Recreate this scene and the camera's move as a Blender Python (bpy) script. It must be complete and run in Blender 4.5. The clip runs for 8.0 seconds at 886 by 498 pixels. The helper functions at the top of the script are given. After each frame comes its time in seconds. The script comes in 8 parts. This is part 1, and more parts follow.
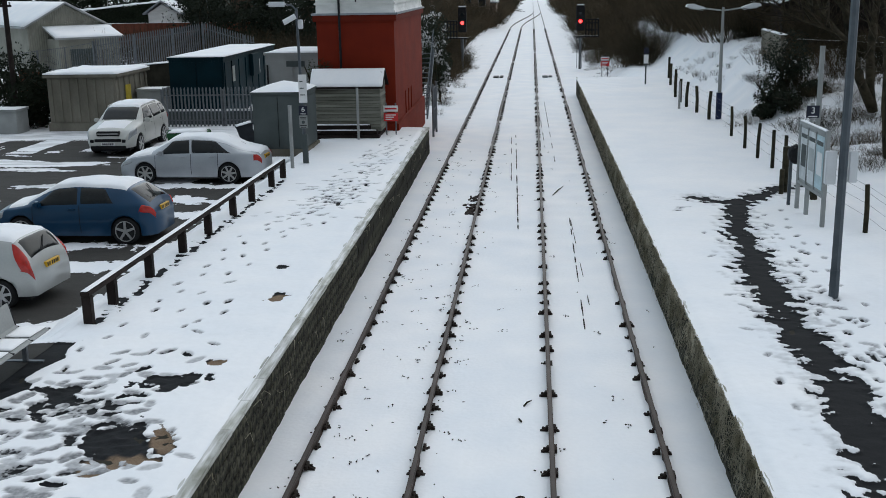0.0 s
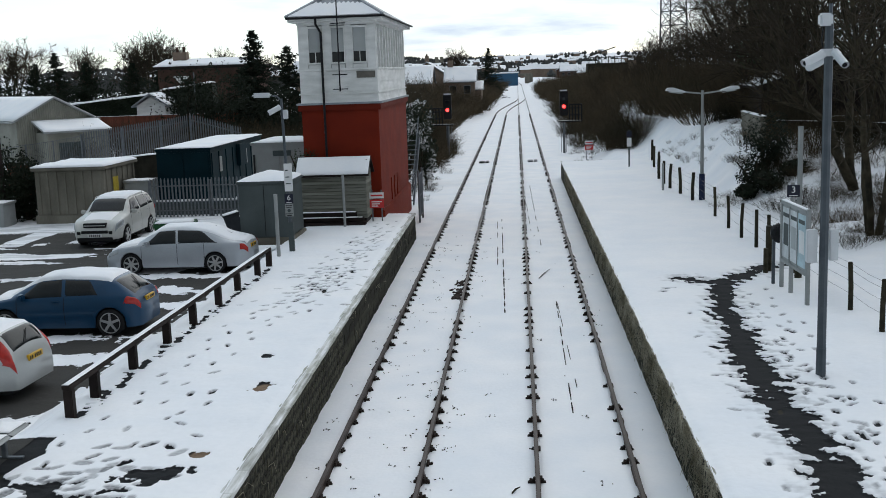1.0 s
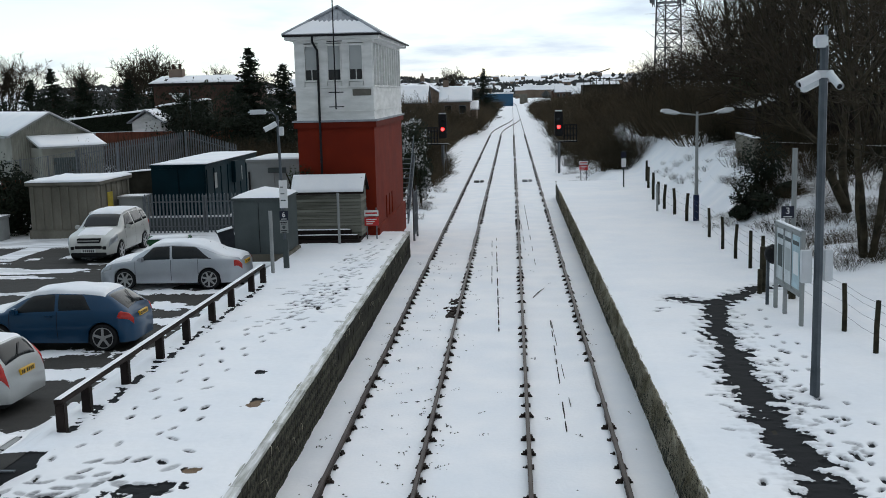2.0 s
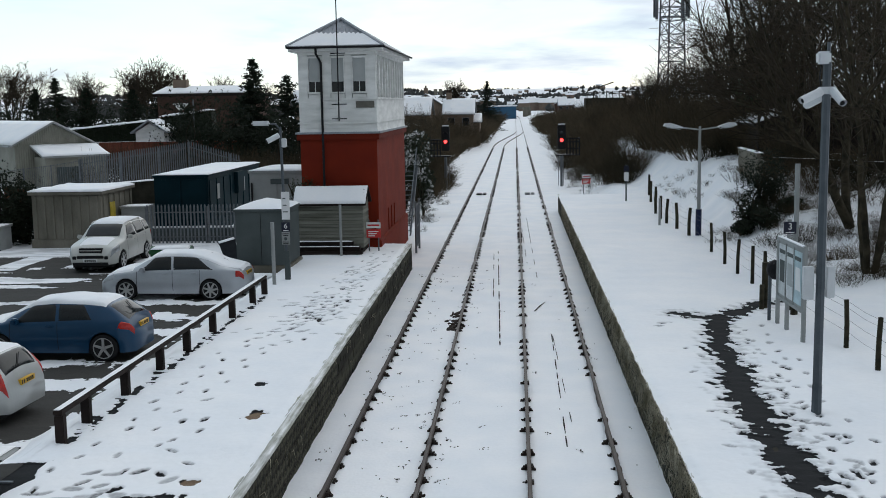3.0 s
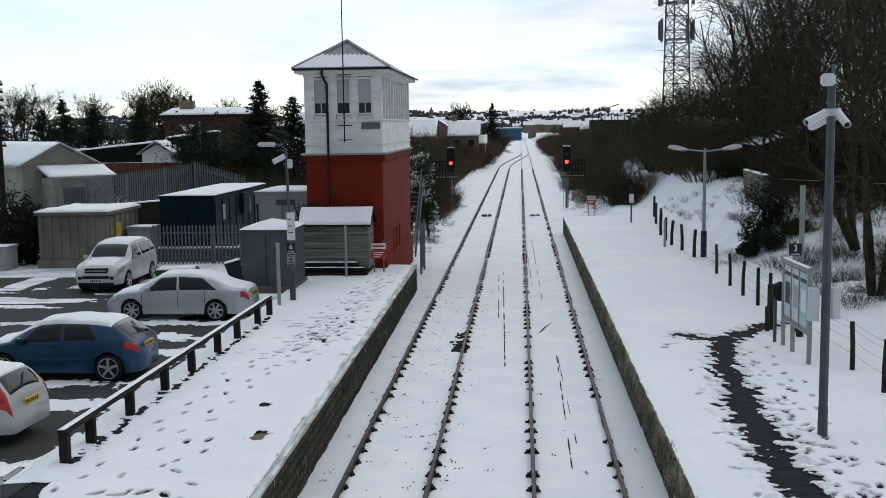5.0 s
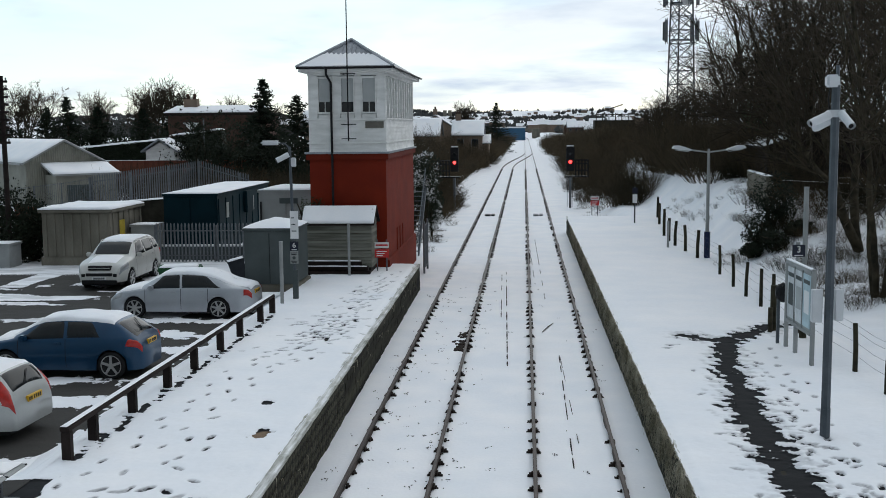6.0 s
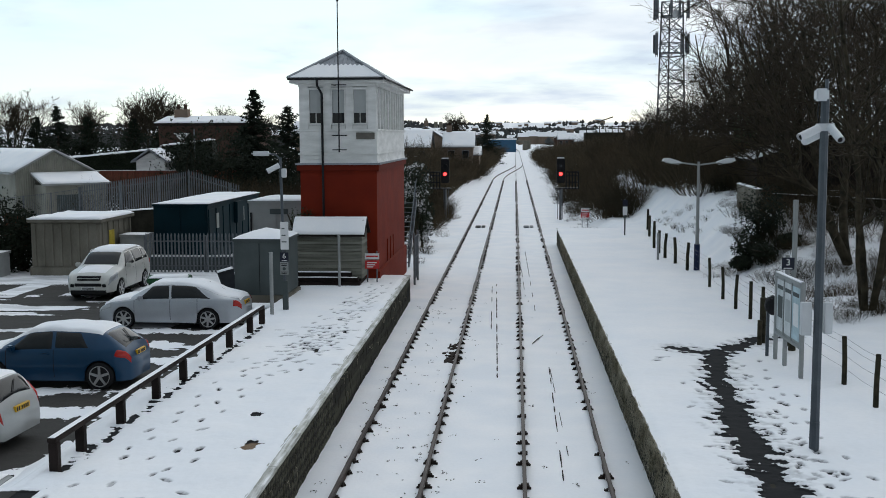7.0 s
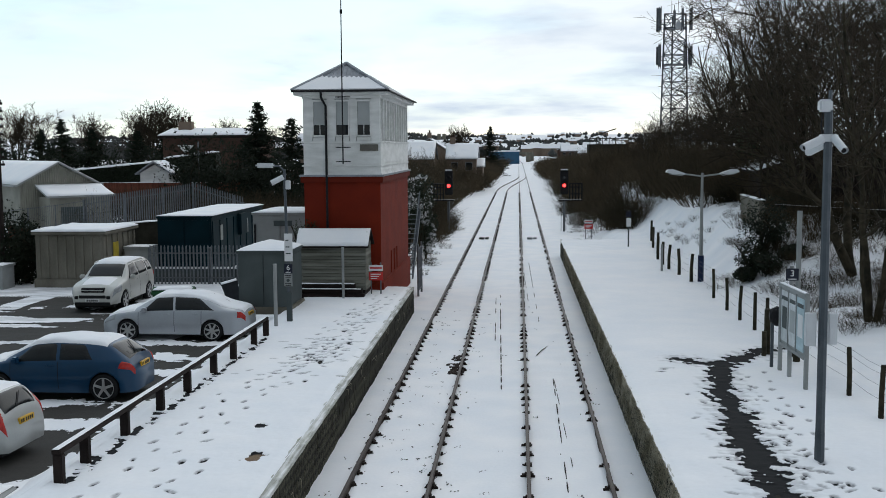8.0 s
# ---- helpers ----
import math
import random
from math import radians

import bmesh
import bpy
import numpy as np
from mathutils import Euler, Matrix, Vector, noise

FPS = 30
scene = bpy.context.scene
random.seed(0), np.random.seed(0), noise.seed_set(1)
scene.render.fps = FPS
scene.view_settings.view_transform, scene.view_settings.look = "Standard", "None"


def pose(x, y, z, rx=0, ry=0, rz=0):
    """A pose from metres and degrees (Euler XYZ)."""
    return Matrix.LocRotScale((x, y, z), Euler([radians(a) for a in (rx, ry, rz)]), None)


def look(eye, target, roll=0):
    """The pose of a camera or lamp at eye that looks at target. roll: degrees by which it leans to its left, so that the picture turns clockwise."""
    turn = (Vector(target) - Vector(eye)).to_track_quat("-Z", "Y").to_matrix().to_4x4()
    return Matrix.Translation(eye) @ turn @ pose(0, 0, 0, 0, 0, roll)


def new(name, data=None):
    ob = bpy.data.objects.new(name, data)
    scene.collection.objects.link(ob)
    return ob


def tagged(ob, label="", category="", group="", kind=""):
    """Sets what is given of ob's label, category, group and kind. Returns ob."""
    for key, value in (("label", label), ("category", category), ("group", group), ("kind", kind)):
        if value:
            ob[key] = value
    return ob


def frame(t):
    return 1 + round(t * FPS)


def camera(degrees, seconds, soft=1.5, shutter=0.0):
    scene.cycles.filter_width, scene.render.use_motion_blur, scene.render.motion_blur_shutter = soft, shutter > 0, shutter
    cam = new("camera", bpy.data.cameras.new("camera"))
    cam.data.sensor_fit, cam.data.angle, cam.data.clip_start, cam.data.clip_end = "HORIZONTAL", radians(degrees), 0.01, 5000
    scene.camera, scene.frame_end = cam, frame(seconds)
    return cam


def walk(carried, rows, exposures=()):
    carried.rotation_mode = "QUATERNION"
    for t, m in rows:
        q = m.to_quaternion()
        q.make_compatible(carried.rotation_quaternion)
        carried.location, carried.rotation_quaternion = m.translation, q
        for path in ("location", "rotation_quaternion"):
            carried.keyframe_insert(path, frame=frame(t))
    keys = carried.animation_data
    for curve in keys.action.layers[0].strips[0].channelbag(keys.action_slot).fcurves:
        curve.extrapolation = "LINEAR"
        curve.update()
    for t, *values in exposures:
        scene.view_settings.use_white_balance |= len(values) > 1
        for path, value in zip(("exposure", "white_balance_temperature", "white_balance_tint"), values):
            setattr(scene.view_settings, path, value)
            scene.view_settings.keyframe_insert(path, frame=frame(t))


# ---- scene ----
# ---------------------------------------------------------------- camera
# A hand-held camera on a footbridge tilts up from the tracks. z = 0 is the rail head.
cam = camera(45.0, 8.0, soft=0.9)
ROWS = [
    (0.0, -0.087, -0.017, 6.133, 76.058, 0.960, 4.621),
    (0.5, 0.016, 0.018, 6.158, 79.162, 2.009, 3.692),
    (1.0, 0.017, 0.004, 6.138, 80.580, 1.935, 3.890),
    (1.5, 0.021, 0.020, 6.121, 79.818, 1.500, 3.814),
    (1.7, 0.000, 0.000, 6.100, 80.514, 1.503, 3.518),
    (2.8, -0.016, 0.011, 6.114, 82.350, 0.892, 4.131),
    (3.0, 0.003, 0.028, 6.121, 82.257, 0.927, 3.817),
    (3.5, 0.005, 0.032, 6.121, 82.764, 0.994, 3.925),
    (4.0, -0.002, 0.018, 6.117, 83.039, 0.942, 3.650),
    (4.5, 0.004, 0.013, 6.113, 83.420, 0.995, 3.924),
    (6.0, 0.008, 0.008, 6.107, 83.381, 0.533, 4.310),
    (6.5, 0.010, 0.016, 6.109, 83.851, 0.280, 4.141),
    (7.0, 0.009, 0.013, 6.112, 83.983, 0.252, 3.823),
    (7.5, -0.010, 0.002, 6.096, 84.256, 0.115, 3.777),
    (8.0, -0.001, -0.003, 6.101, 84.620, 0.344, 4.000),
]
walk(cam, [(t, pose(x, y, z, rx, ry, rz)) for t, x, y, z, rx, ry, rz in ROWS],
     exposures=[(0.0, 0.25), (0.5, 0.22), (1.5, 0.20), (3.0, 0.13), (4.5, 0.12), (8.0, 0.08)])

# ---------------------------------------------------------------- world and sun
SUN_EL, SUN_AZ = radians(30), radians(16)      # azimuth from +y towards +x
world = bpy.data.worlds.new("world")
scene.world = world
world.use_nodes = True
wn, wl = world.node_tree.nodes, world.node_tree.links
wn.clear()
w_out = wn.new("ShaderNodeOutputWorld")
w_bg = wn.new("ShaderNodeBackground")
w_sky = wn.new("ShaderNodeTexSky")
w_sky.sky_type, w_sky.sun_disc = "NISHITA", False
w_sky.sun_elevation, w_sky.sun_rotation = SUN_EL, SUN_AZ
w_sky.air_density, w_sky.dust_density, w_sky.ozone_density = 1.2, 0.3, 1.5
w_gain = wn.new("ShaderNodeVectorMath")
w_gain.operation = "SCALE"
w_gain.inputs["Scale"].default_value = 0.15
wl.new(w_sky.outputs[0], w_gain.inputs[0])
w_co = wn.new("ShaderNodeTexCoord")
w_sep = wn.new("ShaderNodeSeparateXYZ")
wl.new(w_co.outputs["Generated"], w_sep.inputs[0])
w_den = wn.new("ShaderNodeMath")
w_den.operation, w_den.inputs[1].default_value = "ADD", 0.16
wl.new(w_sep.outputs["Z"], w_den.inputs[0])
w_abs = wn.new("ShaderNodeMath")
w_abs.operation, w_abs.inputs[1].default_value = "MAXIMUM", 0.06
wl.new(w_den.outputs[0], w_abs.inputs[0])
w_div = []
for axis in ("X", "Y"):
    d = wn.new("ShaderNodeMath")
    d.operation = "DIVIDE"
    wl.new(w_sep.outputs[axis], d.inputs[0])
    wl.new(w_abs.outputs[0], d.inputs[1])
    w_div.append(d)
w_com = wn.new("ShaderNodeCombineXYZ")
wl.new(w_div[0].outputs[0], w_com.inputs["X"])
wl.new(w_div[1].outputs[0], w_com.inputs["Y"])
w_noise = wn.new("ShaderNodeTexNoise")
w_noise.inputs["Scale"].default_value, w_noise.inputs["Detail"].default_value = 0.75, 7.0
w_noise.inputs["Roughness"].default_value = 0.55
w_noise.inputs["Distortion"].default_value = 0.3
wl.new(w_com.outputs[0], w_noise.inputs["Vector"])
# more cloud towards +x, where the brightest part of the sky lies
w_bias = wn.new("ShaderNodeMath")
w_bias.operation = "MULTIPLY_ADD"
w_bias.inputs[1].default_value = 0.42
wl.new(w_sep.outputs["X"], w_bias.inputs[0])
wl.new(w_noise.outputs["Fac"], w_bias.inputs[2])
w_ramp = wn.new("ShaderNodeValToRGB")
w_ramp.color_ramp.elements[0].position, w_ramp.color_ramp.elements[0].color = 0.38, (0, 0, 0, 1)
w_ramp.color_ramp.elements[1].position, w_ramp.color_ramp.elements[1].color = 0.60, (1, 1, 1, 1)
w_high = wn.new("ShaderNodeMath")                   # the cloud closes up overhead
w_high.operation = "MULTIPLY_ADD"
w_high.inputs[1].default_value = 0.38
wl.new(w_sep.outputs["Z"], w_high.inputs[0])
wl.new(w_bias.outputs[0], w_high.inputs[2])
wl.new(w_high.outputs[0], w_ramp.inputs[0])
w_shade = wn.new("ShaderNodeValToRGB")             # grey undersides of the clouds
w_shade.color_ramp.elements[0].position, w_shade.color_ramp.elements[0].color = 0.44, (0.88, 0.95, 1.0, 1)
w_shade.color_ramp.elements[1].position, w_shade.color_ramp.elements[1].color = 0.62, (0.61, 0.71, 0.84, 1)
w_noise2 = wn.new("ShaderNodeTexNoise")
w_noise2.inputs["Scale"].default_value, w_noise2.inputs["Detail"].default_value = 1.3, 5.0
wl.new(w_com.outputs[0], w_noise2.inputs["Vector"])
wl.new(w_noise2.outputs["Fac"], w_shade.inputs[0])
w_mix = wn.new("ShaderNodeMix")
w_mix.data_type = "RGBA"
wl.new(w_ramp.outputs[0], w_mix.inputs["Factor"])
w_tint = wn.new("ShaderNodeMix")                    # thin high haze over the blue
w_tint.data_type = "RGBA"
w_tint.inputs["Factor"].default_value = 0.62
wl.new(w_gain.outputs[0], w_tint.inputs["A"])
w_tint.inputs["B"].default_value = (0.68, 0.94, 1.10, 1)
wl.new(w_tint.outputs["Result"], w_mix.inputs["A"])
wl.new(w_shade.outputs[0], w_mix.inputs["B"])
# the overcast is brightest on the sun's side and heavier away from it
w_dot = wn.new("ShaderNodeVectorMath")
w_dot.operation = "DOT_PRODUCT"
w_dot.inputs[1].default_value = (math.sin(SUN_AZ), math.cos(SUN_AZ), 0.25)
wl.new(w_co.outputs["Generated"], w_dot.inputs[0])
w_fall = wn.new("ShaderNodeMapRange")
w_fall.inputs["From Min"].default_value, w_fall.inputs["From Max"].default_value = -0.8, 0.75
w_fall.inputs["To Min"].default_value, w_fall.inputs["To Max"].default_value = 0.29, 0.98
wl.new(w_dot.outputs["Value"], w_fall.inputs["Value"])
wl.new(w_mix.outputs["Result"], w_bg.inputs["Color"])
w_zen = wn.new("ShaderNodeMath")                    # an overcast sky is brightest at the zenith
w_zen.operation = "MULTIPLY_ADD"
w_zen.inputs[1].default_value, w_zen.inputs[2].default_value = 0.18, 0.98
wl.new(w_sep.outputs["Z"], w_zen.inputs[0])
w_all = wn.new("ShaderNodeMath")
w_all.operation = "MULTIPLY"
wl.new(w_fall.outputs[0], w_all.inputs[0])
wl.new(w_zen.outputs[0], w_all.inputs[1])
wl.new(w_all.outputs[0], w_bg.inputs["Strength"])
wl.new(w_bg.outputs[0], w_out.inputs[0])

sun_data = bpy.data.lights.new("sun", "SUN")
sun_data.energy, sun_data.angle, sun_data.color = 0.35, radians(60), (1.0, 0.95, 0.88)
sun = new("sun", sun_data)
sun_dir = Vector((math.sin(SUN_AZ) * math.cos(SUN_EL), math.cos(SUN_AZ) * math.cos(SUN_EL), math.sin(SUN_EL)))
sun.matrix_world = look((0, 0, 60), Vector((0, 0, 60)) - sun_dir)


# ---------------------------------------------------------------- materials
def srgb(r, g, b):
    return tuple(((c / 255 + 0.055) / 1.055) ** 2.4 if c > 10 else c / 255 / 12.92 for c in (r, g, b)) + (1.0,)


class Mat:
    """A node material: principled shader with two scales of noise on colour and a bump."""

    def __init__(self, name, color, dark=None, rough=0.7, metal=0.0, scale=4.0, fine=60.0, bump=0.15, spread=0.25,
                 stretch=(1, 1, 1), space="Object", rand=0.0, dist=0.02, spec=None):
        self.m = bpy.data.materials.new(name)
        self.m.use_nodes = True
        nt = self.nt = self.m.node_tree
        self.p = nt.nodes["Principled BSDF"]
        self.p.inputs["Roughness"].default_value = rough
        self.p.inputs["Metallic"].default_value = metal
        self.p.inputs["Specular IOR Level"].default_value = (0.5 if rough < 0.2 else 0.3 if rough < 0.5 else 0.12) if spec is None else spec
        co = nt.nodes.new("ShaderNodeTexCoord")
        mp = nt.nodes.new("ShaderNodeMapping")
        mp.inputs["Scale"].default_value = stretch
        nt.links.new(co.outputs[space], mp.inputs[0])
        self.vec = mp.outputs[0]
        n1, n2 = self.noise(scale, 4), self.noise(fine, 3)
        dark = dark or tuple(c * (1 - spread) for c in color[:3]) + (1,)
        self.mix = self.blend(n1, dark, color, 0.35, 0.65)
        fine_dark = tuple(c * (1 - 0.4 * spread) for c in (1, 1, 1)) + (1,)
        mul = nt.nodes.new("ShaderNodeMix")
        mul.data_type, mul.blend_type = "RGBA", "MULTIPLY"
        mul.inputs["Factor"].default_value = 1.0
        nt.links.new(self.mix, mul.inputs["A"])
        nt.links.new(self.blend(n2, fine_dark, (1, 1, 1, 1), 0.35, 0.65), mul.inputs["B"])
        self.col = mul.outputs["Result"]
        if rand:
            info = nt.nodes.new("ShaderNodeObjectInfo")
            hsv = nt.nodes.new("ShaderNodeHueSaturation")
            mr = nt.nodes.new("ShaderNodeMapRange")
            mr.inputs["To Min"].default_value, mr.inputs["To Max"].default_value = 1 - rand, 1 + rand
            nt.links.new(info.outputs["Random"], mr.inputs["Value"])
            nt.links.new(mr.outputs[0], hsv.inputs["Value"])
            nt.links.new(self.col, hsv.inputs["Color"])
            self.col = hsv.outputs[0]
        nt.links.new(self.col, self.p.inputs["Base Color"])
        if bump:
            b = nt.nodes.new("ShaderNodeBump")
            b.inputs["Strength"].default_value, b.inputs["Distance"].default_value = bump, dist
            nt.links.new(n2, b.inputs["Height"])
            nt.links.new(b.outputs[0], self.p.inputs["Normal"])

    def noise(self, scale, detail=4):
        n = self.nt.nodes.new("ShaderNodeTexNoise")
        n.inputs["Scale"].default_value, n.inputs["Detail"].default_value = scale, detail
        self.nt.links.new(self.vec, n.inputs["Vector"])
        return n.outputs["Fac"]

    def blend(self, fac, a, b, lo, hi):
        r = self.nt.nodes.new("ShaderNodeValToRGB")
        r.color_ramp.elements[0].position, r.color_ramp.elements[0].color = lo, a
        r.color_ramp.elements[1].position, r.color_ramp.elements[1].color = hi, b
        self.nt.links.new(fac, r.inputs[0])
        return r.outputs[0]

    def mixin(self, fac, color, rough=None):
        """Lays another colour over the surface where fac is 1."""
        m = self.nt.nodes.new("ShaderNodeMix")
        m.data_type = "RGBA"
        self.nt.links.new(fac, m.inputs["Factor"])
        self.nt.links.new(self.col, m.inputs["A"])
        if not isinstance(color, tuple):
            self.nt.links.new(color, m.inputs["B"])
        else:
            m.inputs["B"].default_value = color
        self.col = m.outputs["Result"]
        self.nt.links.new(self.col, self.p.inputs["Base Color"])
        if rough is not None:
            r = self.nt.nodes.new("ShaderNodeMapRange")
            r.inputs["To Min"].default_value = self.p.inputs["Roughness"].default_value
            r.inputs["To Max"].default_value = rough
            self.nt.links.new(fac, r.inputs["Value"])
            self.nt.links.new(r.outputs[0], self.p.inputs["Roughness"])
        return self

    def attribute(self, name):
        a = self.nt.nodes.new("ShaderNodeAttribute")
        a.attribute_name = name
        return a.outputs["Fac"]

    def up(self, lo, hi):
        """1 on faces that look up, 0 on steep ones."""
        g = self.nt.nodes.new("ShaderNodeNewGeometry")
        s = self.nt.nodes.new("ShaderNodeSeparateXYZ")
        self.nt.links.new(g.outputs["Normal"], s.inputs[0])
        r = self.nt.nodes.new("ShaderNodeMapRange")
        r.inputs["From Min"].default_value, r.inputs["From Max"].default_value = lo, hi
        self.nt.links.new(s.outputs["Z"], r.inputs["Value"])
        return r.outputs[0]

    def math(self, op, a, b):
        n = self.nt.nodes.new("ShaderNodeMath")
        n.operation = op
        n.use_clamp = True
        for i, v in enumerate((a, b)):
            if isinstance(v, (int, float)):
                n.inputs[i].default_value = v
            else:
                self.nt.links.new(v, n.inputs[i])
        return n.outputs[0]


SNOW_COL = (0.875, 0.868, 0.875, 1)


def snow_ground(name, dirt):
    """Snow with bare ground where the attribute 'bare' is high and slush where 'slush' is."""
    s = Mat(name, SNOW_COL, (0.80, 0.815, 0.845, 1), rough=0.65, scale=0.5, fine=9.0, bump=0.3, spread=0.06, dist=0.02)
    n = s.noise(14, 5)
    n_fine = s.noise(70, 3)
    slush = s.math("MULTIPLY", s.attribute("slush"), s.blend(n, (0.72, 0.72, 0.72, 1), (1, 1, 1, 1), 0.35, 0.6))
    s.mixin(slush, (0.12, 0.123, 0.13, 1), 0.6)
    bare = s.nt.nodes.new("ShaderNodeMapRange")
    bare.inputs["From Min"].default_value, bare.inputs["From Max"].default_value = 0.86, 0.94
    add = s.nt.nodes.new("ShaderNodeMath")
    add.operation = "ADD"
    mul = s.nt.nodes.new("ShaderNodeMath")
    mul.operation = "MULTIPLY_ADD"
    mul.inputs[1].default_value, mul.inputs[2].default_value = 0.55, 0.12
    s.nt.links.new(n, mul.inputs[0])
    s.nt.links.new(s.attribute("bare"), add.inputs[0])
    s.nt.links.new(mul.outputs[0], add.inputs[1])
    s.nt.links.new(add.outputs[0], bare.inputs["Value"])
    s.mixin(bare.outputs[0], s.blend(n_fine, tuple(c * 0.6 for c in dirt[:3]) + (1,), dirt, 0.3, 0.7), 0.85)
    s.mixin(s.math("MULTIPLY", bare.outputs[0], s.attribute("sandy")), s.blend(n_fine, (0.13, 0.09, 0.06, 1), (0.24, 0.17, 0.115, 1), 0.3, 0.7))
    return s


M_SNOW = Mat("snow", SNOW_COL, (0.80, 0.815, 0.845, 1), rough=0.65, scale=0.7, fine=14.0, bump=0.3, spread=0.05)
M_GROUND = snow_ground("snow_over_tarmac", (0.018, 0.019, 0.021, 1))
M_LOT = snow_ground("snow_over_wet_car_park", (0.062, 0.059, 0.055, 1))
M_RAIL = Mat("rail_steel_rusty", (0.055, 0.034, 0.027, 1), (0.028, 0.02, 0.018, 1), rough=0.55, metal=0.35, scale=2.5, fine=40, spread=0.3)
M_RAILTOP = Mat("rail_steel_worn", (0.068, 0.056, 0.052, 1), (0.042, 0.034, 0.031, 1), rough=0.5, metal=0.4, scale=1.5, fine=40)
M_CHAIR = Mat("rail_chair_iron", (0.03, 0.022, 0.018, 1), rough=0.75, metal=0.2, scale=20, fine=90, rand=0.3)
M_STONE = Mat("mossy_platform_stone", (0.085, 0.08, 0.058, 1), (0.012, 0.012, 0.009, 1), rough=0.9, scale=5.0, fine=30, space="Generated", stretch=(1, 1, 0.5), bump=0.6, spread=0.5, rand=0.28)
M_MORTAR = Mat("dark_mortar", (0.045, 0.042, 0.032, 1), rough=0.95, scale=3, fine=40, spread=0.4)
M_COPING = Mat("coping_stone", (0.56, 0.555, 0.52, 1), (0.27, 0.27, 0.22, 1), rough=0.85, scale=2.0, fine=30, bump=0.4, rand=0.2)
c_pos, c_map = M_COPING.nt.nodes.new("ShaderNodeNewGeometry"), M_COPING.nt.nodes.new("ShaderNodeMapping")
c_map.inputs["Scale"].default_value = (5.0, 0.35, 2.0)
M_COPING.nt.links.new(c_pos.outputs["Position"], c_map.inputs[0])
M_COPING.vec = c_map.outputs[0]
M_COPING.mixin(M_COPING.blend(M_COPING.noise(2.5, 6), (0, 0, 0, 1), (0.8, 0.8, 0.8, 1), 0.42, 0.66), SNOW_COL)      # a dusting of snow
M_REDWALL = Mat("red_painted_render", (0.20, 0.022, 0.008, 1), (0.15, 0.016, 0.007, 1), rough=0.75, scale=0.9, fine=35, bump=0.25, spread=0.2)
M_REDDARK = Mat("dark_red_render", (0.15, 0.018, 0.008, 1), rough=0.75, scale=0.9, fine=35, bump=0.25, spread=0.2)
M_WHITE = Mat("white_painted_timber", (0.80, 0.80, 0.785, 1), (0.64, 0.645, 0.625, 1), rough=0.55, scale=1.3, fine=25, bump=0.1, spread=0.12, stretch=(1, 1, 3))
M_GREYLEAD = Mat("grey_lead_flashing", (0.33, 0.35, 0.38, 1), rough=0.5, metal=0.2, scale=3, fine=30)
M_GLASS = Mat("dark_window_glass", (0.02, 0.024, 0.028, 1), rough=0.06, scale=1, fine=10, bump=0, spread=0.3)
M_BLIND = Mat("pale_window_blind", (0.42, 0.44, 0.44, 1), rough=0.8, scale=2, fine=40, spread=0.1)
M_BLACK = Mat("black_painted_metal", (0.02, 0.02, 0.022, 1), rough=0.5, scale=6, fine=60, spread=0.3)
M_RUBBER = Mat("tyre_rubber", (0.018, 0.018, 0.019, 1), rough=0.8, scale=6, fine=60)
M_CABGREY = Mat("grey_painted_cabinet", (0.085, 0.10, 0.10, 1), (0.065, 0.078, 0.078, 1), rough=0.55, scale=1.2, fine=30, bump=0.05, spread=0.2)
M_BOXGREY = Mat("pale_grey_painted_steel", (0.33, 0.34, 0.335, 1), (0.25, 0.26, 0.255, 1), rough=0.55, scale=1.2, fine=30, bump=0.05, spread=0.2)
M_GREEN = Mat("dark_green_painted_steel", (0.003, 0.020, 0.028, 1), rough=0.6, spec=0.08, scale=1.2, fine=30, bump=0.05, spread=0.25)
M_GALV = Mat("galvanised_steel", (0.18, 0.19, 0.205, 1), (0.12, 0.13, 0.14, 1), rough=0.5, metal=0.5, scale=5, fine=60, bump=0.05)
M_POLE = Mat("grey_painted_pole", (0.095, 0.11, 0.125, 1), (0.065, 0.078, 0.09, 1), rough=0.45, metal=0.3, scale=3, fine=40, bump=0.05)
M_CONCRETE = Mat("weathered_concrete", (0.215, 0.20, 0.165, 1), (0.12, 0.112, 0.09, 1), rough=0.9, scale=0.9, fine=22, bump=0.3, spread=0.25, stretch=(1, 1, 0.4))
M_OLDWOOD = Mat("weathered_grey_boards", (0.24, 0.24, 0.205, 1), (0.13, 0.13, 0.105, 1), rough=0.85, scale=1.3, fine=40, bump=0.3, spread=0.3, stretch=(0.5, 0.5, 6), rand=0.2)
M_DARKWOOD = Mat("dark_stained_timber", (0.026, 0.019, 0.017, 1), rough=0.75, scale=3, fine=50, bump=0.3, spread=0.4, rand=0.2)
M_POST = Mat("fence_post_timber", (0.05, 0.044, 0.028, 1), (0.022, 0.02, 0.014, 1), rough=0.85, scale=6, fine=60, bump=0.3, rand=0.3)
M_BARK = Mat("bare_bark", (0.06, 0.05, 0.032, 1), (0.018, 0.016, 0.011, 1), rough=0.9, scale=3, fine=30, bump=0.5, spread=0.4)
M_TWIG = Mat("bare_twigs", (0.062, 0.048, 0.033, 1), (0.022, 0.018, 0.013, 1), rough=0.9, scale=0.8, fine=20, bump=0)
M_SCRUB = Mat("brown_scrub", (0.10, 0.073, 0.046, 1), (0.036, 0.032, 0.02, 1), rough=0.95, scale=0.35, fine=6, bump=0)
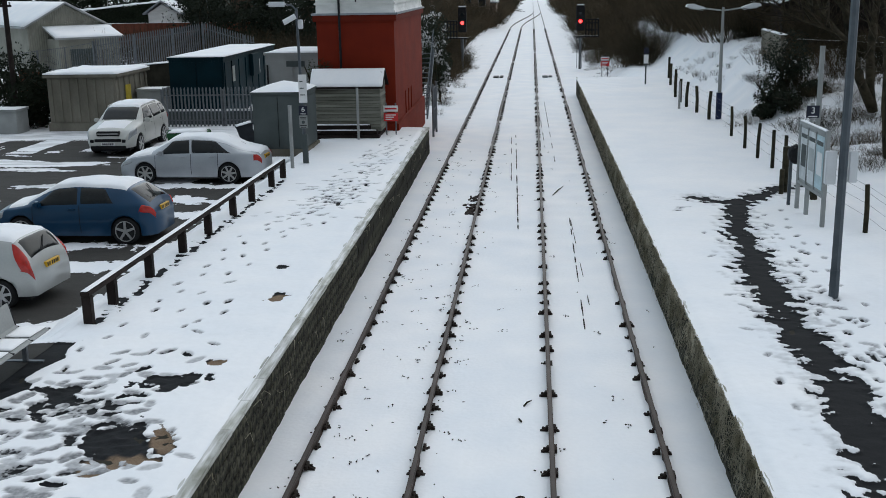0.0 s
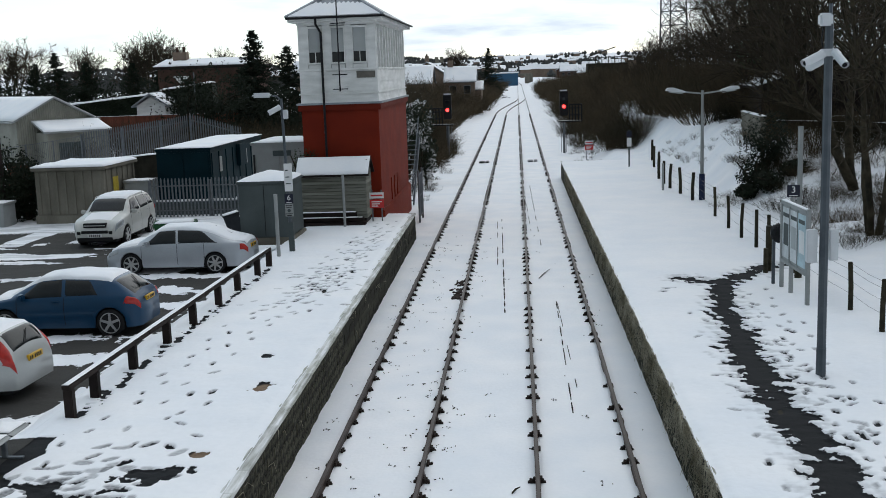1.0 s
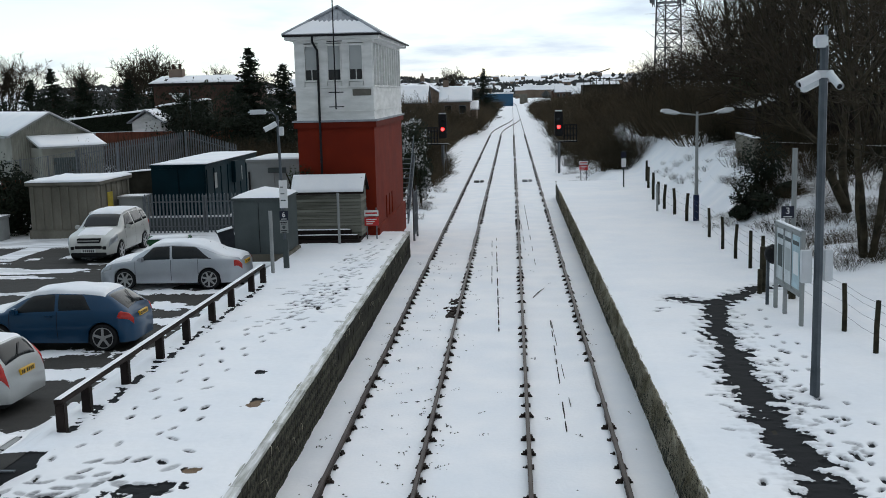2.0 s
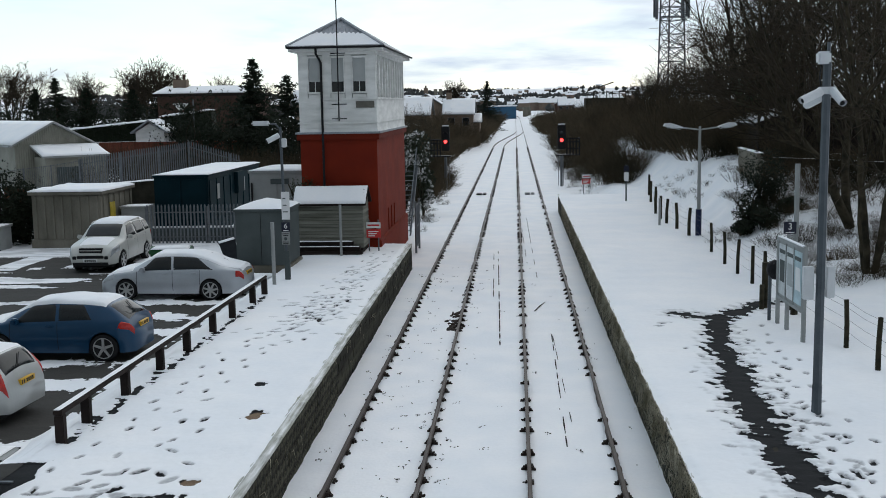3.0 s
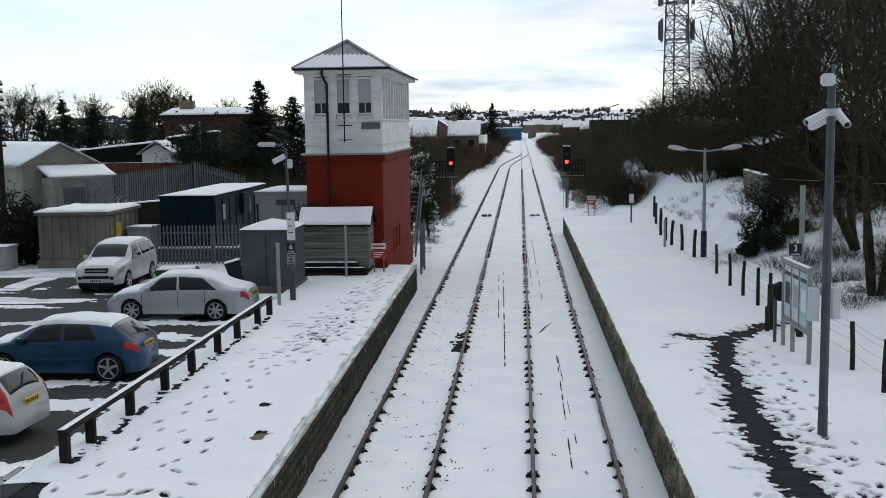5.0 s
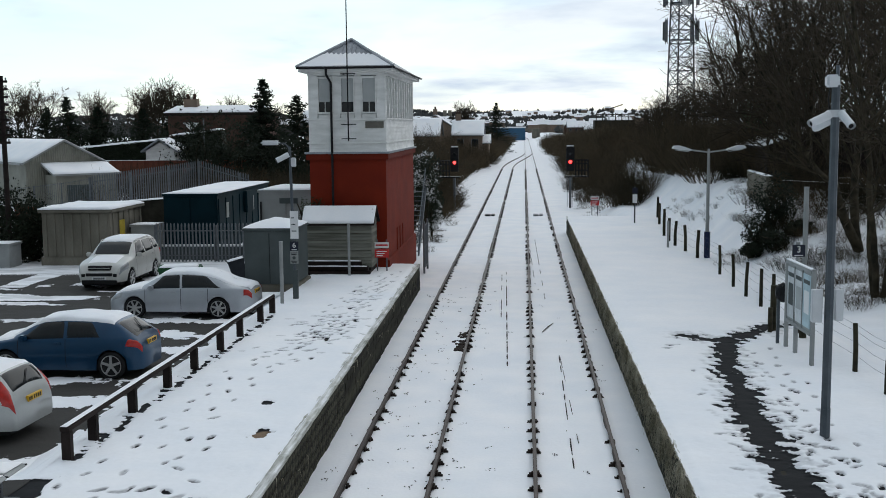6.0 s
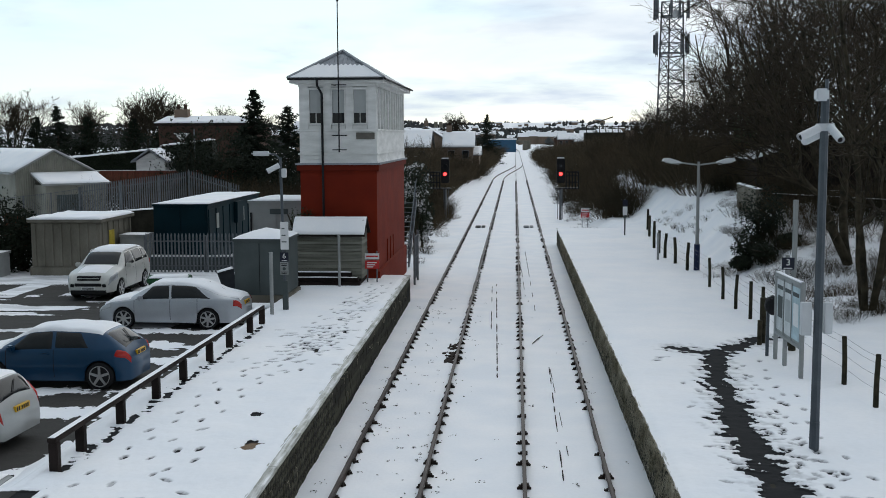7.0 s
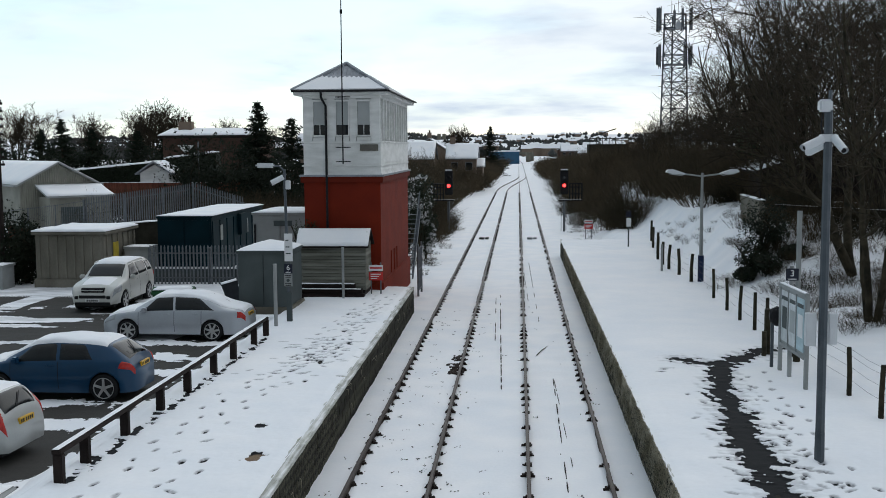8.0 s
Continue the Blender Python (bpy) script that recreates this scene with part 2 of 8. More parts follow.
M_UNDER = Mat("brown_undergrowth", (0.085, 0.062, 0.038, 1), (0.024, 0.023, 0.014, 1), rough=0.95, scale=0.4, fine=5, bump=0)
M_CONIFER = Mat("dark_conifer_needles", (0.014, 0.022, 0.012, 1), (0.007, 0.011, 0.007, 1), rough=0.8, scale=1.5, fine=20, bump=0)
M_IVY = Mat("evergreen_leaves", (0.05, 0.065, 0.03, 1), (0.025, 0.035, 0.018, 1), rough=0.6, scale=2, fine=20, bump=0)
M_SIGNRED = Mat("red_sign_enamel", (0.55, 0.03, 0.03, 1), rough=0.4, scale=3, fine=30, bump=0, spread=0.1)
M_SIGNWHITE = Mat("white_sign_enamel", (0.75, 0.75, 0.75, 1), rough=0.4, scale=3, fine=30, bump=0, spread=0.08)
M_SIGNNAVY = Mat("dark_navy_sign", (0.012, 0.014, 0.03, 1), rough=0.4, scale=3, fine=30, bump=0, spread=0.1)
M_NAVY = Mat("dark_blue_paint", (0.02, 0.03, 0.075, 1), rough=0.5, scale=3, fine=30, bump=0.05)
M_CAMWHITE = Mat("white_camera_housing", (0.62, 0.64, 0.66, 1), rough=0.35, scale=4, fine=30, bump=0, spread=0.08)
M_BROWNFENCE = Mat("red_brown_fence", (0.16, 0.055, 0.035, 1), rough=0.85, scale=2, fine=30, rand=0.15)
M_TAN = Mat("tan_harling", (0.22, 0.165, 0.13, 1), (0.17, 0.13, 0.10, 1), rough=0.9, scale=0.8, fine=14)
M_BRICK = Mat("brown_brick", (0.075, 0.045, 0.034, 1), rough=0.9, scale=1.2, fine=14)
M_CORRU = Mat("cream_corrugated_sheet", (0.27, 0.265, 0.225, 1), (0.2, 0.195, 0.165, 1), rough=0.6, scale=1.0, fine=14, spread=0.15)


def glow(name, color, strength):
    m = bpy.data.materials.new(name)
    m.use_nodes = True
    p = m.node_tree.nodes["Principled BSDF"]
    p.inputs["Base Color"].default_value = color
    p.inputs["Emission Color"].default_value = color
    p.inputs["Emission Strength"].default_value = strength
    return m


M_REDLAMP = glow("red_signal_light", (1.0, 0.03, 0.03, 1), 6.0)


# ---------------------------------------------------------------- mesh helpers
def finish(bm, name, mat, smooth=False):
    me = bpy.data.meshes.new(name)
    bmesh.ops.recalc_face_normals(bm, faces=bm.faces)
    bm.to_mesh(me)
    bm.free()
    me.materials.append(mat.m if isinstance(mat, Mat) else mat)
    if smooth:
        me.shade_smooth()
    return me


def part(name, bm, mat, parent=None, label="", smooth=False, at=None):
    """One mesh object, under a thing or a part."""
    ob = new(name, finish(bm, name, mat, smooth))
    if parent is not None:
        ob.parent = parent
    if at is not None:
        ob.matrix_basis = at
    if label:
        tagged(ob, label)
    return ob


def thing(name, label, category, at=None, group="", kind=""):
    ob = new(name)
    ob.empty_display_size = 0.3
    if at is not None:
        ob.matrix_basis = at
    return tagged(ob, label, category, group, kind)


def box(x0, x1, y0, y1, z0, z1, bevel=0.0, bm=None):
    own = bmesh.new()
    bmesh.ops.create_cube(own, size=1, matrix=Matrix.Translation(((x0 + x1) / 2, (y0 + y1) / 2, (z0 + z1) / 2))
                          @ Matrix.Diagonal((x1 - x0, y1 - y0, z1 - z0, 1)))
    if bevel:
        bmesh.ops.bevel(own, geom=own.edges[:], offset=bevel, segments=2, affect="EDGES")
    if bm is None:
        return own
    me = bpy.data.meshes.new("tmp")
    own.to_mesh(me)
    own.free()
    bm.from_mesh(me)
    bpy.data.meshes.remove(me)
    return bm


def tube(points, radii, n=8, bm=None, caps=True):
    """A round bar along points."""
    bm = bm or bmesh.new()
    pts = [Vector(p) for p in points]
    if isinstance(radii, (int, float)):
        radii = [radii] * len(pts)
    rings = []
    for i, p in enumerate(pts):
        d = (pts[min(i + 1, len(pts) - 1)] - pts[max(i - 1, 0)]).normalized()
        a = d.orthogonal().normalized() if i == 0 else (a - d * a.dot(d)).normalized()
        b = d.cross(a)
        rings.append([bm.verts.new(p + (a * math.cos(2 * math.pi * k / n) + b * math.sin(2 * math.pi * k / n)) * radii[i]) for k in range(n)])
    for r, s in zip(rings, rings[1:]):
        for k in range(n):
            bm.faces.new((r[k], r[(k + 1) % n], s[(k + 1) % n], s[k]))
    if caps:
        bm.faces.new(rings[0][::-1])
        bm.faces.new(rings[-1])
    return bm


def extrude(profile, axis, a, b, bm=None):
    """A prism: a closed profile of (u, v) pairs drawn along an axis from a to b. axis x: (y, z); y: (x, z); z: (x, y)."""
    bm = bm or bmesh.new()
    put = {"x": lambda u, v, w: (w, u, v), "y": lambda u, v, w: (u, w, v), "z": lambda u, v, w: (u, v, w)}[axis]
    lo = [bm.verts.new(put(u, v, a)) for u, v in profile]
    hi = [bm.verts.new(put(u, v, b)) for u, v in profile]
    n = len(profile)
    for i in range(n):
        bm.faces.new((lo[i], lo[(i + 1) % n], hi[(i + 1) % n], hi[i]))
    bm.faces.new(lo[::-1])
    bm.faces.new(hi)
    return bm


def smoothstep(a, b, x):
    t = np.clip((x - a) / (b - a), 0, 1)
    return t * t * (3 - 2 * t)


def snow_cap(corners, thick, name, parent, lip=0.03, seed=0, res=0.14):
    """An uneven layer of snow on a four-cornered roof plane (corners run round)."""
    a, b, c, d = (Vector(p) for p in corners)
    nu, nv = max(4, int((b - a).length / res)), max(4, int((d - a).length / res))
    bm = bmesh.new()
    nor = (b - a).cross(d - a).normalized()
    if nor.z < 0:
        nor = -nor
    top, low = [], []
    for i in range(nu + 1):
        rt, rl = [], []
        for j in range(nv + 1):
            u, v = i / nu, j / nv
            p = (a * (1 - u) + b * u) * (1 - v) + (d * (1 - u) + c * u) * v
            e = min(u, 1 - u) * (b - a).length, min(v, 1 - v) * (d - a).length
            k = min(1, min(e) / 0.12)
            h = thick * (0.35 + 0.65 * math.sqrt(k)) * (0.85 + 0.3 * noise.noise(p * 1.7 + Vector((seed, 0, 0))))
            side = ((a + c) / 2 - p)
            side.z = 0
            w = noise.noise(p * 3 + Vector((0, seed, 0))) * lip if k < 0.01 else 0
            p = p + side.normalized() * w
            rt.append(bm.verts.new(p + nor * h))
            rl.append(bm.verts.new(p + nor * 0.004))
        top.append(rt)
        low.append(rl)
    for i in range(nu):
        for j in range(nv):
            bm.faces.new((top[i][j], top[i + 1][j], top[i + 1][j + 1], top[i][j + 1]))
    rim_t = [top[i][0] for i in range(nu + 1)] + [top[nu][j] for j in range(1, nv + 1)] + [top[i][nv] for i in range(nu - 1, -1, -1)] + [top[0][j] for j in range(nv - 1, 0, -1)]
    rim_l = [low[i][0] for i in range(nu + 1)] + [low[nu][j] for j in range(1, nv + 1)] + [low[i][nv] for i in range(nu - 1, -1, -1)] + [low[0][j] for j in range(nv - 1, 0, -1)]
    for k in range(len(rim_t)):
        q = (k + 1) % len(rim_t)
        bm.faces.new((rim_t[k], rim_t[q], rim_l[q], rim_l[k]))
    loose = [v for v in bm.verts if not v.link_faces]
    bmesh.ops.delete(bm, geom=loose, context="VERTS")
    return part(name, bm, M_SNOW, parent, "white snow lying on top", smooth=True)


def sheet(name, xs, ys, zfun, mat, kind="structure", label="", category="", attrs=None):
    """A height field over the plan, with optional float attributes."""
    X, Y = np.meshgrid(xs, ys, indexing="ij")
    Z = zfun(X, Y)
    nx, ny = X.shape
    co = np.stack([X, Y, Z], -1).reshape(-1, 3)
    idx = np.arange(nx * ny).reshape(nx, ny)
    quads = np.stack([idx[:-1, :-1], idx[1:, :-1], idx[1:, 1:], idx[:-1, 1:]], -1).reshape(-1, 4)
    me = bpy.data.meshes.new(name)
    me.vertices.add(len(co))
    me.vertices.foreach_set("co", co.astype(np.float32).ravel())
    me.loops.add(quads.size)
    me.loops.foreach_set("vertex_index", quads.ravel().astype(np.int32))
    me.polygons.add(len(quads))
    me.polygons.foreach_set("loop_start", (np.arange(len(quads)) * 4).astype(np.int32))
    me.polygons.foreach_set("loop_total", np.full(len(quads), 4, np.int32))
    for key, fun in (attrs or {}).items():
        at = me.attributes.new(key, "FLOAT", "POINT")
        at.data.foreach_set("value", fun(X, Y).ravel().astype(np.float32))
    me.update(calc_edges=True)
    me.validate()
    me.shade_smooth()
    me.materials.append(mat.m)
    return tagged(new(name, me), label, category, "", kind)


class Wave:
    """Smooth noise over the plan, made of many sine waves: quick on arrays."""

    def __init__(self, seed, size, octaves=3, n=9):
        rng = np.random.RandomState(seed)
        self.waves = []
        for o in range(octaves):
            for _ in range(n):
                a = rng.uniform(0, 2 * np.pi)
                k = 2 * np.pi / size * 2 ** o * rng.uniform(0.6, 1.4)
                self.waves.append((k * np.cos(a), k * np.sin(a), rng.uniform(0, 6.28), 0.5 ** o / n ** 0.5))

    def __call__(self, X, Y):
        out = np.zeros_like(X, dtype=float)
        for kx, ky, p, w in self.waves:
            out += w * np.sin(kx * X + ky * Y + p)
        return out

# ---------------------------------------------------------------- ground
ZP = 0.85                     # platform level
ZT = -0.13                    # snow between the rails
ZC = 0.20                     # car park
RNG = np.random.RandomState(5)
W_BIG, W_MID, W_FINE, W_FAR = Wave(1, 6.0), Wave(2, 1.3), Wave(3, 0.35), Wave(4, 900.0, 4)


def edge_left(y):
    return -3.765 - 0.007 * (y - 12)


def edge_right(y):
    return 2.465 - 0.0008 * (y - 10)


def land(X, Y):
    """Height of the ground outside the platforms."""
    z = np.full_like(X, ZT, dtype=float)
    z += (ZC - 0.08 - ZT) * smoothstep(-5.2, -7.2, X)
    z += 0.35 * smoothstep(-7.2, -7.35, X) * smoothstep(-9.0, -8.0, X) * (1 - smoothstep(38, 40, Y))
    z += 1.5 * smoothstep(-9.0, -14.0, X) * smoothstep(48, 60, Y)
    z += 2.0 * smoothstep(-6.5, -16.0, X) * smoothstep(62, 120, Y) * (1 - smoothstep(150, 320, Y))
    z += (0.80 - ZT) * smoothstep(4.6, 6.6, X) * (1 - smoothstep(60, 90, Y) * 0.4)
    z += 2.0 * smoothstep(7.3, 10.4, X) * smoothstep(34, 45, Y) * (1 - smoothstep(100, 260, Y))
    z += 0.03 * W_MID(X, Y) * smoothstep(7.2, 8.2, X) * smoothstep(30, 36, Y) * (1 - smoothstep(70, 90, Y))
    z += 0.5 * smoothstep(8.0, 12.0, X) * smoothstep(20, 40, Y)
    off = smoothstep(5.5, 9, np.abs(X - 0.3))
    z += off * 0.05 * W_BIG(X, Y) + 0.012 * W_MID(X, Y)
    far = smoothstep(700, 3000, Y)
    z += far * (27 + 10 * W_FAR(X, Y)) + smoothstep(350, 1200, Y) * -2.0
    return z


def spaced(*runs):
    out = []
    for a, b, n in runs:
        out.append(np.linspace(a, b, n, endpoint=False))
    return np.unique(np.concatenate(out))


gx = spaced((-3000, -400, 26), (-400, -60, 34), (-60, -20, 50), (-20, -3, 90), (-3, 3, 30), (3, 16, 80), (16, 60, 55), (60, 400, 34), (400, 3001, 27))
gy = spaced((-60, 5, 20), (5, 70, 200), (70, 250, 110), (250, 900, 60), (900, 4601, 50))
sheet("ground", gx, gy, land, M_SNOW, label="snow covered ground with railway bed reaching the hills", category="ground")


# ---- trodden marks on the platforms: prints, bare patches, slush
def prints(trail, step=0.62, gait=0.13, seed=0, wobble=0.05):
    rng = np.random.RandomState(seed)
    out, side, carry = [], 1, 0.0
    for (x0, y0), (x1, y1) in zip(trail, trail[1:]):
        d = math.hypot(x1 - x0, y1 - y0)
        ux, uy = (x1 - x0) / d, (y1 - y0) / d
        s = carry
        while s < d:
            out.append((x0 + ux * s - uy * gait * side + rng.normal(0, wobble), y0 + uy * s + ux * gait * side + rng.normal(0, wobble),
                        math.atan2(uy, ux) + rng.normal(0, 0.25)))
            side, s = -side, s + step * rng.uniform(0.85, 1.15)
        carry = s - d
    return out


def scatter(cx, cy, rx, ry, n, seed, angle=1.57):
    rng = np.random.RandomState(seed)
    return [(cx + rx * rng.normal(0, 0.5), cy + ry * rng.normal(0, 0.5), angle + rng.normal(0, 0.7)) for _ in range(n)]


def stamp(X, Y, marks, length=0.27, width=0.11):
    """1 in the middle of a footprint, falling to 0 round it."""
    out = np.zeros_like(X)
    for k, (px, py, a) in enumerate(marks):
        near = (np.abs(X - px) < 0.3) & (np.abs(Y - py) < 0.3)
        if not near.any():
            continue
        dx, dy = X[near] - px, Y[near] - py
        u, v = dx * math.cos(a) + dy * math.sin(a), -dx * math.sin(a) + dy * math.cos(a)
        sz = 0.8 + 0.4 * ((k * 37) % 11) / 11
        r = np.sqrt((u / (length * sz / 2)) ** 2 + (v / (width * sz / 2)) ** 2)
        out[near] = np.maximum(out[near], (1 - smoothstep(0.85, 1.15, r)) * (0.6 + 0.45 * ((k * 53) % 7) / 6))
    return out


def ribbon(X, Y, line):
    """How far inside a ribbon of (x, y, half width): over 0 inside, in half widths."""
    best = np.full_like(X, -9.0)
    for (x0, y0, w0), (x1, y1, w1) in zip(line, line[1:]):
        dx, dy = x1 - x0, y1 - y0
        t = np.clip(((X - x0) * dx + (Y - y0) * dy) / (dx * dx + dy * dy), 0, 1)
        d = np.hypot(X - x0 - t * dx, Y - y0 - t * dy)
        best = np.maximum(best, 1 - d / (w0 + t * (w1 - w0)))
    return best


def blot(X, Y, cx, cy, rx, ry, a=0.0):
    u, v = (X - cx) * math.cos(a) + (Y - cy) * math.sin(a), -(X - cx) * math.sin(a) + (Y - cy) * math.cos(a)
    return 1 - np.hypot(u / rx, v / ry)


LEFT_PRINTS = (prints([(-6.9, 13.5), (-6.45, 17), (-6.3, 20), (-6.3, 22), (-5.6, 25)], seed=1)
               + prints([(-6.0, 14.2), (-5.75, 17.5), (-5.6, 21.8), (-5.0, 25), (-4.8, 30), (-4.55, 37.8)], seed=2)
               + prints([(-5.2, 26), (-5.6, 30), (-5.0, 36.5)], seed=3)
               + prints([(-6.6, 24.1), (-5.8, 24.2), (-4.7, 24.6)], seed=4, step=0.5)
               + scatter(-5.2, 26.5, 1.0, 3.2, 95, 5, 0.6) + scatter(-4.9, 31.5, 0.7, 4.5, 70, 6, 1.0)
               + prints([(-4.9, 15.2), (-5.5, 15.6), (-5.1, 17.8)], seed=7))
TRAMPLED = scatter(-5.9, 12.6, 1.1, 1.6, 120, 8, 0.4) + scatter(-5.0, 11.2, 0.9, 1.2, 60, 9, 0.5) + scatter(-6.2, 10.6, 1.2, 1.4, 60, 14, 0.5)
RIGHT_PRINTS = (prints([(4.6, 10.5), (4.75, 14), (4.85, 18), (5.1, 22), (5.5, 25.3)], seed=10, step=0.55, gait=0.2, wobble=0.09)
                + prints([(4.35, 13), (4.6, 17), (4.75, 20), (5.1, 24)], seed=11, step=0.5, gait=0.16, wobble=0.1)
                + prints([(3.3, 13), (3.5, 16.5), (3.7, 20), (3.85, 23.6)], seed=12, step=1.0, gait=0.1, wobble=0.12)
                + prints([(4.9, 11), (5.05, 15), (5.2, 19), (5.5, 23)], seed=16, step=0.5, gait=0.2, wobble=0.12)
                + scatter(4.75, 17.0, 0.35, 6.0, 38, 17, 1.4) + scatter(3.45, 17.0, 0.4, 2.4, 9, 13, 0.3) + scatter(3.5, 25.2, 0.3, 0.6, 5, 15, 0.2))
PATH_LINE = [(3.72, 8, 0.39), (3.86, 11, 0.37), (3.97, 13.5, 0.33), (3.98, 15.6, 0.31), (4.10, 19.8, 0.33), (4.32, 22, 0.30), (4.52, 24, 0.28), (4.85, 25.5, 0.23), (5.6, 26.8, 0.30), (6.7, 28.0, 0.28), (7.6, 28.4, 0.23)]
STUB_LINE = [(4.0, 26.5, 0.30), (4.5, 26.0, 0.34), (5.0, 25.8, 0.26)]


def left_bare(X, Y):
    n = 0.35 * W_FINE(X, Y) + 0.30 * W_MID(X, Y)
    b = np.maximum.reduce([blot(X, Y, -5.02, 13.5, 0.42, 0.26, 0.5), blot(X, Y, -4.98, 11.45, 0.50, 0.62, 0.2),
                           blot(X, Y, -4.64, 14.25, 0.16, 0.12), blot(X, Y, -4.50, 17.55, 0.20, 0.38, -0.4) - 0.15,
                           blot(X, Y, -4.86, 19.6, 0.12, 0.14), blot(X, Y, -6.35, 12.9, 0.30, 0.5, 0.3) - 0.2, blot(X, Y, -4.52, 11.62, 0.2, 0.46, 0.35)])
    b = smoothstep(-0.35, 0.55, b + n * 0.8)
    bench = smoothstep(-0.1, 0.1, np.minimum.reduce([-7.05 - X, X + 8.6, Y - 11.9, 15.1 - Y]) + 0.25 * W_MID(X, Y) * 0.4)
    foot = smoothstep(0.05, -0.05, np.abs(X + 7.14 - 0.013 * (Y - 16)) - 0.07 + 0.08 * W_FINE(X, Y)) * (Y > 16) * (Y < 29)
    return np.maximum.reduce([b, bench, foot * 0.75, 0.69 * stamp(X, Y, TRAMPLED[::3], 0.30, 0.15), 0.73 * stamp(X, Y, LEFT_PRINTS, 0.24, 0.09)])


def left_sandy(X, Y):
    n = 0.25 * W_FINE(X, Y)
    s = np.maximum.reduce([blot(X, Y, -4.50, 11.62, 0.17, 0.42, 0.35), blot(X, Y, -4.60, 14.28, 0.16, 0.13), blot(X, Y, -4.52, 17.45, 0.18, 0.35, -0.4), blot(X, Y, -4.75, 10.7, 0.5, 0.5)])
    return smoothstep(-0.05, 0.2, s + n * 0.4)


def left_slush(X, Y):
    return np.maximum(stamp(X, Y, LEFT_PRINTS, 0.25, 0.10) * 1.0, stamp(X, Y, TRAMPLED, 0.3, 0.15) * 0.9)


def right_bare(X, Y):
    n = 0.34 * W_FINE(X, Y) + 0.30 * W_MID(X, Y)
    r = np.maximum(ribbon(X, Y, PATH_LINE), ribbon(X, Y, STUB_LINE))
    return np.maximum(smoothstep(-0.5, 0.6, r + n), 0.66 * stamp(X, Y, RIGHT_PRINTS, 0.22, 0.09))


def right_slush(X, Y):
    r = smoothstep(-0.9, 0.2, np.maximum(ribbon(X, Y, PATH_LINE), ribbon(X, Y, STUB_LINE)) + 0.5 * W_FINE(X, Y))
    return np.maximum(stamp(X, Y, RIGHT_PRINTS, 0.24, 0.10) * 1.0, r * 0.35)


def deck(name, inner, outer, y0, y1, bare, slush, marks, label):
    """The snow on a platform, pressed down where people trod; its inner edge frays along the coping."""
    ys = spaced((y0, 18, int((18 - y0) / 0.035)), (18, 32, 330), (32, y1, int((y1 - 32) / 0.1)))
    us = np.linspace(0, 1, 125)
    U, Y = np.meshgrid(us, ys, indexing="ij")
    fray = 0.003 * W_FINE(np.zeros_like(Y), Y) + 0.003 * W_MID(np.zeros_like(Y), Y * 0.6)
    a = inner(Y) + np.sign(outer - inner(0)) * ((0.125 if outer < 0 else -0.025) + (1.0 if outer < 0 else 3.0) * fray)
    X = a + (outer - a) * U
    B, S = bare(X, Y), slush(X, Y)
    dist = np.abs(X - a)
    Z = ZP + 0.035 * smoothstep(0, 0.2, dist) - 0.035 * smoothstep(0.35, 0.8, B) - 0.022 * S + 0.006 * W_MID(X, Y)
    Z = np.where(U == 0, ZP + 0.004, Z)
    nx, ny = X.shape
    idx = np.arange(nx * ny).reshape(nx, ny)
    quads = np.stack([idx[:-1, :-1], idx[1:, :-1], idx[1:, 1:], idx[:-1, 1:]], -1).reshape(-1, 4)
    if outer < inner(0):
        quads = quads[:, ::-1]
    me = bpy.data.meshes.new(name)
    me.vertices.add(nx * ny)
    me.vertices.foreach_set("co", np.stack([X, Y, Z], -1).astype(np.float32).ravel())
    me.loops.add(quads.size)
    me.loops.foreach_set("vertex_index", quads.ravel().astype(np.int32))
    me.polygons.add(len(quads))
    me.polygons.foreach_set("loop_start", (np.arange(len(quads)) * 4).astype(np.int32))
    me.polygons.foreach_set("loop_total", np.full(len(quads), 4, np.int32))
    for key, val in (("bare", B), ("slush", S), ("sandy", left_sandy(X, Y) if outer < 0 else B * 0)):
        me.attributes.new(key, "FLOAT", "POINT").data.foreach_set("value", val.ravel().astype(np.float32))
    me.update(calc_edges=True)
    me.shade_smooth()
    me.materials.append(M_GROUND.m)
    return tagged(new(name, me), label, "snow", "", "structure")


deck("pavement_left", edge_left, -7.5, 5.0, 40.2, left_bare, left_slush, LEFT_PRINTS, "trodden snow with bare wet patches on the platform")
deck("pavement_right", edge_right, 7.6, 5.0, 61.2, right_bare, right_slush, RIGHT_PRINTS, "snow on the platform with a cleared wet path")


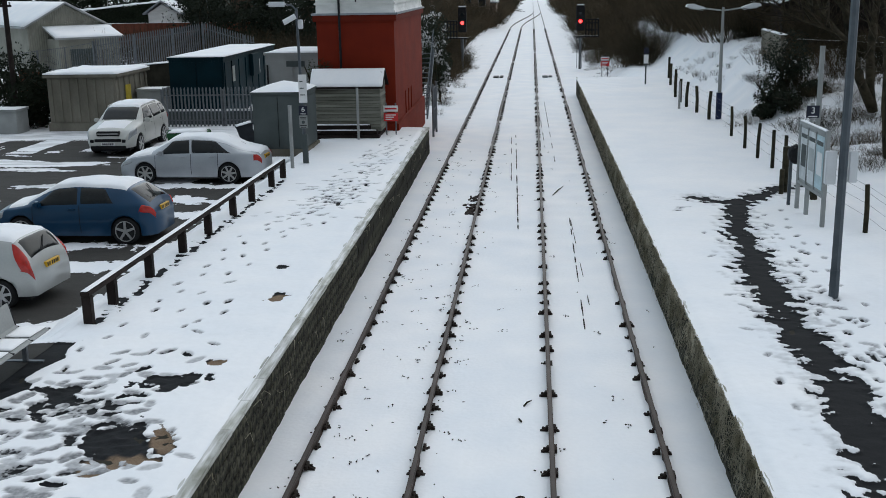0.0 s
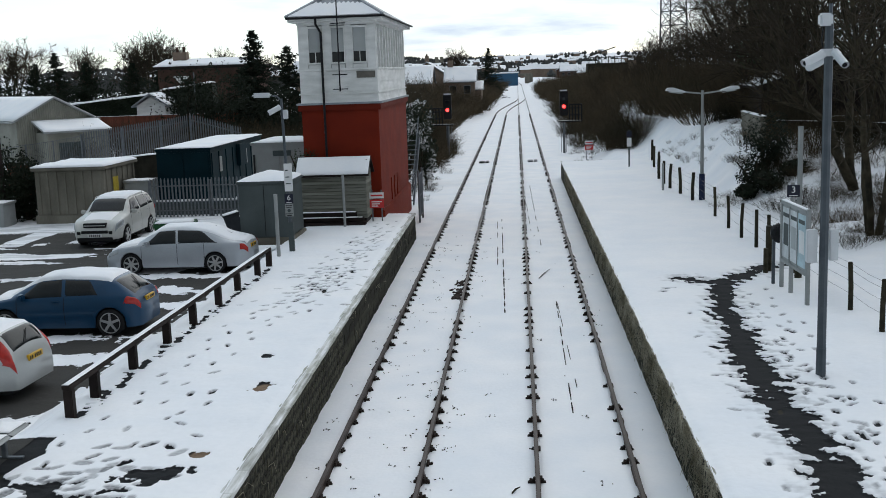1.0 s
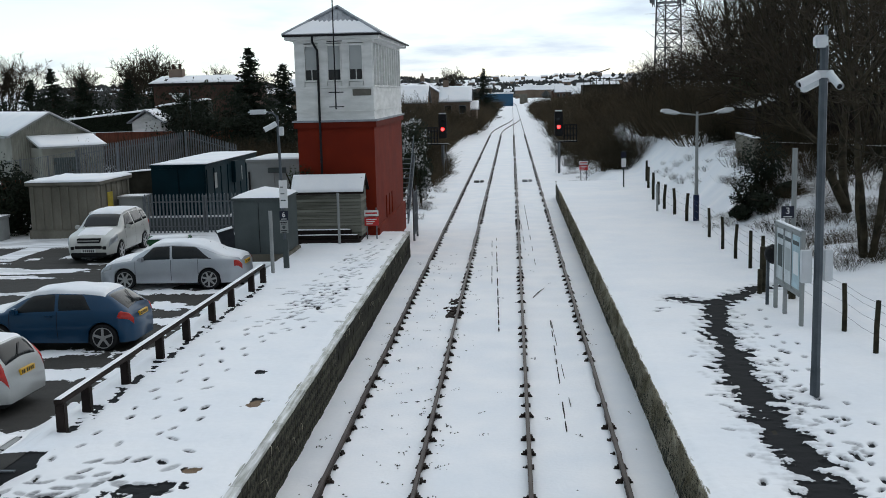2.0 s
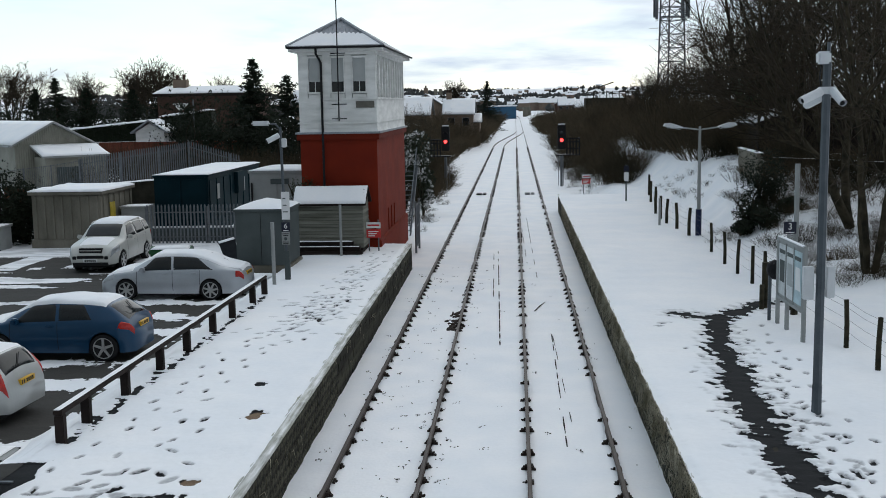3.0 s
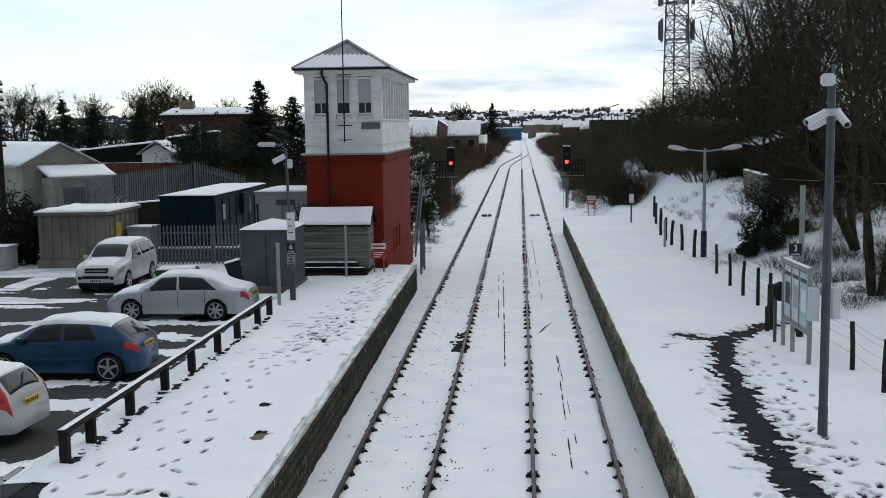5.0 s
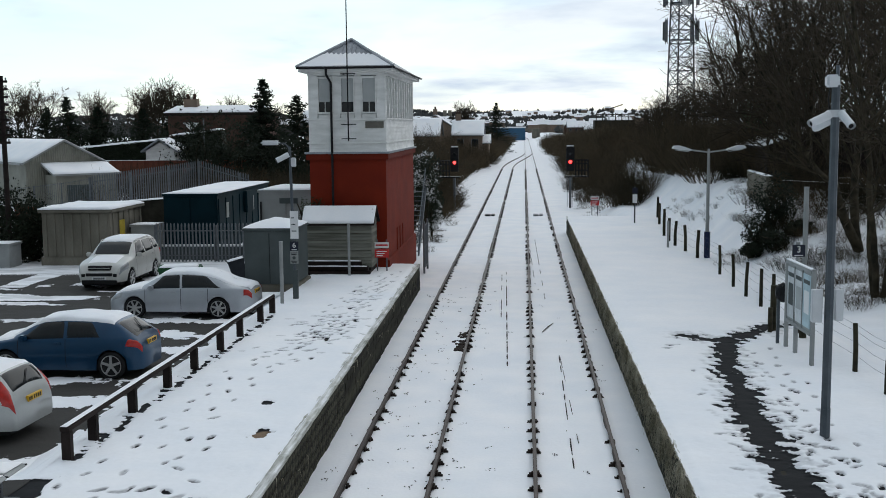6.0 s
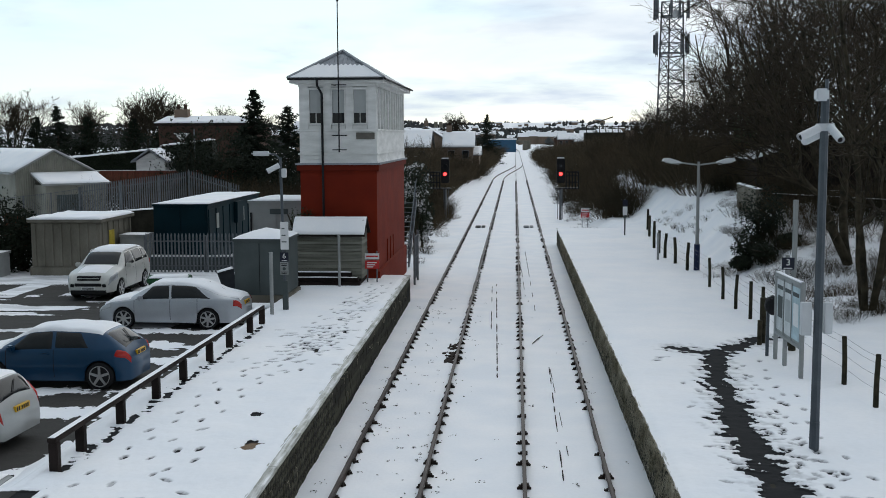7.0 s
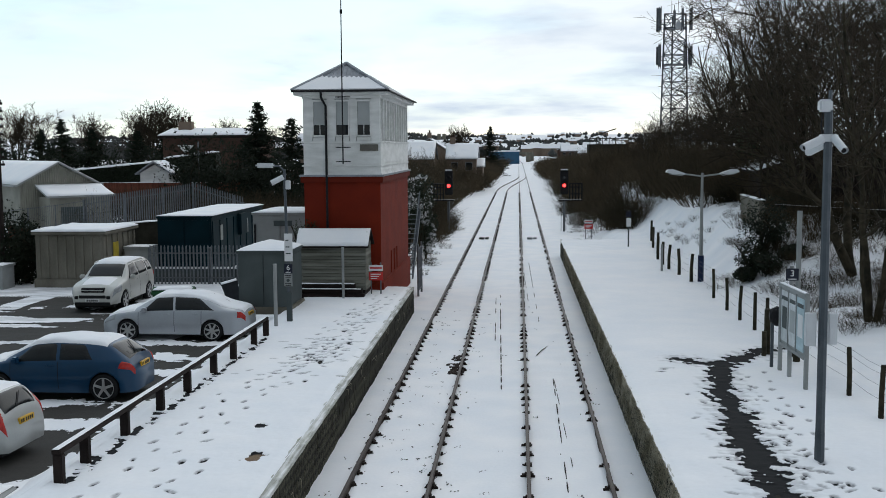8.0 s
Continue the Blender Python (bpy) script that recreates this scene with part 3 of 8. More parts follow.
def lot_bare(X, Y):
    bench_pad = smoothstep(-0.1, 0.1, np.minimum.reduce([-7.3 - X, X + 9.0, Y - 11.9, 15.1 - Y]) + 0.1 * W_MID(X, Y))
    X, Y = X / 1.124, Y / 1.124
    s = Y
    n = 0.12 * W_MID(X, Y) + 0.10 * W_FINE(X, Y)
    bays = np.zeros_like(X)
    for a, b in ((16.2, 19.2), (20.0, 21.05), (21.45, 24.2), (24.7, 25.75), (26.5, 27.9), (28.5, 30.6)):
        bays = np.maximum(bays, smoothstep(-0.25, 0.25, np.minimum(s - a, b - s) + n))
    bays *= smoothstep(-7.5, -7.75, X + n)
    W = Wave(12, 3.0)
    lane = smoothstep(-0.2, 0.5, 0.35 + 0.55 * W(X * 0.5 + Y * 0.3, s * 2.2) + n) * smoothstep(-11.5, -12.6, X) * (1 - smoothstep(33.5, 35.5, Y))
    far = smoothstep(0.1, 0.8, W(X * 2.2, Y * 0.4) + 0.2 + n) * 0.85 * smoothstep(33, 34, Y) * (1 - smoothstep(36, 38.5, Y)) * smoothstep(-11, -13, X)
    out = np.maximum.reduce([bays, lane, far, bench_pad])
    return out


lx = spaced((-34, -22, 40), (-22, -8.5, 200), (-8.5, -7.36, 34))
ly = spaced((6, 16, 60), (16, 43, 420), (43, 47, 20))
sheet("car_park", lx, ly, lambda X, Y: ZC + (ZP - ZC + 0.01) * np.maximum(smoothstep(-8.25, -7.5, X), smoothstep(-9.6, -9.0, X) * smoothstep(15.9, 15.2, Y)) + 0.03 * (1 - smoothstep(0.3, 0.8, lot_bare(X, Y))) + 0.006 * W_MID(X, Y), M_LOT,
      label="wet tarmac car park streaked with snow", category="car park",
      attrs={"bare": lot_bare, "slush": lambda X, Y: 0.35 * smoothstep(-12, -14, X) * smoothstep(-0.4, 0.6, W_MID(X * 0.4, Y * 2))})


# ---------------------------------------------------------------- platforms: body, stones, coping
def platform(name, edge, outer, y0, y1, label, sign, seed):
    body = extrude([(edge(y0) - sign * 0.06, y0), (edge(y1) - sign * 0.06, y1), (outer, y1), (outer, y0)], "z", -0.5, ZP - 0.02)
    p = part(name, body, M_MORTAR)
    tagged(p, label, "platform", "", "structure")
    rng = random.Random(seed)
    rows, h0 = 5, 0.20
    # one rough stone block, shared by a few shapes
    shapes = []
    for k in range(6):
        bm = bmesh.new()
        bmesh.ops.create_cube(bm, size=1)
        bmesh.ops.bevel(bm, geom=bm.edges[:], offset=0.05, segments=1, affect="EDGES")
        for v in bm.verts:
            v.co += Vector((rng.uniform(-0.04, 0.04), rng.uniform(-0.03, 0.03), rng.uniform(-0.04, 0.04)))
        shapes.append(finish(bm, "stone", M_STONE))
    rest = bmesh.new()
    count = 0
    for r in range(rows):
        y = y0 + rng.uniform(0, 0.3)
        while y < y1 - 0.2:
            L = min(rng.uniform(0.22, 0.5), y1 - y)
            m = Matrix.Translation((edge(y) - sign * (0.062 + rng.uniform(0, 0.012)), y + L / 2, ZP - 0.065 - h0 * (r + 0.5))) @ Matrix.Diagonal((0.14, L - 0.012, h0 - 0.010, 1))
            if 7 < y < 22:
                count += 1
                s = new("stone", shapes[rng.randrange(6)])
                s.parent = p
                s.matrix_basis = m
            else:
                rest_me = shapes[rng.randrange(6)].copy()
                rest_me.transform(m)
                rest.from_mesh(rest_me)
                bpy.data.meshes.remove(rest_me)
            y += L
    tagged(part("far_masonry", rest, M_STONE, p), kind="stuff")
    y = y0
    cop = box(-0.5, 0.5, -0.5, 0.5, -0.5, 0.5, 0.012)
    cop_me = finish(cop, "coping_stone", M_COPING)
    while y < y1 - 0.05:
        L = min(rng.uniform(0.8, 1.05), y1 - y)
        s = new("coping_stone", cop_me)
        s.parent = p
        s.matrix_basis = Matrix.Translation((edge(y) - sign * (0.165 + rng.uniform(0, 0.006)), y + L / 2, ZP - 0.03 + rng.uniform(-0.003, 0.003))) @ Matrix.Diagonal((0.36, L - 0.008, 0.06, 1))
        y += L
    return p


platform("platform_left", edge_left, -7.25, -12.0, 40.3, "old stone faced station platform with worn coping", 1, 21)
platform("platform_right", edge_right, 7.2, -12.0, 61.5, "old mossy stone station platform with worn coping", -1, 22)

for x0, x1 in ((-7.25, -3.78), (2.47, 7.2)):
    tagged(part("pavement_behind", box(x0, x1, -12.0, 5.0, ZP - 0.02, ZP + 0.03, 0.01), M_SNOW), "untrodden snow on the platform", "snow", "", "structure")


# ---------------------------------------------------------------- tracks
def left_track(y):
    return -2.36 + 3.29 * float(smoothstep(150, 232, np.float64(y)))


def right_track(y):
    return 0.952 + 10.0 * float(smoothstep(420, 800, np.float64(y))) * -1


RAIL = [(-0.036, 0.0), (0.036, 0.0), (0.036, -0.035), (0.012, -0.05), (0.012, -0.125), (0.034, -0.135), (0.034, -0.16), (-0.034, -0.16), (-0.034, -0.135), (-0.012, -0.125), (-0.012, -0.05), (-0.036, -0.035)]


def railway(name, mid, y_end, label, seed):
    t = thing(name, label, "railway track", pose(0, 0, 0), "railway tracks")
    ys = list(np.arange(-18, 100, 6.0)) + list(np.arange(100, min(y_end, 260), 4.0)) + list(np.arange(260, y_end, 20.0)) + [y_end]
    ys = [y for y in ys if y <= y_end]
    for side in (-0.752, 0.752):
        bm = bmesh.new()
        top = bmesh.new()
        prev = None
        prev_t = None
        for y in ys:
            x = mid(y) + side
            ring = [bm.verts.new((x + u, y, v)) for u, v in RAIL]
            if prev:
                for i in range(len(RAIL)):
                    bm.faces.new((prev[i], prev[(i + 1) % 12], ring[(i + 1) % 12], ring[i]))
            prev = ring
            ring_t = [top.verts.new((x + u, y, v)) for u, v in ((-0.024, 0.003), (0.024, 0.003), (0.024, -0.004), (-0.024, -0.004))]
            if prev_t:
                for i in range(4):
                    top.faces.new((prev_t[i], prev_t[(i + 1) % 4], ring_t[(i + 1) % 4], ring_t[i]))
            prev_t = ring_t
        r = part("rail", bm, M_RAIL, t)
        part("running_surface", top, M_RAILTOP, r, "dull worn steel")
    rng = random.Random(seed)
    shapes = []
    for k in range(4):
        bm = bmesh.new()
        for sg in (-1, 1):
            lead = -1 if seed == 32 else 1
            w = (0.045 + 0.04 * rng.random()) * (1.0 if sg == lead else 0.5)
            if seed == 32 and sg != lead and k % 2:
                continue
            extrude([(sg * 0.035, -0.16), (sg * (0.04 + w + 0.05), -0.16), (sg * (0.04 + w + 0.05), -0.105), (sg * (0.05 + w * 0.6), -0.075), (sg * 0.058, -0.03), (sg * 0.036, -0.035)], "y", -0.032, 0.032, bm)
            tube([(sg * (0.04 + w), 0.02, -0.12), (sg * (0.04 + w), 0.02, -0.06)], 0.022, 5, bm)
        box(0.034, 0.075, -0.09, 0.1, -0.10, -0.045, 0.0, bm)
        shapes.append(finish(bm, "rail_chair", M_CHAIR))
    y, far = 7.3, bmesh.new()
    while y < 150:
        for side in (-0.752, 0.752):
            m = Matrix.Translation((mid(y) + side, y + rng.uniform(-0.04, 0.04), rng.uniform(-0.055, 0.004)))
            if rng.random() < (0.22 if seed == 32 else 0.08):
                continue
            if y < 62:
                c = new("rail_chair", shapes[rng.randrange(4)])
                c.parent, c.matrix_basis = t, m
            else:
                me = shapes[rng.randrange(4)].copy()
                me.transform(m)
                far.from_mesh(me)
                bpy.data.meshes.remove(me)
        y += 0.70
    tagged(part("far_ironwork", far, M_CHAIR, t), kind="stuff")
    return t


railway("railway_track", left_track, 236, "rusty bullhead rails in iron chairs, half buried in snow", 31)
railway("railway_track", right_track, 800, "rusty bullhead rails in iron chairs running to the horizon", 32)


# ---------------------------------------------------------------- signal box
def signal_box():
    x0, x1, y0, y1 = -7.90, -5.06, 39.2, 48.9
    zb, zc, ze, za = -0.13, 5.08, 8.22, 9.30
    t = thing("signal_box", "tall signal box with red base and white timber cabin", "signal box", pose(0, 0, 0))
    # tower with three slit windows on the track side
    wy = [42.3, 43.3, 44.3]
    part("tower", box(x0, x1 - 0.3, y0, y1, zb, zc), M_REDWALL, t, "red painted rendered wall")
    cuts = [y0] + [c for w in wy for c in (w - 0.17, w + 0.17)] + [y1]
    for i in range(0, len(cuts), 2):
        part("wall_pier", box(x1 - 0.3, x1, cuts[i], cuts[i + 1], zb, zc), M_REDWALL, t)
    for w in wy:
        part("wall_pier", box(x1 - 0.3, x1, w - 0.17, w + 0.17, zb, 0.75), M_REDWALL, t)
        part("wall_pier", box(x1 - 0.3, x1, w - 0.17, w + 0.17, 2.05, zc), M_REDWALL, t)
    for w in wy:
        part("slit_window", box(x1 - 0.26, x1 - 0.2, w - 0.17, w + 0.17, 0.75, 2.05), M_GLASS, t)
    part("plinth", box(x0 - 0.05, x1 + 0.09, y0 - 0.07, y1 + 0.07, zb, 1.15, 0.03), M_REDWALL, t)
    part("string_course", box(x0 - 0.12, x1 + 0.1, y0 - 0.1, y1 + 0.1, zc - 0.22, zc, 0.02), M_REDDARK, t)
    part("flashing", box(x0 - 0.17, x1 + 0.15, y0 - 0.15, y1 + 0.15, zc, zc + 0.07, 0.015), M_GREYLEAD, t)
    # cabin
    zf, zw = zc + 0.07, 6.32
    part("cabin_core", box(x0 + 0.09, x1 - 0.09, y0 + 0.09, y1 - 0.09, zf, ze - 0.05), M_BLIND, t, "pale interior blinds")
    n = 8
    for k in range(n):
        za0 = zf + (zw - zf) * k / n
        za1 = zf + (zw - zf) * (k + 1) / n
        for a in range(2):
            lap = 0.035 if k > 0 else 0.06
            if a == 0:
                bm = extrude([(y0 - lap, za0), (y0 - 0.008, za1), (y0 + 0.09, za1), (y0 + 0.09, za0)], "x", x0, x1)
            else:
                bm = extrude([(x1 + lap, za0), (x1 + 0.008, za1), (x1 - 0.09, za1), (x1 - 0.09, za0)], "y", y0, y1)
            part("board", bm, M_WHITE, t)
    part("left_wall", box(x0 - 0.01, x0 + 0.09, y0 + 0.09, y1, zf, ze - 0.1), M_WHITE, t)
    part("sill_band", box(x0 - 0.08, x1 + 0.08, y0 - 0.09, y1 + 0.08, zw, zw + 0.07, 0.01), M_WHITE, t)
    part("lower_band", box(x0 - 0.06, x1 + 0.06, y0 - 0.07, y1 + 0.06, zf + 0.30, zf + 0.36, 0.01), M_WHITE, t)
    part("head_band", box(x0 - 0.02, x1 + 0.02, y0 - 0.06, y1 + 0.02, 7.94, ze - 0.03, 0.01), M_WHITE, t)
    # three sash windows in the front
    for a, b in ((-7.56, -7.01), (-6.72, -6.18), (-5.93, -5.38)):
        w = part("window", box(a + 0.03, b - 0.03, y0 + 0.05, y0 + 0.07, 6.60, 7.84), M_GLASS, t)
        fr = bmesh.new()
        for q in ((a, a + 0.045), (b - 0.045, b)):
            box(q[0], q[1], y0 - 0.05, y0 + 0.085, 6.55, 7.9, 0, fr)
        for q in ((6.55, 6.61), (7.83, 7.9)):
            box(a + 0.045, b - 0.045, y0 - 0.048, y0 + 0.083, q[0], q[1], 0, fr)
        part("window_frame", fr, M_WHITE, w)
        part("blind", box(a + 0.05, b - 0.05, y0 + 0.030, y0 + 0.046, 6.98, 7.83), M_BLIND, w, "pale lowered blind")
        part("glazing_bar", box((a + b) / 2 - 0.012, (a + b) / 2 + 0.012, y0 + 0.02, y0 + 0.046, 6.61, 6.98), M_WHITE, w)
        part("panel", box(a + 0.02, b - 0.02, y0 - 0.01, y0 + 0.085, 6.39, 6.53, 0.008), M_WHITE, w)
    for a, b in ((x0, -7.562), (-7.008, -6.722), (-6.178, -5.932), (-5.378, x1)):
        part("pilaster", box(a, b, y0 - 0.025, y0 + 0.088, 6.39, 7.94, 0.008), M_WHITE, t)
    # track side: a row of mullions with glass between
    m = 11
    for k in range(m + 1):
        y = y0 + 0.15 + (y1 - y0 - 0.3) * k / m
        part("mullion", box(x1 - 0.09, x1 + 0.03, y - 0.07, y + 0.07, 6.39, 7.94, 0.008), M_WHITE, t)
        if k < m:
            part("side_pane", box(x1 - 0.07, x1 - 0.05, y + 0.07, y + (y1 - y0 - 0.3) / m - 0.07, 6.39, 7.94), M_BLIND, t)
    part("name_board", box(-5.80, -5.12, y0 - 0.055, y0 - 0.03, 6.02, 6.26, 0.004), Mat("faded_brown_board", (0.16, 0.15, 0.13, 1), rough=0.7), t, "weathered brown board")
    # roof: hipped, slated, with a gutter and boxed eaves
    ex0, ex1, ey0, ey1 = x0 - 0.34, x1 + 0.34, y0 - 0.36, y1 + 0.36
    xm, run = (ex0 + ex1) / 2, (ex1 - ex0) / 2
    bm = bmesh.new()
    c = [bm.verts.new(p) for p in ((ex0, ey0, ze), (ex1, ey0, ze), (ex1, ey1, ze), (ex0, ey1, ze), (xm, ey0 + run, za), (xm, ey1 - run, za))]
    for f in ((0, 1, 4), (1, 2, 5, 4), (2, 3, 5), (3, 0, 4, 5), (3, 2, 1, 0)):
        bm.faces.new([c[i] for i in f])
    roof = part("roof", bm, M_GREYLEAD, t, "grey corrugated hipped roof")
    # corrugations on the front hip and track side
    slope = (za - ze) / run
    for k in range(22):
        u = -run + 2 * run * (k + 0.5) / 22
        d = run - abs(u)
        part("ridge_roll", tube([(xm + u, ey0 - 0.01, ze + 0.01), (xm + u, ey0 + d, ze + d * slope + 0.01)], 0.02, 5), M_GREYLEAD, roof)
    for a, b in (((ex0, ey0), (xm, ey0 + run)), ((ex1, ey0), (xm, ey0 + run))):
        part("hip_flashing", tube([(*a, ze + 0.02), (*b, za + 0.03)], 0.07, 6), M_GREYLEAD, roof)
    # snow on the lower half of the front hip and on the sides
    bm = bmesh.new()
    N = 40
    lo, hi = [], []
    for k in range(N + 1):
        u = -run * 0.97 + 2 * run * 0.97 * k / N
        d = min(run - abs(u), 0.80 + 0.10 * noise.noise(Vector((u * 2, 3, 0))) + (0.12 if k % 2 else 0)) - 0.05
        d = max(d, 0.05)
        lo.append((xm + u, ey0 + 0.02, ze + 0.02 * slope))
        hi.append((xm + u, ey0 + d, ze + d * slope))
    up = Vector((0, -slope, 1)).normalized() * 0.05
    vl = [bm.verts.new(Vector(p) + up) for p in lo]
    vh = [bm.verts.new(Vector(p) + up) for p in hi]
    vb = [bm.verts.new(Vector(p)) for p in lo]
    vt = [bm.verts.new(Vector(p)) for p in hi]
    for k in range(N):
        bm.faces.new((vl[k], vl[k + 1], vh[k + 1], vh[k]))
        bm.faces.new((vb[k], vb[k + 1], vl[k + 1], vl[k]))
        bm.faces.new((vh[k], vh[k + 1], vt[k + 1], vt[k]))
    part("roof_snow", bm, M_SNOW, roof, "melting white snow")
    part("soffit", box(ex0 + 0.05, ex1 - 0.05, ey0 + 0.05, ey1 - 0.05, ze - 0.16, ze - 0.004), M_WHITE, t)
    for pts in (((ex0, ey0 - 0.04), (ex1, ey0 - 0.04)), ((ex1 + 0.04, ey0), (ex1 + 0.04, ey1))):
        part("gutter", tube([(*pts[0], ze - 0.02), (*pts[1], ze - 0.02)], 0.042, 8), M_BLACK, t)
    # downpipe
    part("downpipe", tube([(-7.16, ey0 - 0.02, ze - 0.06), (-7.16, ey0 - 0.02, ze - 0.25), (-7.04, y0 - 0.10, ze - 0.55), (-7.04, y0 - 0.10, zf + 0.1), (-7.03, y0 - 0.14, zc - 0.1), (-7.03, y0 - 0.12, 1.0)], 0.045, 8), M_BLACK, t)
    # aerial rod with stand-off brackets
    rod = part("aerial_rod", tube([(-6.37, y0 - 0.42, 5.55), (-6.37, y0 - 0.42, 11.6)], [0.028, 0.02], 6), M_BLACK, t, "thin dark pole")
    part("clamp", tube([(-6.37, y0 - 0.42, 10.95), (-6.37, y0 - 0.42, 11.1)], 0.045, 8), M_BLACK, rod)
    for z in (7.96, 6.14, 5.62):
        part("bracket", box(-6.62, -6.08, y0 - 0.45, y0 - 0.41, z, z + 0.035), M_BLACK, t)
        part("bracket", box(-6.56, -6.53, y0 - 0.45, y0 + 0.0, z, z + 0.03), M_BLACK, t)
    return t


signal_box()


def box_stairs():
    """Steel stairs and a gate behind the signal box, by the track."""
    t = thing("steel_staircase", "dark grey steel stair with railings beside the signal box", "staircase", pose(-5.5, 49.6, 0))
    for x in (-0.15, 0.55):
        part("stringer", extrude([(0, 0.0), (0.3, 0.0), (4.2, 2.7), (4.2, 3.0)], "x", x - 0.03, x + 0.03), M_POLE, t)
        part("handrail", tube([(x, 0, 1.1), (x, 4.2, 3.95)], 0.025, 6), M_POLE, t)
        for k in range(8):
            part("baluster", tube([(x, 0.55 * k, 0.05 + 0.36 * k), (x, 0.55 * k, 1.1 + 0.37 * k)], 0.02, 6), M_POLE, t)
    for k in range(13):
        part("tread", box(-0.15, 0.55, 0.2 + k * 0.3, 0.45 + k * 0.3, 0.215 * (k + 1) - 0.03, 0.215 * (k + 1)), M_POLE, t)
    return t


box_stairs()


def mesh_gate():
    t = thing("metal_gate", "tall grey steel mesh gate by the track", "gate", pose(-4.55, 44.6, -0.12))
    for y in (0, 1.5):
        part("post", tube([(0.35, y, 0), (0.35, y, 2.2)], 0.045, 8), M_GALV, t)
    for z in (0.25, 1.1, 2.0):
        part("rail", tube([(0.35, 0, z), (0.35, 1.5, z)], 0.025, 6), M_GALV, t)
    for k in range(1, 13):
        part("bar", tube([(0.35, 1.5 * k / 13, 0.2), (0.35, 1.5 * k / 13, 2.05)], 0.014, 5), M_GALV, t)


mesh_gate()


# ---------------------------------------------------------------- cabinets and sheds by the platform end
def equipment_cabinet():
    x0, x1, y0, y1, z1 = -9.08, -7.42, 34.0, 36.1, 2.74
    t = thing("equipment_cabinet", "large grey steel equipment cabinet capped with snow", "cabinet", pose(0, 0, 0))
    part("body", box(x0, x1, y0, y1, ZP + 0.14, z1, 0.015), M_CABGREY, t)
    part("base", box(x0 - 0.05, x1 + 0.08, y0 - 0.05, y1 + 0.05, ZP - 0.1, ZP + 0.14, 0.02), M_CONCRETE, t, "dark concrete base")
    part("lid", box(x0 - 0.05, x1 + 0.05, y0 - 0.05, y1 + 0.05, z1, z1 + 0.09, 0.02), M_CABGREY, t)
    d = part("door", box(x1 + 0.003, x1 + 0.025, y0 + 0.12, y1 - 0.12, ZP + 0.25, z1 - 0.1, 0.006), M_CABGREY, t)
    part("handle", box(x1 + 0.025, x1 + 0.06, y0 + 0.2, y0 + 0.24, 1.7, 1.95, 0.005), M_BLACK, d)
    part("panel_seam", box((x0 + x1) / 2 - 0.008, (x0 + x1) / 2 + 0.008, y0 - 0.012, y0 + 0.002, ZP + 0.2, z1 - 0.05), M_BLACK, t)
    # pyramid of snow on the lid
    xm, ym = (x0 + x1) / 2 - 0.05, (y0 + y1) / 2
    bm = bmesh.new()
    n = 14
    grid = []
    for i in range(n + 1):
        row = []
        for j in range(n + 1):
            u, v = i / n * 2 - 1, j / n * 2 - 1
            h = 0.04 + 0.25 * (1 - max(abs(u), abs(v))) + 0.012 * noise.noise(Vector((u * 3, v * 3, 5)))
            if max(abs(u), abs(v)) > 0.99:
                h = 0.005
            row.append(bm.verts.new((xm + u * (x1 - x0 + 0.08) / 2 + 0.05, ym + v * (y1 - y0 + 0.08) / 2, z1 + 0.09 + h)))
        grid.append(row)
    for i in range(n):
        for j in range(n):
            bm.faces.new((grid[i][j], grid[i + 1][j], grid[i + 1][j + 1], grid[i][j + 1]))
    part("snow", bm, M_SNOW, t, "white snow lying on top", smooth=True)


equipment_cabinet()


def lap_shed():
    x0, x1, y0, y1, ze, zr = -7.75, -5.42, 37.65, 39.0, 2.66, 3.22
    t = thing("wooden_shed", "weathered grey lap board shed with snowy roof", "shed", pose(0, 0, 0))
    part("frame", box(x0 + 0.04, x1 - 0.04, y0 + 0.04, y1 - 0.04, ZP, ze), M_DARKWOOD, t)
    part("gable", extrude([(y0 + 0.04, ze - 0.02), (y0 + 0.7, zr - 0.1), (y1 - 0.04, ze - 0.02)], "x", x0 + 0.05, x1 - 0.05), M_DARKWOOD, t)
    n = 13
    for k in range(n):
        a, b = ZP + 0.22 + (ze - ZP - 0.22) * k / n, ZP + 0.22 + (ze - ZP - 0.22) * (k + 1) / n
        part("board", extrude([(y0 - 0.012, a), (y0 + 0.012, b - 0.012), (y0 + 0.04, b - 0.012), (y0 + 0.04, a)], "x", x0, x1), M_OLDWOOD, t)
        part("board", extrude([(x1 + 0.012, a), (x1 - 0.012, b - 0.012), (x1 - 0.04, b - 0.012), (x1 - 0.04, a)], "y", y0, y1), M_OLDWOOD, t)
    for k in range(4):
        z = ze + k * 0.12
        half = 0.62 * (1 - k / 4.6)
        part("board", box(x1 - 0.04, x1 + 0.006, y0 + 0.67 - half, y0 + 0.67 + half, z, z + 0.11), M_OLDWOOD, t)
    part("roof", extrude([(y0 - 0.12, ze - 0.03), (y0 + 0.68, zr), (y1 + 0.1, ze - 0.03), (y1 + 0.1, ze - 0.08), (y0 + 0.68, zr - 0.06), (y0 - 0.12, ze - 0.08)], "x", x0 - 0.2, x1 + 0.12), M_DARKWOOD, t)
    snow_cap([(x0 - 0.19, y0 - 0.1, ze - 0.01), (x1 + 0.1, y0 - 0.1, ze - 0.01), (x1 + 0.1, y0 + 0.68, zr + 0.005), (x0 - 0.19, y0 + 0.68, zr + 0.005)], 0.06, "snow", t, seed=4)


lap_shed()


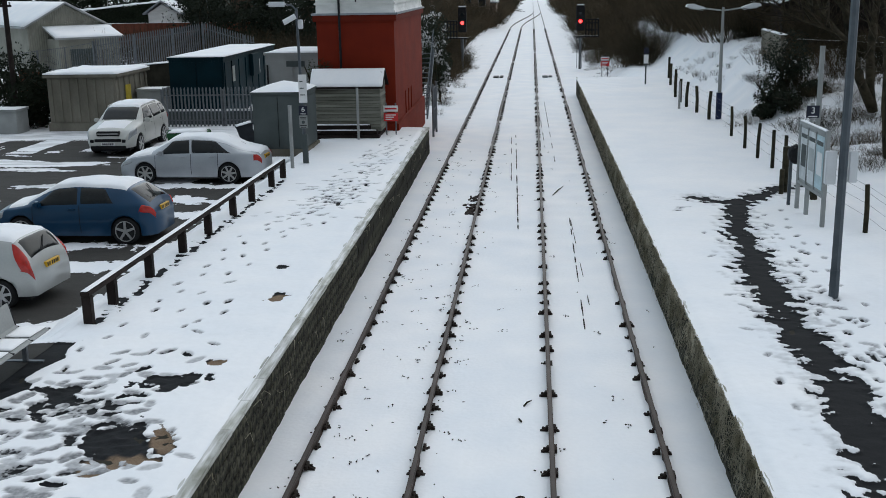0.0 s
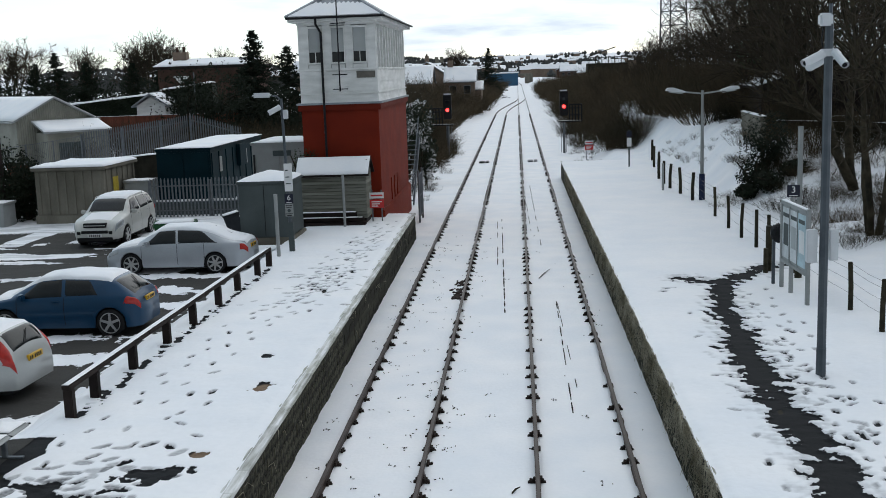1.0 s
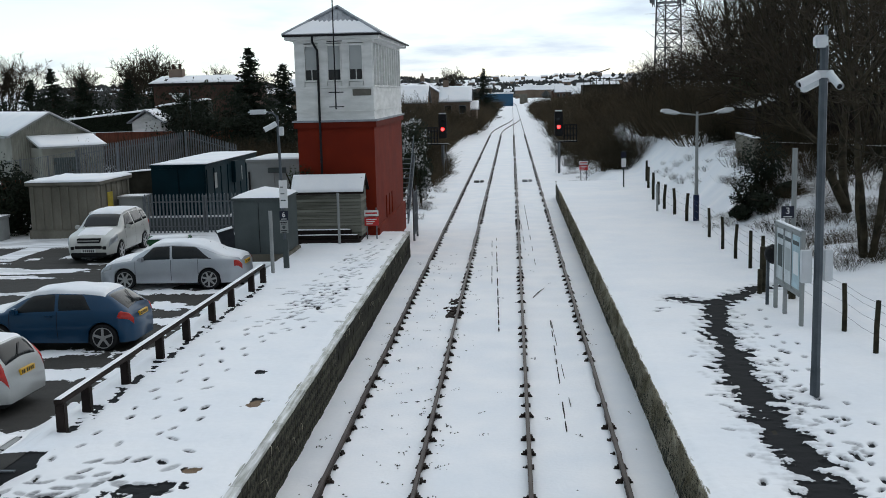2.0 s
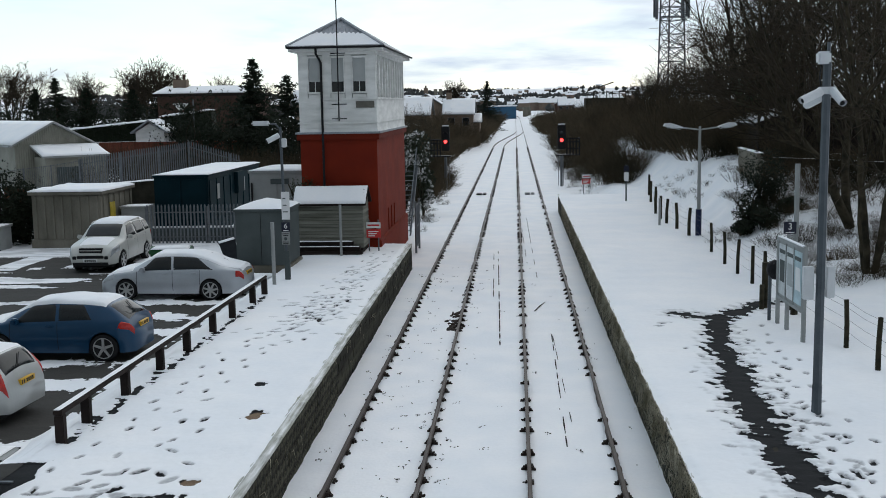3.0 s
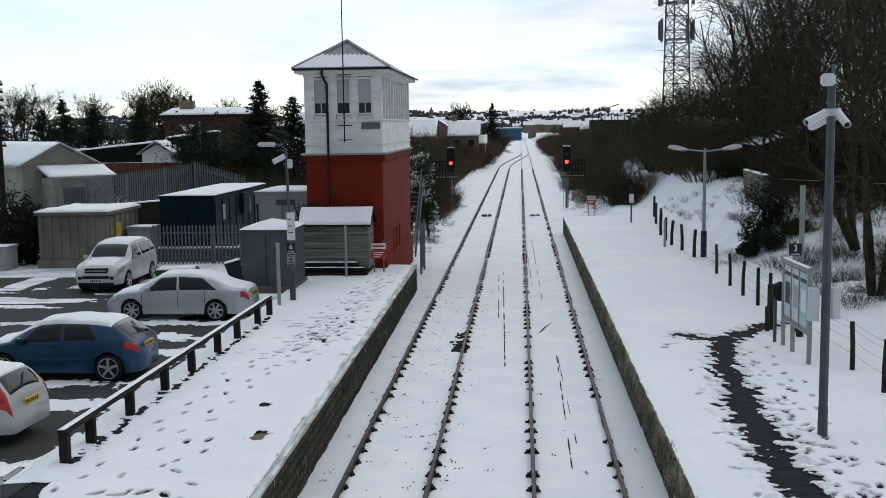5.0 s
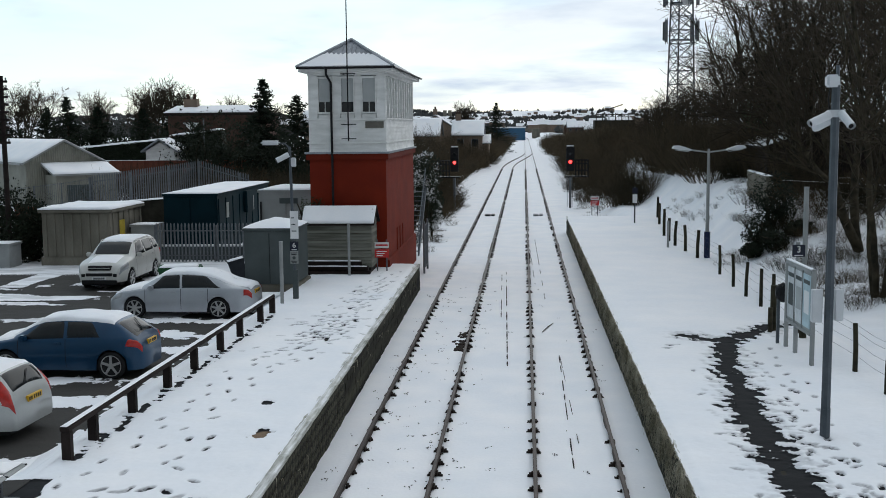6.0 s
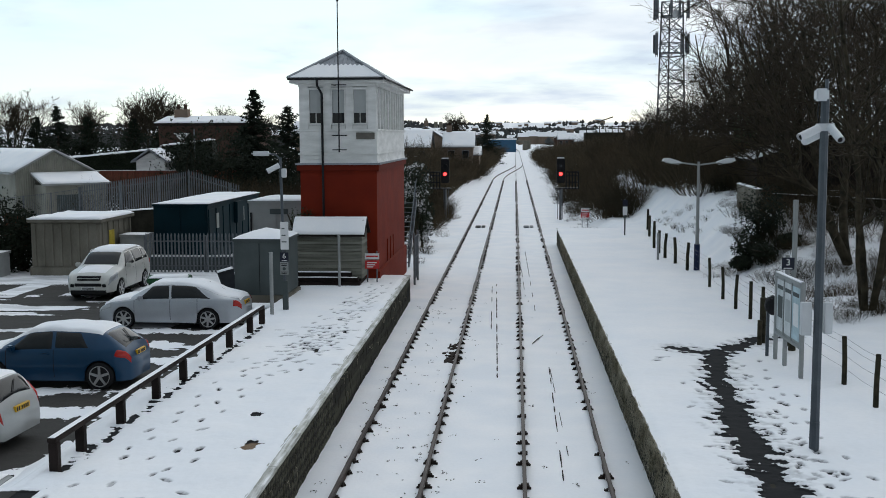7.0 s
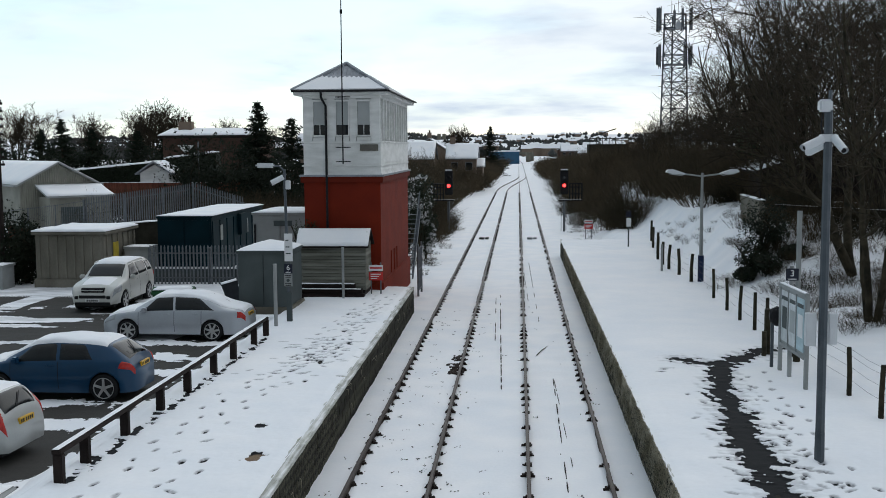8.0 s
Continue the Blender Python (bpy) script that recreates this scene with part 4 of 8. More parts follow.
def timber_stack():
    t = thing("timber_stack", "stack of dark timber sleepers topped with snow", "timber", pose(0, 0, 0))
    for k, (z, x1) in enumerate(((ZP, -5.42), (ZP + 0.16, -5.5), (ZP + 0.32, -5.75))):
        part("sleeper", box(-8.0, x1, 37.12 + 0.1 * k, 37.45, z, z + 0.15, 0.012), M_DARKWOOD, t)
    snow_cap([(-7.9, 37.12, ZP + 0.31), (-5.55, 37.12, ZP + 0.31), (-5.55, 37.22, ZP + 0.31), (-7.9, 37.22, ZP + 0.31)], 0.05, "snow", t, seed=7)
    snow_cap([(-7.9, 37.33, ZP + 0.47), (-5.8, 37.33, ZP + 0.47), (-5.8, 37.45, ZP + 0.47), (-7.9, 37.45, ZP + 0.47)], 0.05, "snow", t, seed=8)


timber_stack()


def roofed_box(name, label, x0, x1, y0, y1, z0, z1, mat, cap=0.08, lip=0.05):
    t = thing(name, label, "kiosk", pose(0, 0, 0))
    part("body", box(x0, x1, y0, y1, z0, z1, 0.02), mat, t)
    part("roof", box(x0 - lip, x1 + lip, y0 - lip, y1 + lip, z1, z1 + 0.1, 0.02), mat, t)
    snow_cap([(x0 - lip, y0 - lip, z1 + 0.1), (x1 + lip, y0 - lip, z1 + 0.1), (x1 + lip, y1 + lip, z1 + 0.1), (x0 - lip, y1 + lip, z1 + 0.1)], cap, "snow", t, seed=x0, res=0.25)
    return t


# dark green container
t = roofed_box("green_container", "long dark green steel container with snow on its roof", -16.4, -13.9, 47.6, 57.4, 0.1, 3.0, M_GREEN, 0.08)
for k in range(8):
    part("side_panel", box(-13.9, -13.86, 47.75 + k * 1.2, 48.75 + k * 1.2, 0.9, 2.85, 0.01), M_GREEN, t)
for k in range(2):
    part("end_door", box(-16.3 + k * 1.2, -15.16 + k * 1.2, 47.56, 47.6, 0.25, 2.9, 0.01), M_GREEN, t)
part("vent", box(-13.86, -13.66, 52.0, 53.2, 1.9, 2.95, 0.02), M_GREEN, t)
part("notice", box(-13.858, -13.84, 48.9, 49.3, 1.9, 2.6), M_BOXGREY, t, "pale grey notice plate")
part("notice", box(-13.858, -13.84, 53.6, 54.0, 1.9, 2.6), M_BOXGREY, t, "pale grey notice plate")
w_ = thing("retaining_wall", "dark mossy retaining wall with a line of snow on top", "wall", pose(0, 0, 0))
part("masonry", extrude([(-21.5, 0.0), (-16.55, 0.0), (-16.55, 2.7), (-21.5, 2.35)], "y", 50.8, 51.3), M_MORTAR, w_)
snow_cap([(-21.5, 50.75, 2.36), (-16.55, 50.75, 2.71), (-16.55, 51.3, 2.71), (-21.5, 51.3, 2.36)], 0.08, "snow", w_, lip=0.1, seed=12, res=0.15)
# pale grey kiosk beside it
t = roofed_box("grey_kiosk", "pale grey steel kiosk with snow on its roof", -10.82, -8.45, 43.0, 46.4, 0.0, 3.42, M_BOXGREY, 0.08)
part("door", box(-10.6, -9.7, 42.965, 42.998, 0.95, 3.2, 0.006), M_BOXGREY, t)
part("name_plate", box(-9.95, -9.2, 42.955, 42.99, 2.98, 3.2, 0.004), M_CABGREY, t, "dark plate")
part("vent_bar", box(-10.76, -10.7, 42.93, 42.99, 2.0, 3.05), M_BLACK, t)


def concrete_hut():
    x0, x1, y0, y1, z1 = -20.73, -17.70, 44.5, 48.3, 2.50
    t = thing("concrete_hut", "weathered precast concrete hut under a snow capped lid", "hut", pose(0, 0, 0))
    part("body", box(x0, x1, y0, y1, ZC - 0.2, z1, 0.02), M_CONCRETE, t)
    for k in range(8):
        x = x0 + 0.17 + (x1 - x0 - 0.34) * k / 7
        part("rib", extrude([(x - 0.045, y0 - 0.055), (x + 0.045, y0 - 0.055), (x + 0.07, y0 + 0.01), (x - 0.07, y0 + 0.01)], "z", ZC + 0.42, z1 - 0.04), M_CONCRETE, t)
    for k in range(6):
        y = y0 + 0.3 + (y1 - y0 - 0.6) * k / 5
        part("rib", box(x1 - 0.01, x1 + 0.05, y - 0.06, y + 0.06, ZC + 0.42, z1 - 0.04, 0.012), M_CONCRETE, t)
    part("kicker", box(x0 - 0.08, x1 + 0.08, y0 - 0.08, y1 + 0.08, ZC - 0.2, ZC + 0.40, 0.03), M_CONCRETE, t)
    part("lid", box(x0 - 0.13, x1 + 0.13, y0 - 0.13, y1 + 0.13, z1, z1 + 0.14, 0.03), M_CONCRETE, t)
    part("warning_plate", box(x1 + 0.055, x1 + 0.07, y0 + 0.9, y0 + 1.5, 1.40, 2.1), Mat("yellow_plate", (0.5, 0.38, 0.05, 1), rough=0.5), t, "faded yellow warning plate")
    snow_cap([(x0 - 0.12, y0 - 0.12, z1 + 0.14), (x1 + 0.12, y0 - 0.12, z1 + 0.14), (x1 + 0.12, y1 + 0.12, z1 + 0.14), (x0 - 0.12, y1 + 0.12, z1 + 0.14)], 0.14, "snow", t, seed=11, res=0.2)


concrete_hut()
t = roofed_box("meter_cabinet", "small pale concrete meter cabinet in the snow", -23.0, -21.8, 43.6, 44.7, ZC - 0.2, 1.16, M_BOXGREY, 0.05)


# ---------------------------------------------------------------- knee rail along the car park
def knee_rail():
    t = thing("knee_rail", "dark timber knee rail fence dusted with snow", "fence", pose(-7.25, 16, 0, 0, 0, -0.75) @ pose(7.23, -16, 0))
    ys = [16.06, 17.06, 18.82, 20.7, 22.4, 24.33, 26.0, 28.0, 29.3]
    for k, y in enumerate(ys):
        part("post", box(-7.30, -7.15, y - 0.07, y + 0.07, ZP - 0.1, 1.33, 0.012), M_DARKWOOD, t)
    y = 15.98
    while y < 29.2:
        b = min(y + 3.6, 29.4)
        part("rail", box(-7.31, -7.16, y, b - 0.01, 1.33, 1.41, 0.012), M_DARKWOOD, t)
        y = b
    snow_cap([(-7.305, 16.0, 1.41), (-7.19, 16.0, 1.41), (-7.19, 29.35, 1.41), (-7.305, 29.35, 1.41)], 0.02, "snow", t, lip=0.05, seed=9, res=0.06)


knee_rail()


# ---------------------------------------------------------------- cars
def paint(name, color, metal=0.3, rough=0.3):
    m = Mat(name, color, rough=rough, metal=metal, scale=1.5, fine=30, bump=0, spread=0.12)
    m.p.inputs["Coat Weight"].default_value = 0.3
    m.p.inputs["Coat Roughness"].default_value = 0.15
    return m


M_BLUE = paint("blue_metallic_paint", (0.002, 0.040, 0.095, 1), 0.15, 0.35)
M_SILVER = paint("silver_metallic_paint", (0.42, 0.44, 0.47, 1), 0.25)
M_CARWHITE = paint("off_white_car_paint", (0.55, 0.55, 0.52, 1), 0.0)
M_PALESILVER = paint("pale_silver_paint", (0.42, 0.43, 0.42, 1), 0.2)
M_TINT = Mat("tinted_car_glass", (0.010, 0.013, 0.014, 1), rough=0.08, scale=1, fine=8, bump=0, spread=0.3, spec=0.3)
M_TAIL = Mat("red_tail_lamp", (0.5, 0.02, 0.012, 1), rough=0.15, scale=8, fine=40, bump=0, spread=0.3)
M_HEAD = Mat("clear_head_lamp", (0.50, 0.52, 0.54, 1), rough=0.12, metal=0.3, scale=8, fine=40, bump=0)
M_ALLOY = Mat("alloy_wheel", (0.5, 0.5, 0.5, 1), rough=0.3, metal=0.7, scale=4, fine=30, bump=0)
M_TRIM = Mat("black_plastic_trim", (0.02, 0.02, 0.021, 1), rough=0.6, scale=4, fine=50, bump=0.05)
M_PLATE_Y = Mat("yellow_plate_plastic", (0.62, 0.36, 0.02, 1), rough=0.4, scale=3, fine=30, bump=0, spread=0.1)


class Shell:
    """A car's skin: u runs from the rear bumper forward, v from the sill (0) over the belt (2) and roof edge (3) to the middle (4)."""

    def __init__(self, spec):
        self.s = spec
        self.L = spec["length"]

    def tab(self, key, u):
        rows = self.s[key]
        a = [r[0] for r in rows]
        b = [r[1] for r in rows]
        return sum(np.interp(np.clip(u + d, 0, self.L), a, b) for d in (-0.06, -0.03, 0, 0.03, 0.06)) / 5

    def point(self, u, v, side=1):
        s = self.s
        u = min(max(u, 0.0), self.L)
        wide = s["half"] * float(self.tab("plan", u))
        belt, top = float(self.tab("belt", u)), float(self.tab("top", u))
        low = s["sill"]
        for c in s["axles"]:
            r = s["radius"] + 0.035
            if abs(u - c) < r:
                low = max(low, s["radius"] + math.sqrt(r * r - (u - c) ** 2))
        tw = wide * float(self.tab("crown", u))
        mid = max(belt * 0.62, low + 0.04)
        P = [(wide * 0.95, low), (wide, mid), (wide * 0.955, belt), (tw, top - 0.055), (0.0, top)]
        P = [(2 * P[0][0] - P[1][0], 2 * P[0][1] - P[1][1])] + P + [(-P[3][0], P[3][1])]
        i = min(int(v), 3)
        t = v - i
        a, b, c, d = (Vector(q) for q in P[i:i + 4])
        k = 0.55 if i in (1, 2) else 0.9
        m1, m2 = (c - a) * 0.5 * k, (d - b) * 0.5 * k
        q = b * (2 * t ** 3 - 3 * t ** 2 + 1) + m1 * (t ** 3 - 2 * t ** 2 + t) + c * (3 * t ** 2 - 2 * t ** 3) + m2 * (t ** 3 - t ** 2)
        return Vector((u, side * q.x, q.y))

    def normal(self, u, v, side):
        e = 0.02
        du = self.point(min(u + e, self.L), v, side) - self.point(max(u - e, 0), v, side)
        dv = self.point(u, min(v + e, 4), side) - self.point(u, max(v - e, 0), side)
        n = du.cross(dv)
        if n.length < 1e-9:
            return Vector((0, 0, 1))
        n.normalize()
        return n if n.y * side + n.z * 0.6 > 0 else -n

    def body(self):
        us = np.unique(np.concatenate([np.linspace(0, self.L, 70)] + [np.linspace(c - self.s["radius"] - 0.05, c + self.s["radius"] + 0.05, 22) for c in self.s["axles"]]))
        vs = np.linspace(0, 4, 21)
        bm = bmesh.new()
        rings = []
        for u in us:
            left = [bm.verts.new(self.point(u, v, 1)) for v in vs]
            right = [bm.verts.new(self.point(u, v, -1)) for v in vs[:-1]]
            rings.append(left + right[::-1])
        for a, b in zip(rings, rings[1:]):
            for k in range(len(a) - 1):
                bm.faces.new((a[k], a[k + 1], b[k + 1], b[k]))
        bm.faces.new(rings[0])
        bm.faces.new(rings[-1][::-1])
        return bm

    def patch(self, u0, u1, v0, v1, off, sides=(1,), nu=12, nv=6, taper=0.0, bm=None, edge=True):
        """A piece laid on the skin, off metres proud. u0 and u1 may be pairs: at v0 and at v1."""
        bm = bm or bmesh.new()
        u0 = u0 if isinstance(u0, tuple) else (u0, u0)
        u1 = u1 if isinstance(u1, tuple) else (u1, u1)
        for side in sides:
            g = []
            for i in range(nu + 1):
                row = []
                for j in range(nv + 1):
                    v = v0 + (v1 - v0) * j / nv
                    a = u0[0] + (u0[1] - u0[0]) * j / nv
                    b = u1[0] + (u1[1] - u1[0]) * j / nv
                    u = a + (b - a) * i / nu
                    p = self.point(u, v, side)
                    o = off
                    if taper:
                        k = min(i, nu - i, j if v0 > 0.1 else 9, (nv - j) if v1 < 3.99 else 9)
                        o = (off * (0.75 + 0.5 * noise.noise(p * 2.3)) if k > 0 else 0.0) * (0.8 if k == 1 else 1)
                    elif edge and (i in (0, nu) or j == 0 or (j == nv and v1 < 3.99)):
                        o = 0.0
                    row.append(bm.verts.new(p + self.normal(u, v, side) * o))
                g.append(row)
            for i in range(nu):
                for j in range(nv):
                    bm.faces.new((g[i][j], g[i + 1][j], g[i + 1][j + 1], g[i][j + 1]))
        return bm


def wheel(t, x, y, r, side, spokes, cover=False):
    """A wheel at local x, y, with its outer face towards side."""
    w = part("wheel", tube([(x, y - 0.09 * 1, r), (x, y + 0.09, r)], r * 0.70, 24), M_TRIM, t)
    bm = bmesh.new()
    prof = [(0.74, -0.10), (0.80, -0.105), (0.93, -0.10), (1.0, -0.07), (1.0, 0.07), (0.93, 0.10), (0.80, 0.105), (0.74, 0.10)]
    n = 32
    rings = [[bm.verts.new((x + r * q * math.cos(2 * math.pi * k / n), y + o, r + r * q * math.sin(2 * math.pi * k / n))) for q, o in prof] for k in range(n)]
    for k in range(n):
        a, b = rings[k], rings[(k + 1) % n]
        for i in range(len(prof) - 1):
            bm.faces.new((a[i], a[i + 1], b[i + 1], b[i]))
    part("tyre", bm, M_RUBBER, w, "black rubber tyre", smooth=True)
    bm = bmesh.new()
    yo = y + side * 0.102
    tube([(x, yo - side * 0.03, r), (x, yo + side * 0.004, r)], r * 0.14, 12, bm)
    for k in range(n):
        a0, a1 = 2 * math.pi * k / n, 2 * math.pi * (k + 1) / n
        vs = [bm.verts.new((x + r * q * math.cos(a), yo + o, r + r * q * math.sin(a))) for a in (a0, a1) for q, o in ((0.68, -side * 0.02), (0.71, 0.0), (0.78, 0.0), (0.80, -side * 0.02))]
        for i in range(3):
            bm.faces.new((vs[i], vs[i + 1], vs[i + 5], vs[i + 4]))
    for k in range(spokes):
        a = 2 * math.pi * k / spokes + 0.3
        for d in ((-0.05, 0.05),):
            c, s = math.cos(a), math.sin(a)
            pts = []
            for q, h in ((0.1, 0.10), (0.72, 0.085)):
                for e in (-h, h):
                    pts.append((x + r * (q * c - e * s), r + r * (q * s + e * c)))
            lo = [bm.verts.new((p[0], yo - side * 0.03, p[1])) for p in pts]
            hi = [bm.verts.new((p[0], yo, p[1])) for p in pts]
            for f in ((0, 1, 3, 2),):
                bm.faces.new([hi[i] for i in f])
            for i, j in ((0, 1), (1, 3), (3, 2), (2, 0)):
                bm.faces.new((lo[i], lo[j], hi[j], hi[i]))
    part("rim", bm, M_ALLOY, w, "silver alloy rim")


def car(name, label, spec, color, at):
    t = thing(name, label, "car", at, "parked cars")
    sh = Shell(spec)
    L, W = sh.L, spec["half"]
    body = part("body", sh.body(), color, t, smooth=True)
    part("underbody", box(0.15, L - 0.2, -W * 0.78, W * 0.78, 0.18, 0.62), M_TRIM, t, "black underside")
    for c in spec["axles"]:
        for side in (-1, 1):
            wheel(t, c, side * (W - 0.115), spec["radius"], side, spec["spokes"])
    for i, (u0, u1, v0, v1) in enumerate(spec["side_windows"]):
        for side in (-1, 1):
            part("side_window", sh.patch(u0, u1, v0, v1, 0.012, (side,), 14, 6), M_TINT, t, "dark tinted glass", smooth=True)
    a, b = spec["rear_glass"]
    part("rear_window", sh.patch(a, b, 3.12, 4, 0.012, (1, -1), 10, 6), M_TINT, t, "dark tinted glass", smooth=True)
    a, b = spec["front_glass"]
    part("windscreen", sh.patch(a, b, 3.1, 4, 0.012, (1, -1), 10, 6), M_TINT, t, "dark tinted glass", smooth=True)
    for a, b, v0, v1 in spec["tail"]:
        for side in (-1, 1):
            part("tail_lamp", sh.patch(a, b, v0, v1, 0.022, (side,), 8, 5), M_TAIL, t, "red tail lamp", smooth=True)
    for a, b, v0, v1 in spec["head"]:
        for side in (-1, 1):
            part("head_lamp", sh.patch(a, b, v0, v1, 0.02, (side,), 8, 5), M_HEAD, t, "clear head lamp", smooth=True)
    for u in spec["seams"]:
        for side in (-1, 1):
            part("door_seam", sh.patch((u, u), (u + 0.014, u + 0.014), 0.25, 2.05, 0.004, (side,), 1, 14, edge=False), M_TRIM, body)
    for u in spec["handles"]:
        for side in (-1, 1):
            p = sh.point(u, 1.75, side)
            part("door_handle", box(u - 0.09, u + 0.09, p.y - 0.012, p.y + 0.025 * side + 0.012, p.z - 0.02, p.z + 0.015, 0.006), color, body)
    for side in (-1, 1):
        p = sh.point(spec["mirror"], 2.1, side)
        m = part("door_mirror", box(p.x - 0.06, p.x + 0.08, min(p.y, p.y + side * 0.2), max(p.y, p.y + side * 0.2), p.z - 0.02, p.z + 0.13, 0.03), color, t)
    z = spec["plate_z"]
    r = part("rear_plate", box(-0.03, 0.03, -0.26, 0.26, z - 0.056, z + 0.056, 0.004), M_PLATE_Y, t, "yellow rear plate")
    for k in range(6):
        y = -0.2 + k * 0.073 + (0.03 if k > 3 else 0)
        part("plate_bar", box(-0.034, -0.028, y, y + 0.045, z - 0.036, z + 0.036), M_BLACK, r)
    f = part("front_plate", box(L - 0.03, L + 0.03, -0.26, 0.26, 0.40, 0.51, 0.004), M_SIGNWHITE, t, "white front plate")
    for k in range(6):
        y = -0.2 + k * 0.073
        part("plate_bar", box(L + 0.028, L + 0.034, y, y + 0.045, 0.42, 0.49), M_BLACK, f)
    for side in (-1, 1) if spec.get("dark_lip") else ():
        part("rear_bumper_lip", sh.patch(0.0, 0.42, 0.05, 0.5, 0.012, (side,), 6, 3), M_TRIM if spec.get("dark_lip") else color, t, smooth=True)
    for u0, u1, v0, th in spec["snow"]:
        part("snow", sh.patch(u0, u1, v0, 4, th, (1, -1), 26, 8, taper=1), M_SNOW, t, "smooth layer of white snow", smooth=True)
    for kind, y0, y1, z0, z1 in spec.get("grille", ()):
        part(kind, box(L - 0.3, L + (0.018 if z0 < 0.6 else -0.03), y0, y1, z0, z1, 0.015), M_TRIM, t)
        if kind == "grille":
            part("chrome_bar", box(L - 0.04, L - 0.015, y0 * 0.96, y1 * 0.96, (z0 + z1) / 2 - 0.02, (z0 + z1) / 2 + 0.02, 0.006), M_ALLOY, t, "bright chrome bar")
    if spec.get("rails"):
        for side in (-1, 1):
            p0, p1 = sh.point(1.0, 3.0, side), sh.point(2.6, 3.0, side)
            part("roof_rail", tube([p0, p0 + Vector((0.12, 0, 0.06)), p1 + Vector((-0.12, 0, 0.06)), p1], 0.018, 6), M_ALLOY, t)
    part("wiper", tube([sh.point(spec["rear_glass"][0][0] + 0.02 if isinstance(spec["rear_glass"][0], tuple) else spec["rear_glass"][0] + 0.02, 4) + Vector((-0.02, 0.1, 0.03)),
                        sh.point((spec["rear_glass"][1] if not isinstance(spec["rear_glass"][1], tuple) else spec["rear_glass"][1][0]) - 0.1, 3.7, -1) + Vector((-0.02, 0, 0.03))], 0.01, 5), M_BLACK, t)
    return t


SALOON = dict(length=4.58, half=0.89, sill=0.21, radius=0.325, axles=(1.00, 3.68), spokes=7, nose=0.06, plate_z=0.78,
              plan=[(0, 0.66), (0.10, 0.82), (0.30, 0.93), (0.7, 1), (3.6, 1), (4.2, 0.93), (4.45, 0.78), (4.58, 0.58)],
              belt=[(0, 0.70), (0.06, 0.90), (0.7, 0.94), (1.3, 0.94), (3.5, 0.89), (4.1, 0.80), (4.45, 0.66), (4.58, 0.52)],
              top=[(0, 0.74), (0.05, 0.98), (0.2, 1.03), (0.5, 1.07), (0.75, 1.14), (1.12, 1.30), (1.55, 1.40), (2.2, 1.43), (2.75, 1.40), (3.05, 1.26), (3.5, 1.02), (3.9, 0.95), (4.3, 0.82), (4.5, 0.66), (4.58, 0.56)],
              crown=[(0, 0.7), (0.7, 0.72), (1.2, 0.66), (1.8, 0.64), (2.8, 0.65), (3.4, 0.72), (4.58, 0.75)],
              side_windows=[((0.90, 1.42), (2.15, 2.2), 2.12, 2.86), ((2.22, 2.27), (3.30, 2.82), 2.12, 2.86)],
              rear_glass=((0.62, 0.68), (1.35, 1.30)), front_glass=((2.88, 2.85), (3.42, 3.5)),
              tail=[(0.0, 0.22, 1.45, 2.0)], head=[((4.1, 4.05), (4.5, 4.4), 1.5, 2.05)], seams=(1.32, 2.18, 3.32), handles=(1.5, 2.42), mirror=3.1,
              snow=[(0.06, 1.30, 2.9, 0.05), (1.12, 3.0, 2.92, 0.06), (3.45, 4.35, 2.3, 0.05), (2.85, 3.5, 3.05, 0.03)])
HATCH = dict(length=4.2, half=0.885, sill=0.21, radius=0.33, axles=(0.69, 3.27), spokes=5, nose=0.06, plate_z=0.80,
             plan=[(0, 0.68), (0.10, 0.84), (0.3, 0.95), (0.7, 1), (3.3, 1), (3.8, 0.93), (4.08, 0.78), (4.2, 0.58)],
             belt=[(0, 0.66), (0.05, 0.88), (0.4, 0.96), (1.1, 0.96), (3.1, 0.90), (3.7, 0.80), (4.05, 0.66), (4.2, 0.52)],
             top=[(0, 0.72), (0.04, 0.93), (0.12, 1.0), (0.30, 1.14), (0.55, 1.31), (0.74, 1.37), (1.15, 1.41), (1.9, 1.43), (2.4, 1.39), (2.7, 1.26), (3.15, 1.02), (3.6, 0.94), (3.95, 0.80), (4.12, 0.66), (4.2, 0.56)],
             crown=[(0, 0.74), (0.15, 0.78), (0.6, 0.68), (1.6, 0.64), (2.5, 0.65), (3.1, 0.72), (4.2, 0.75)],
             side_windows=[((0.95, 1.20), (1.76, 1.80), 2.14, 2.84), ((1.84, 1.88), (2.98, 2.5), 2.12, 2.86)],
             rear_glass=((0.15, 0.16), (0.60, 0.58)), front_glass=((2.5, 2.48), (3.08, 3.15)),
             tail=[(0.0, (0.34, 0.26), 1.55, 2.2)], head=[((3.75, 3.7), (4.1, 4.0), 1.5, 2.05)], seams=(1.78, 2.95), handles=(1.98,), mirror=2.78,
             snow=[(0.66, 2.55, 2.90, 0.065), (2.45, 3.2, 2.95, 0.05), (3.1, 3.6, 2.5, 0.035)])
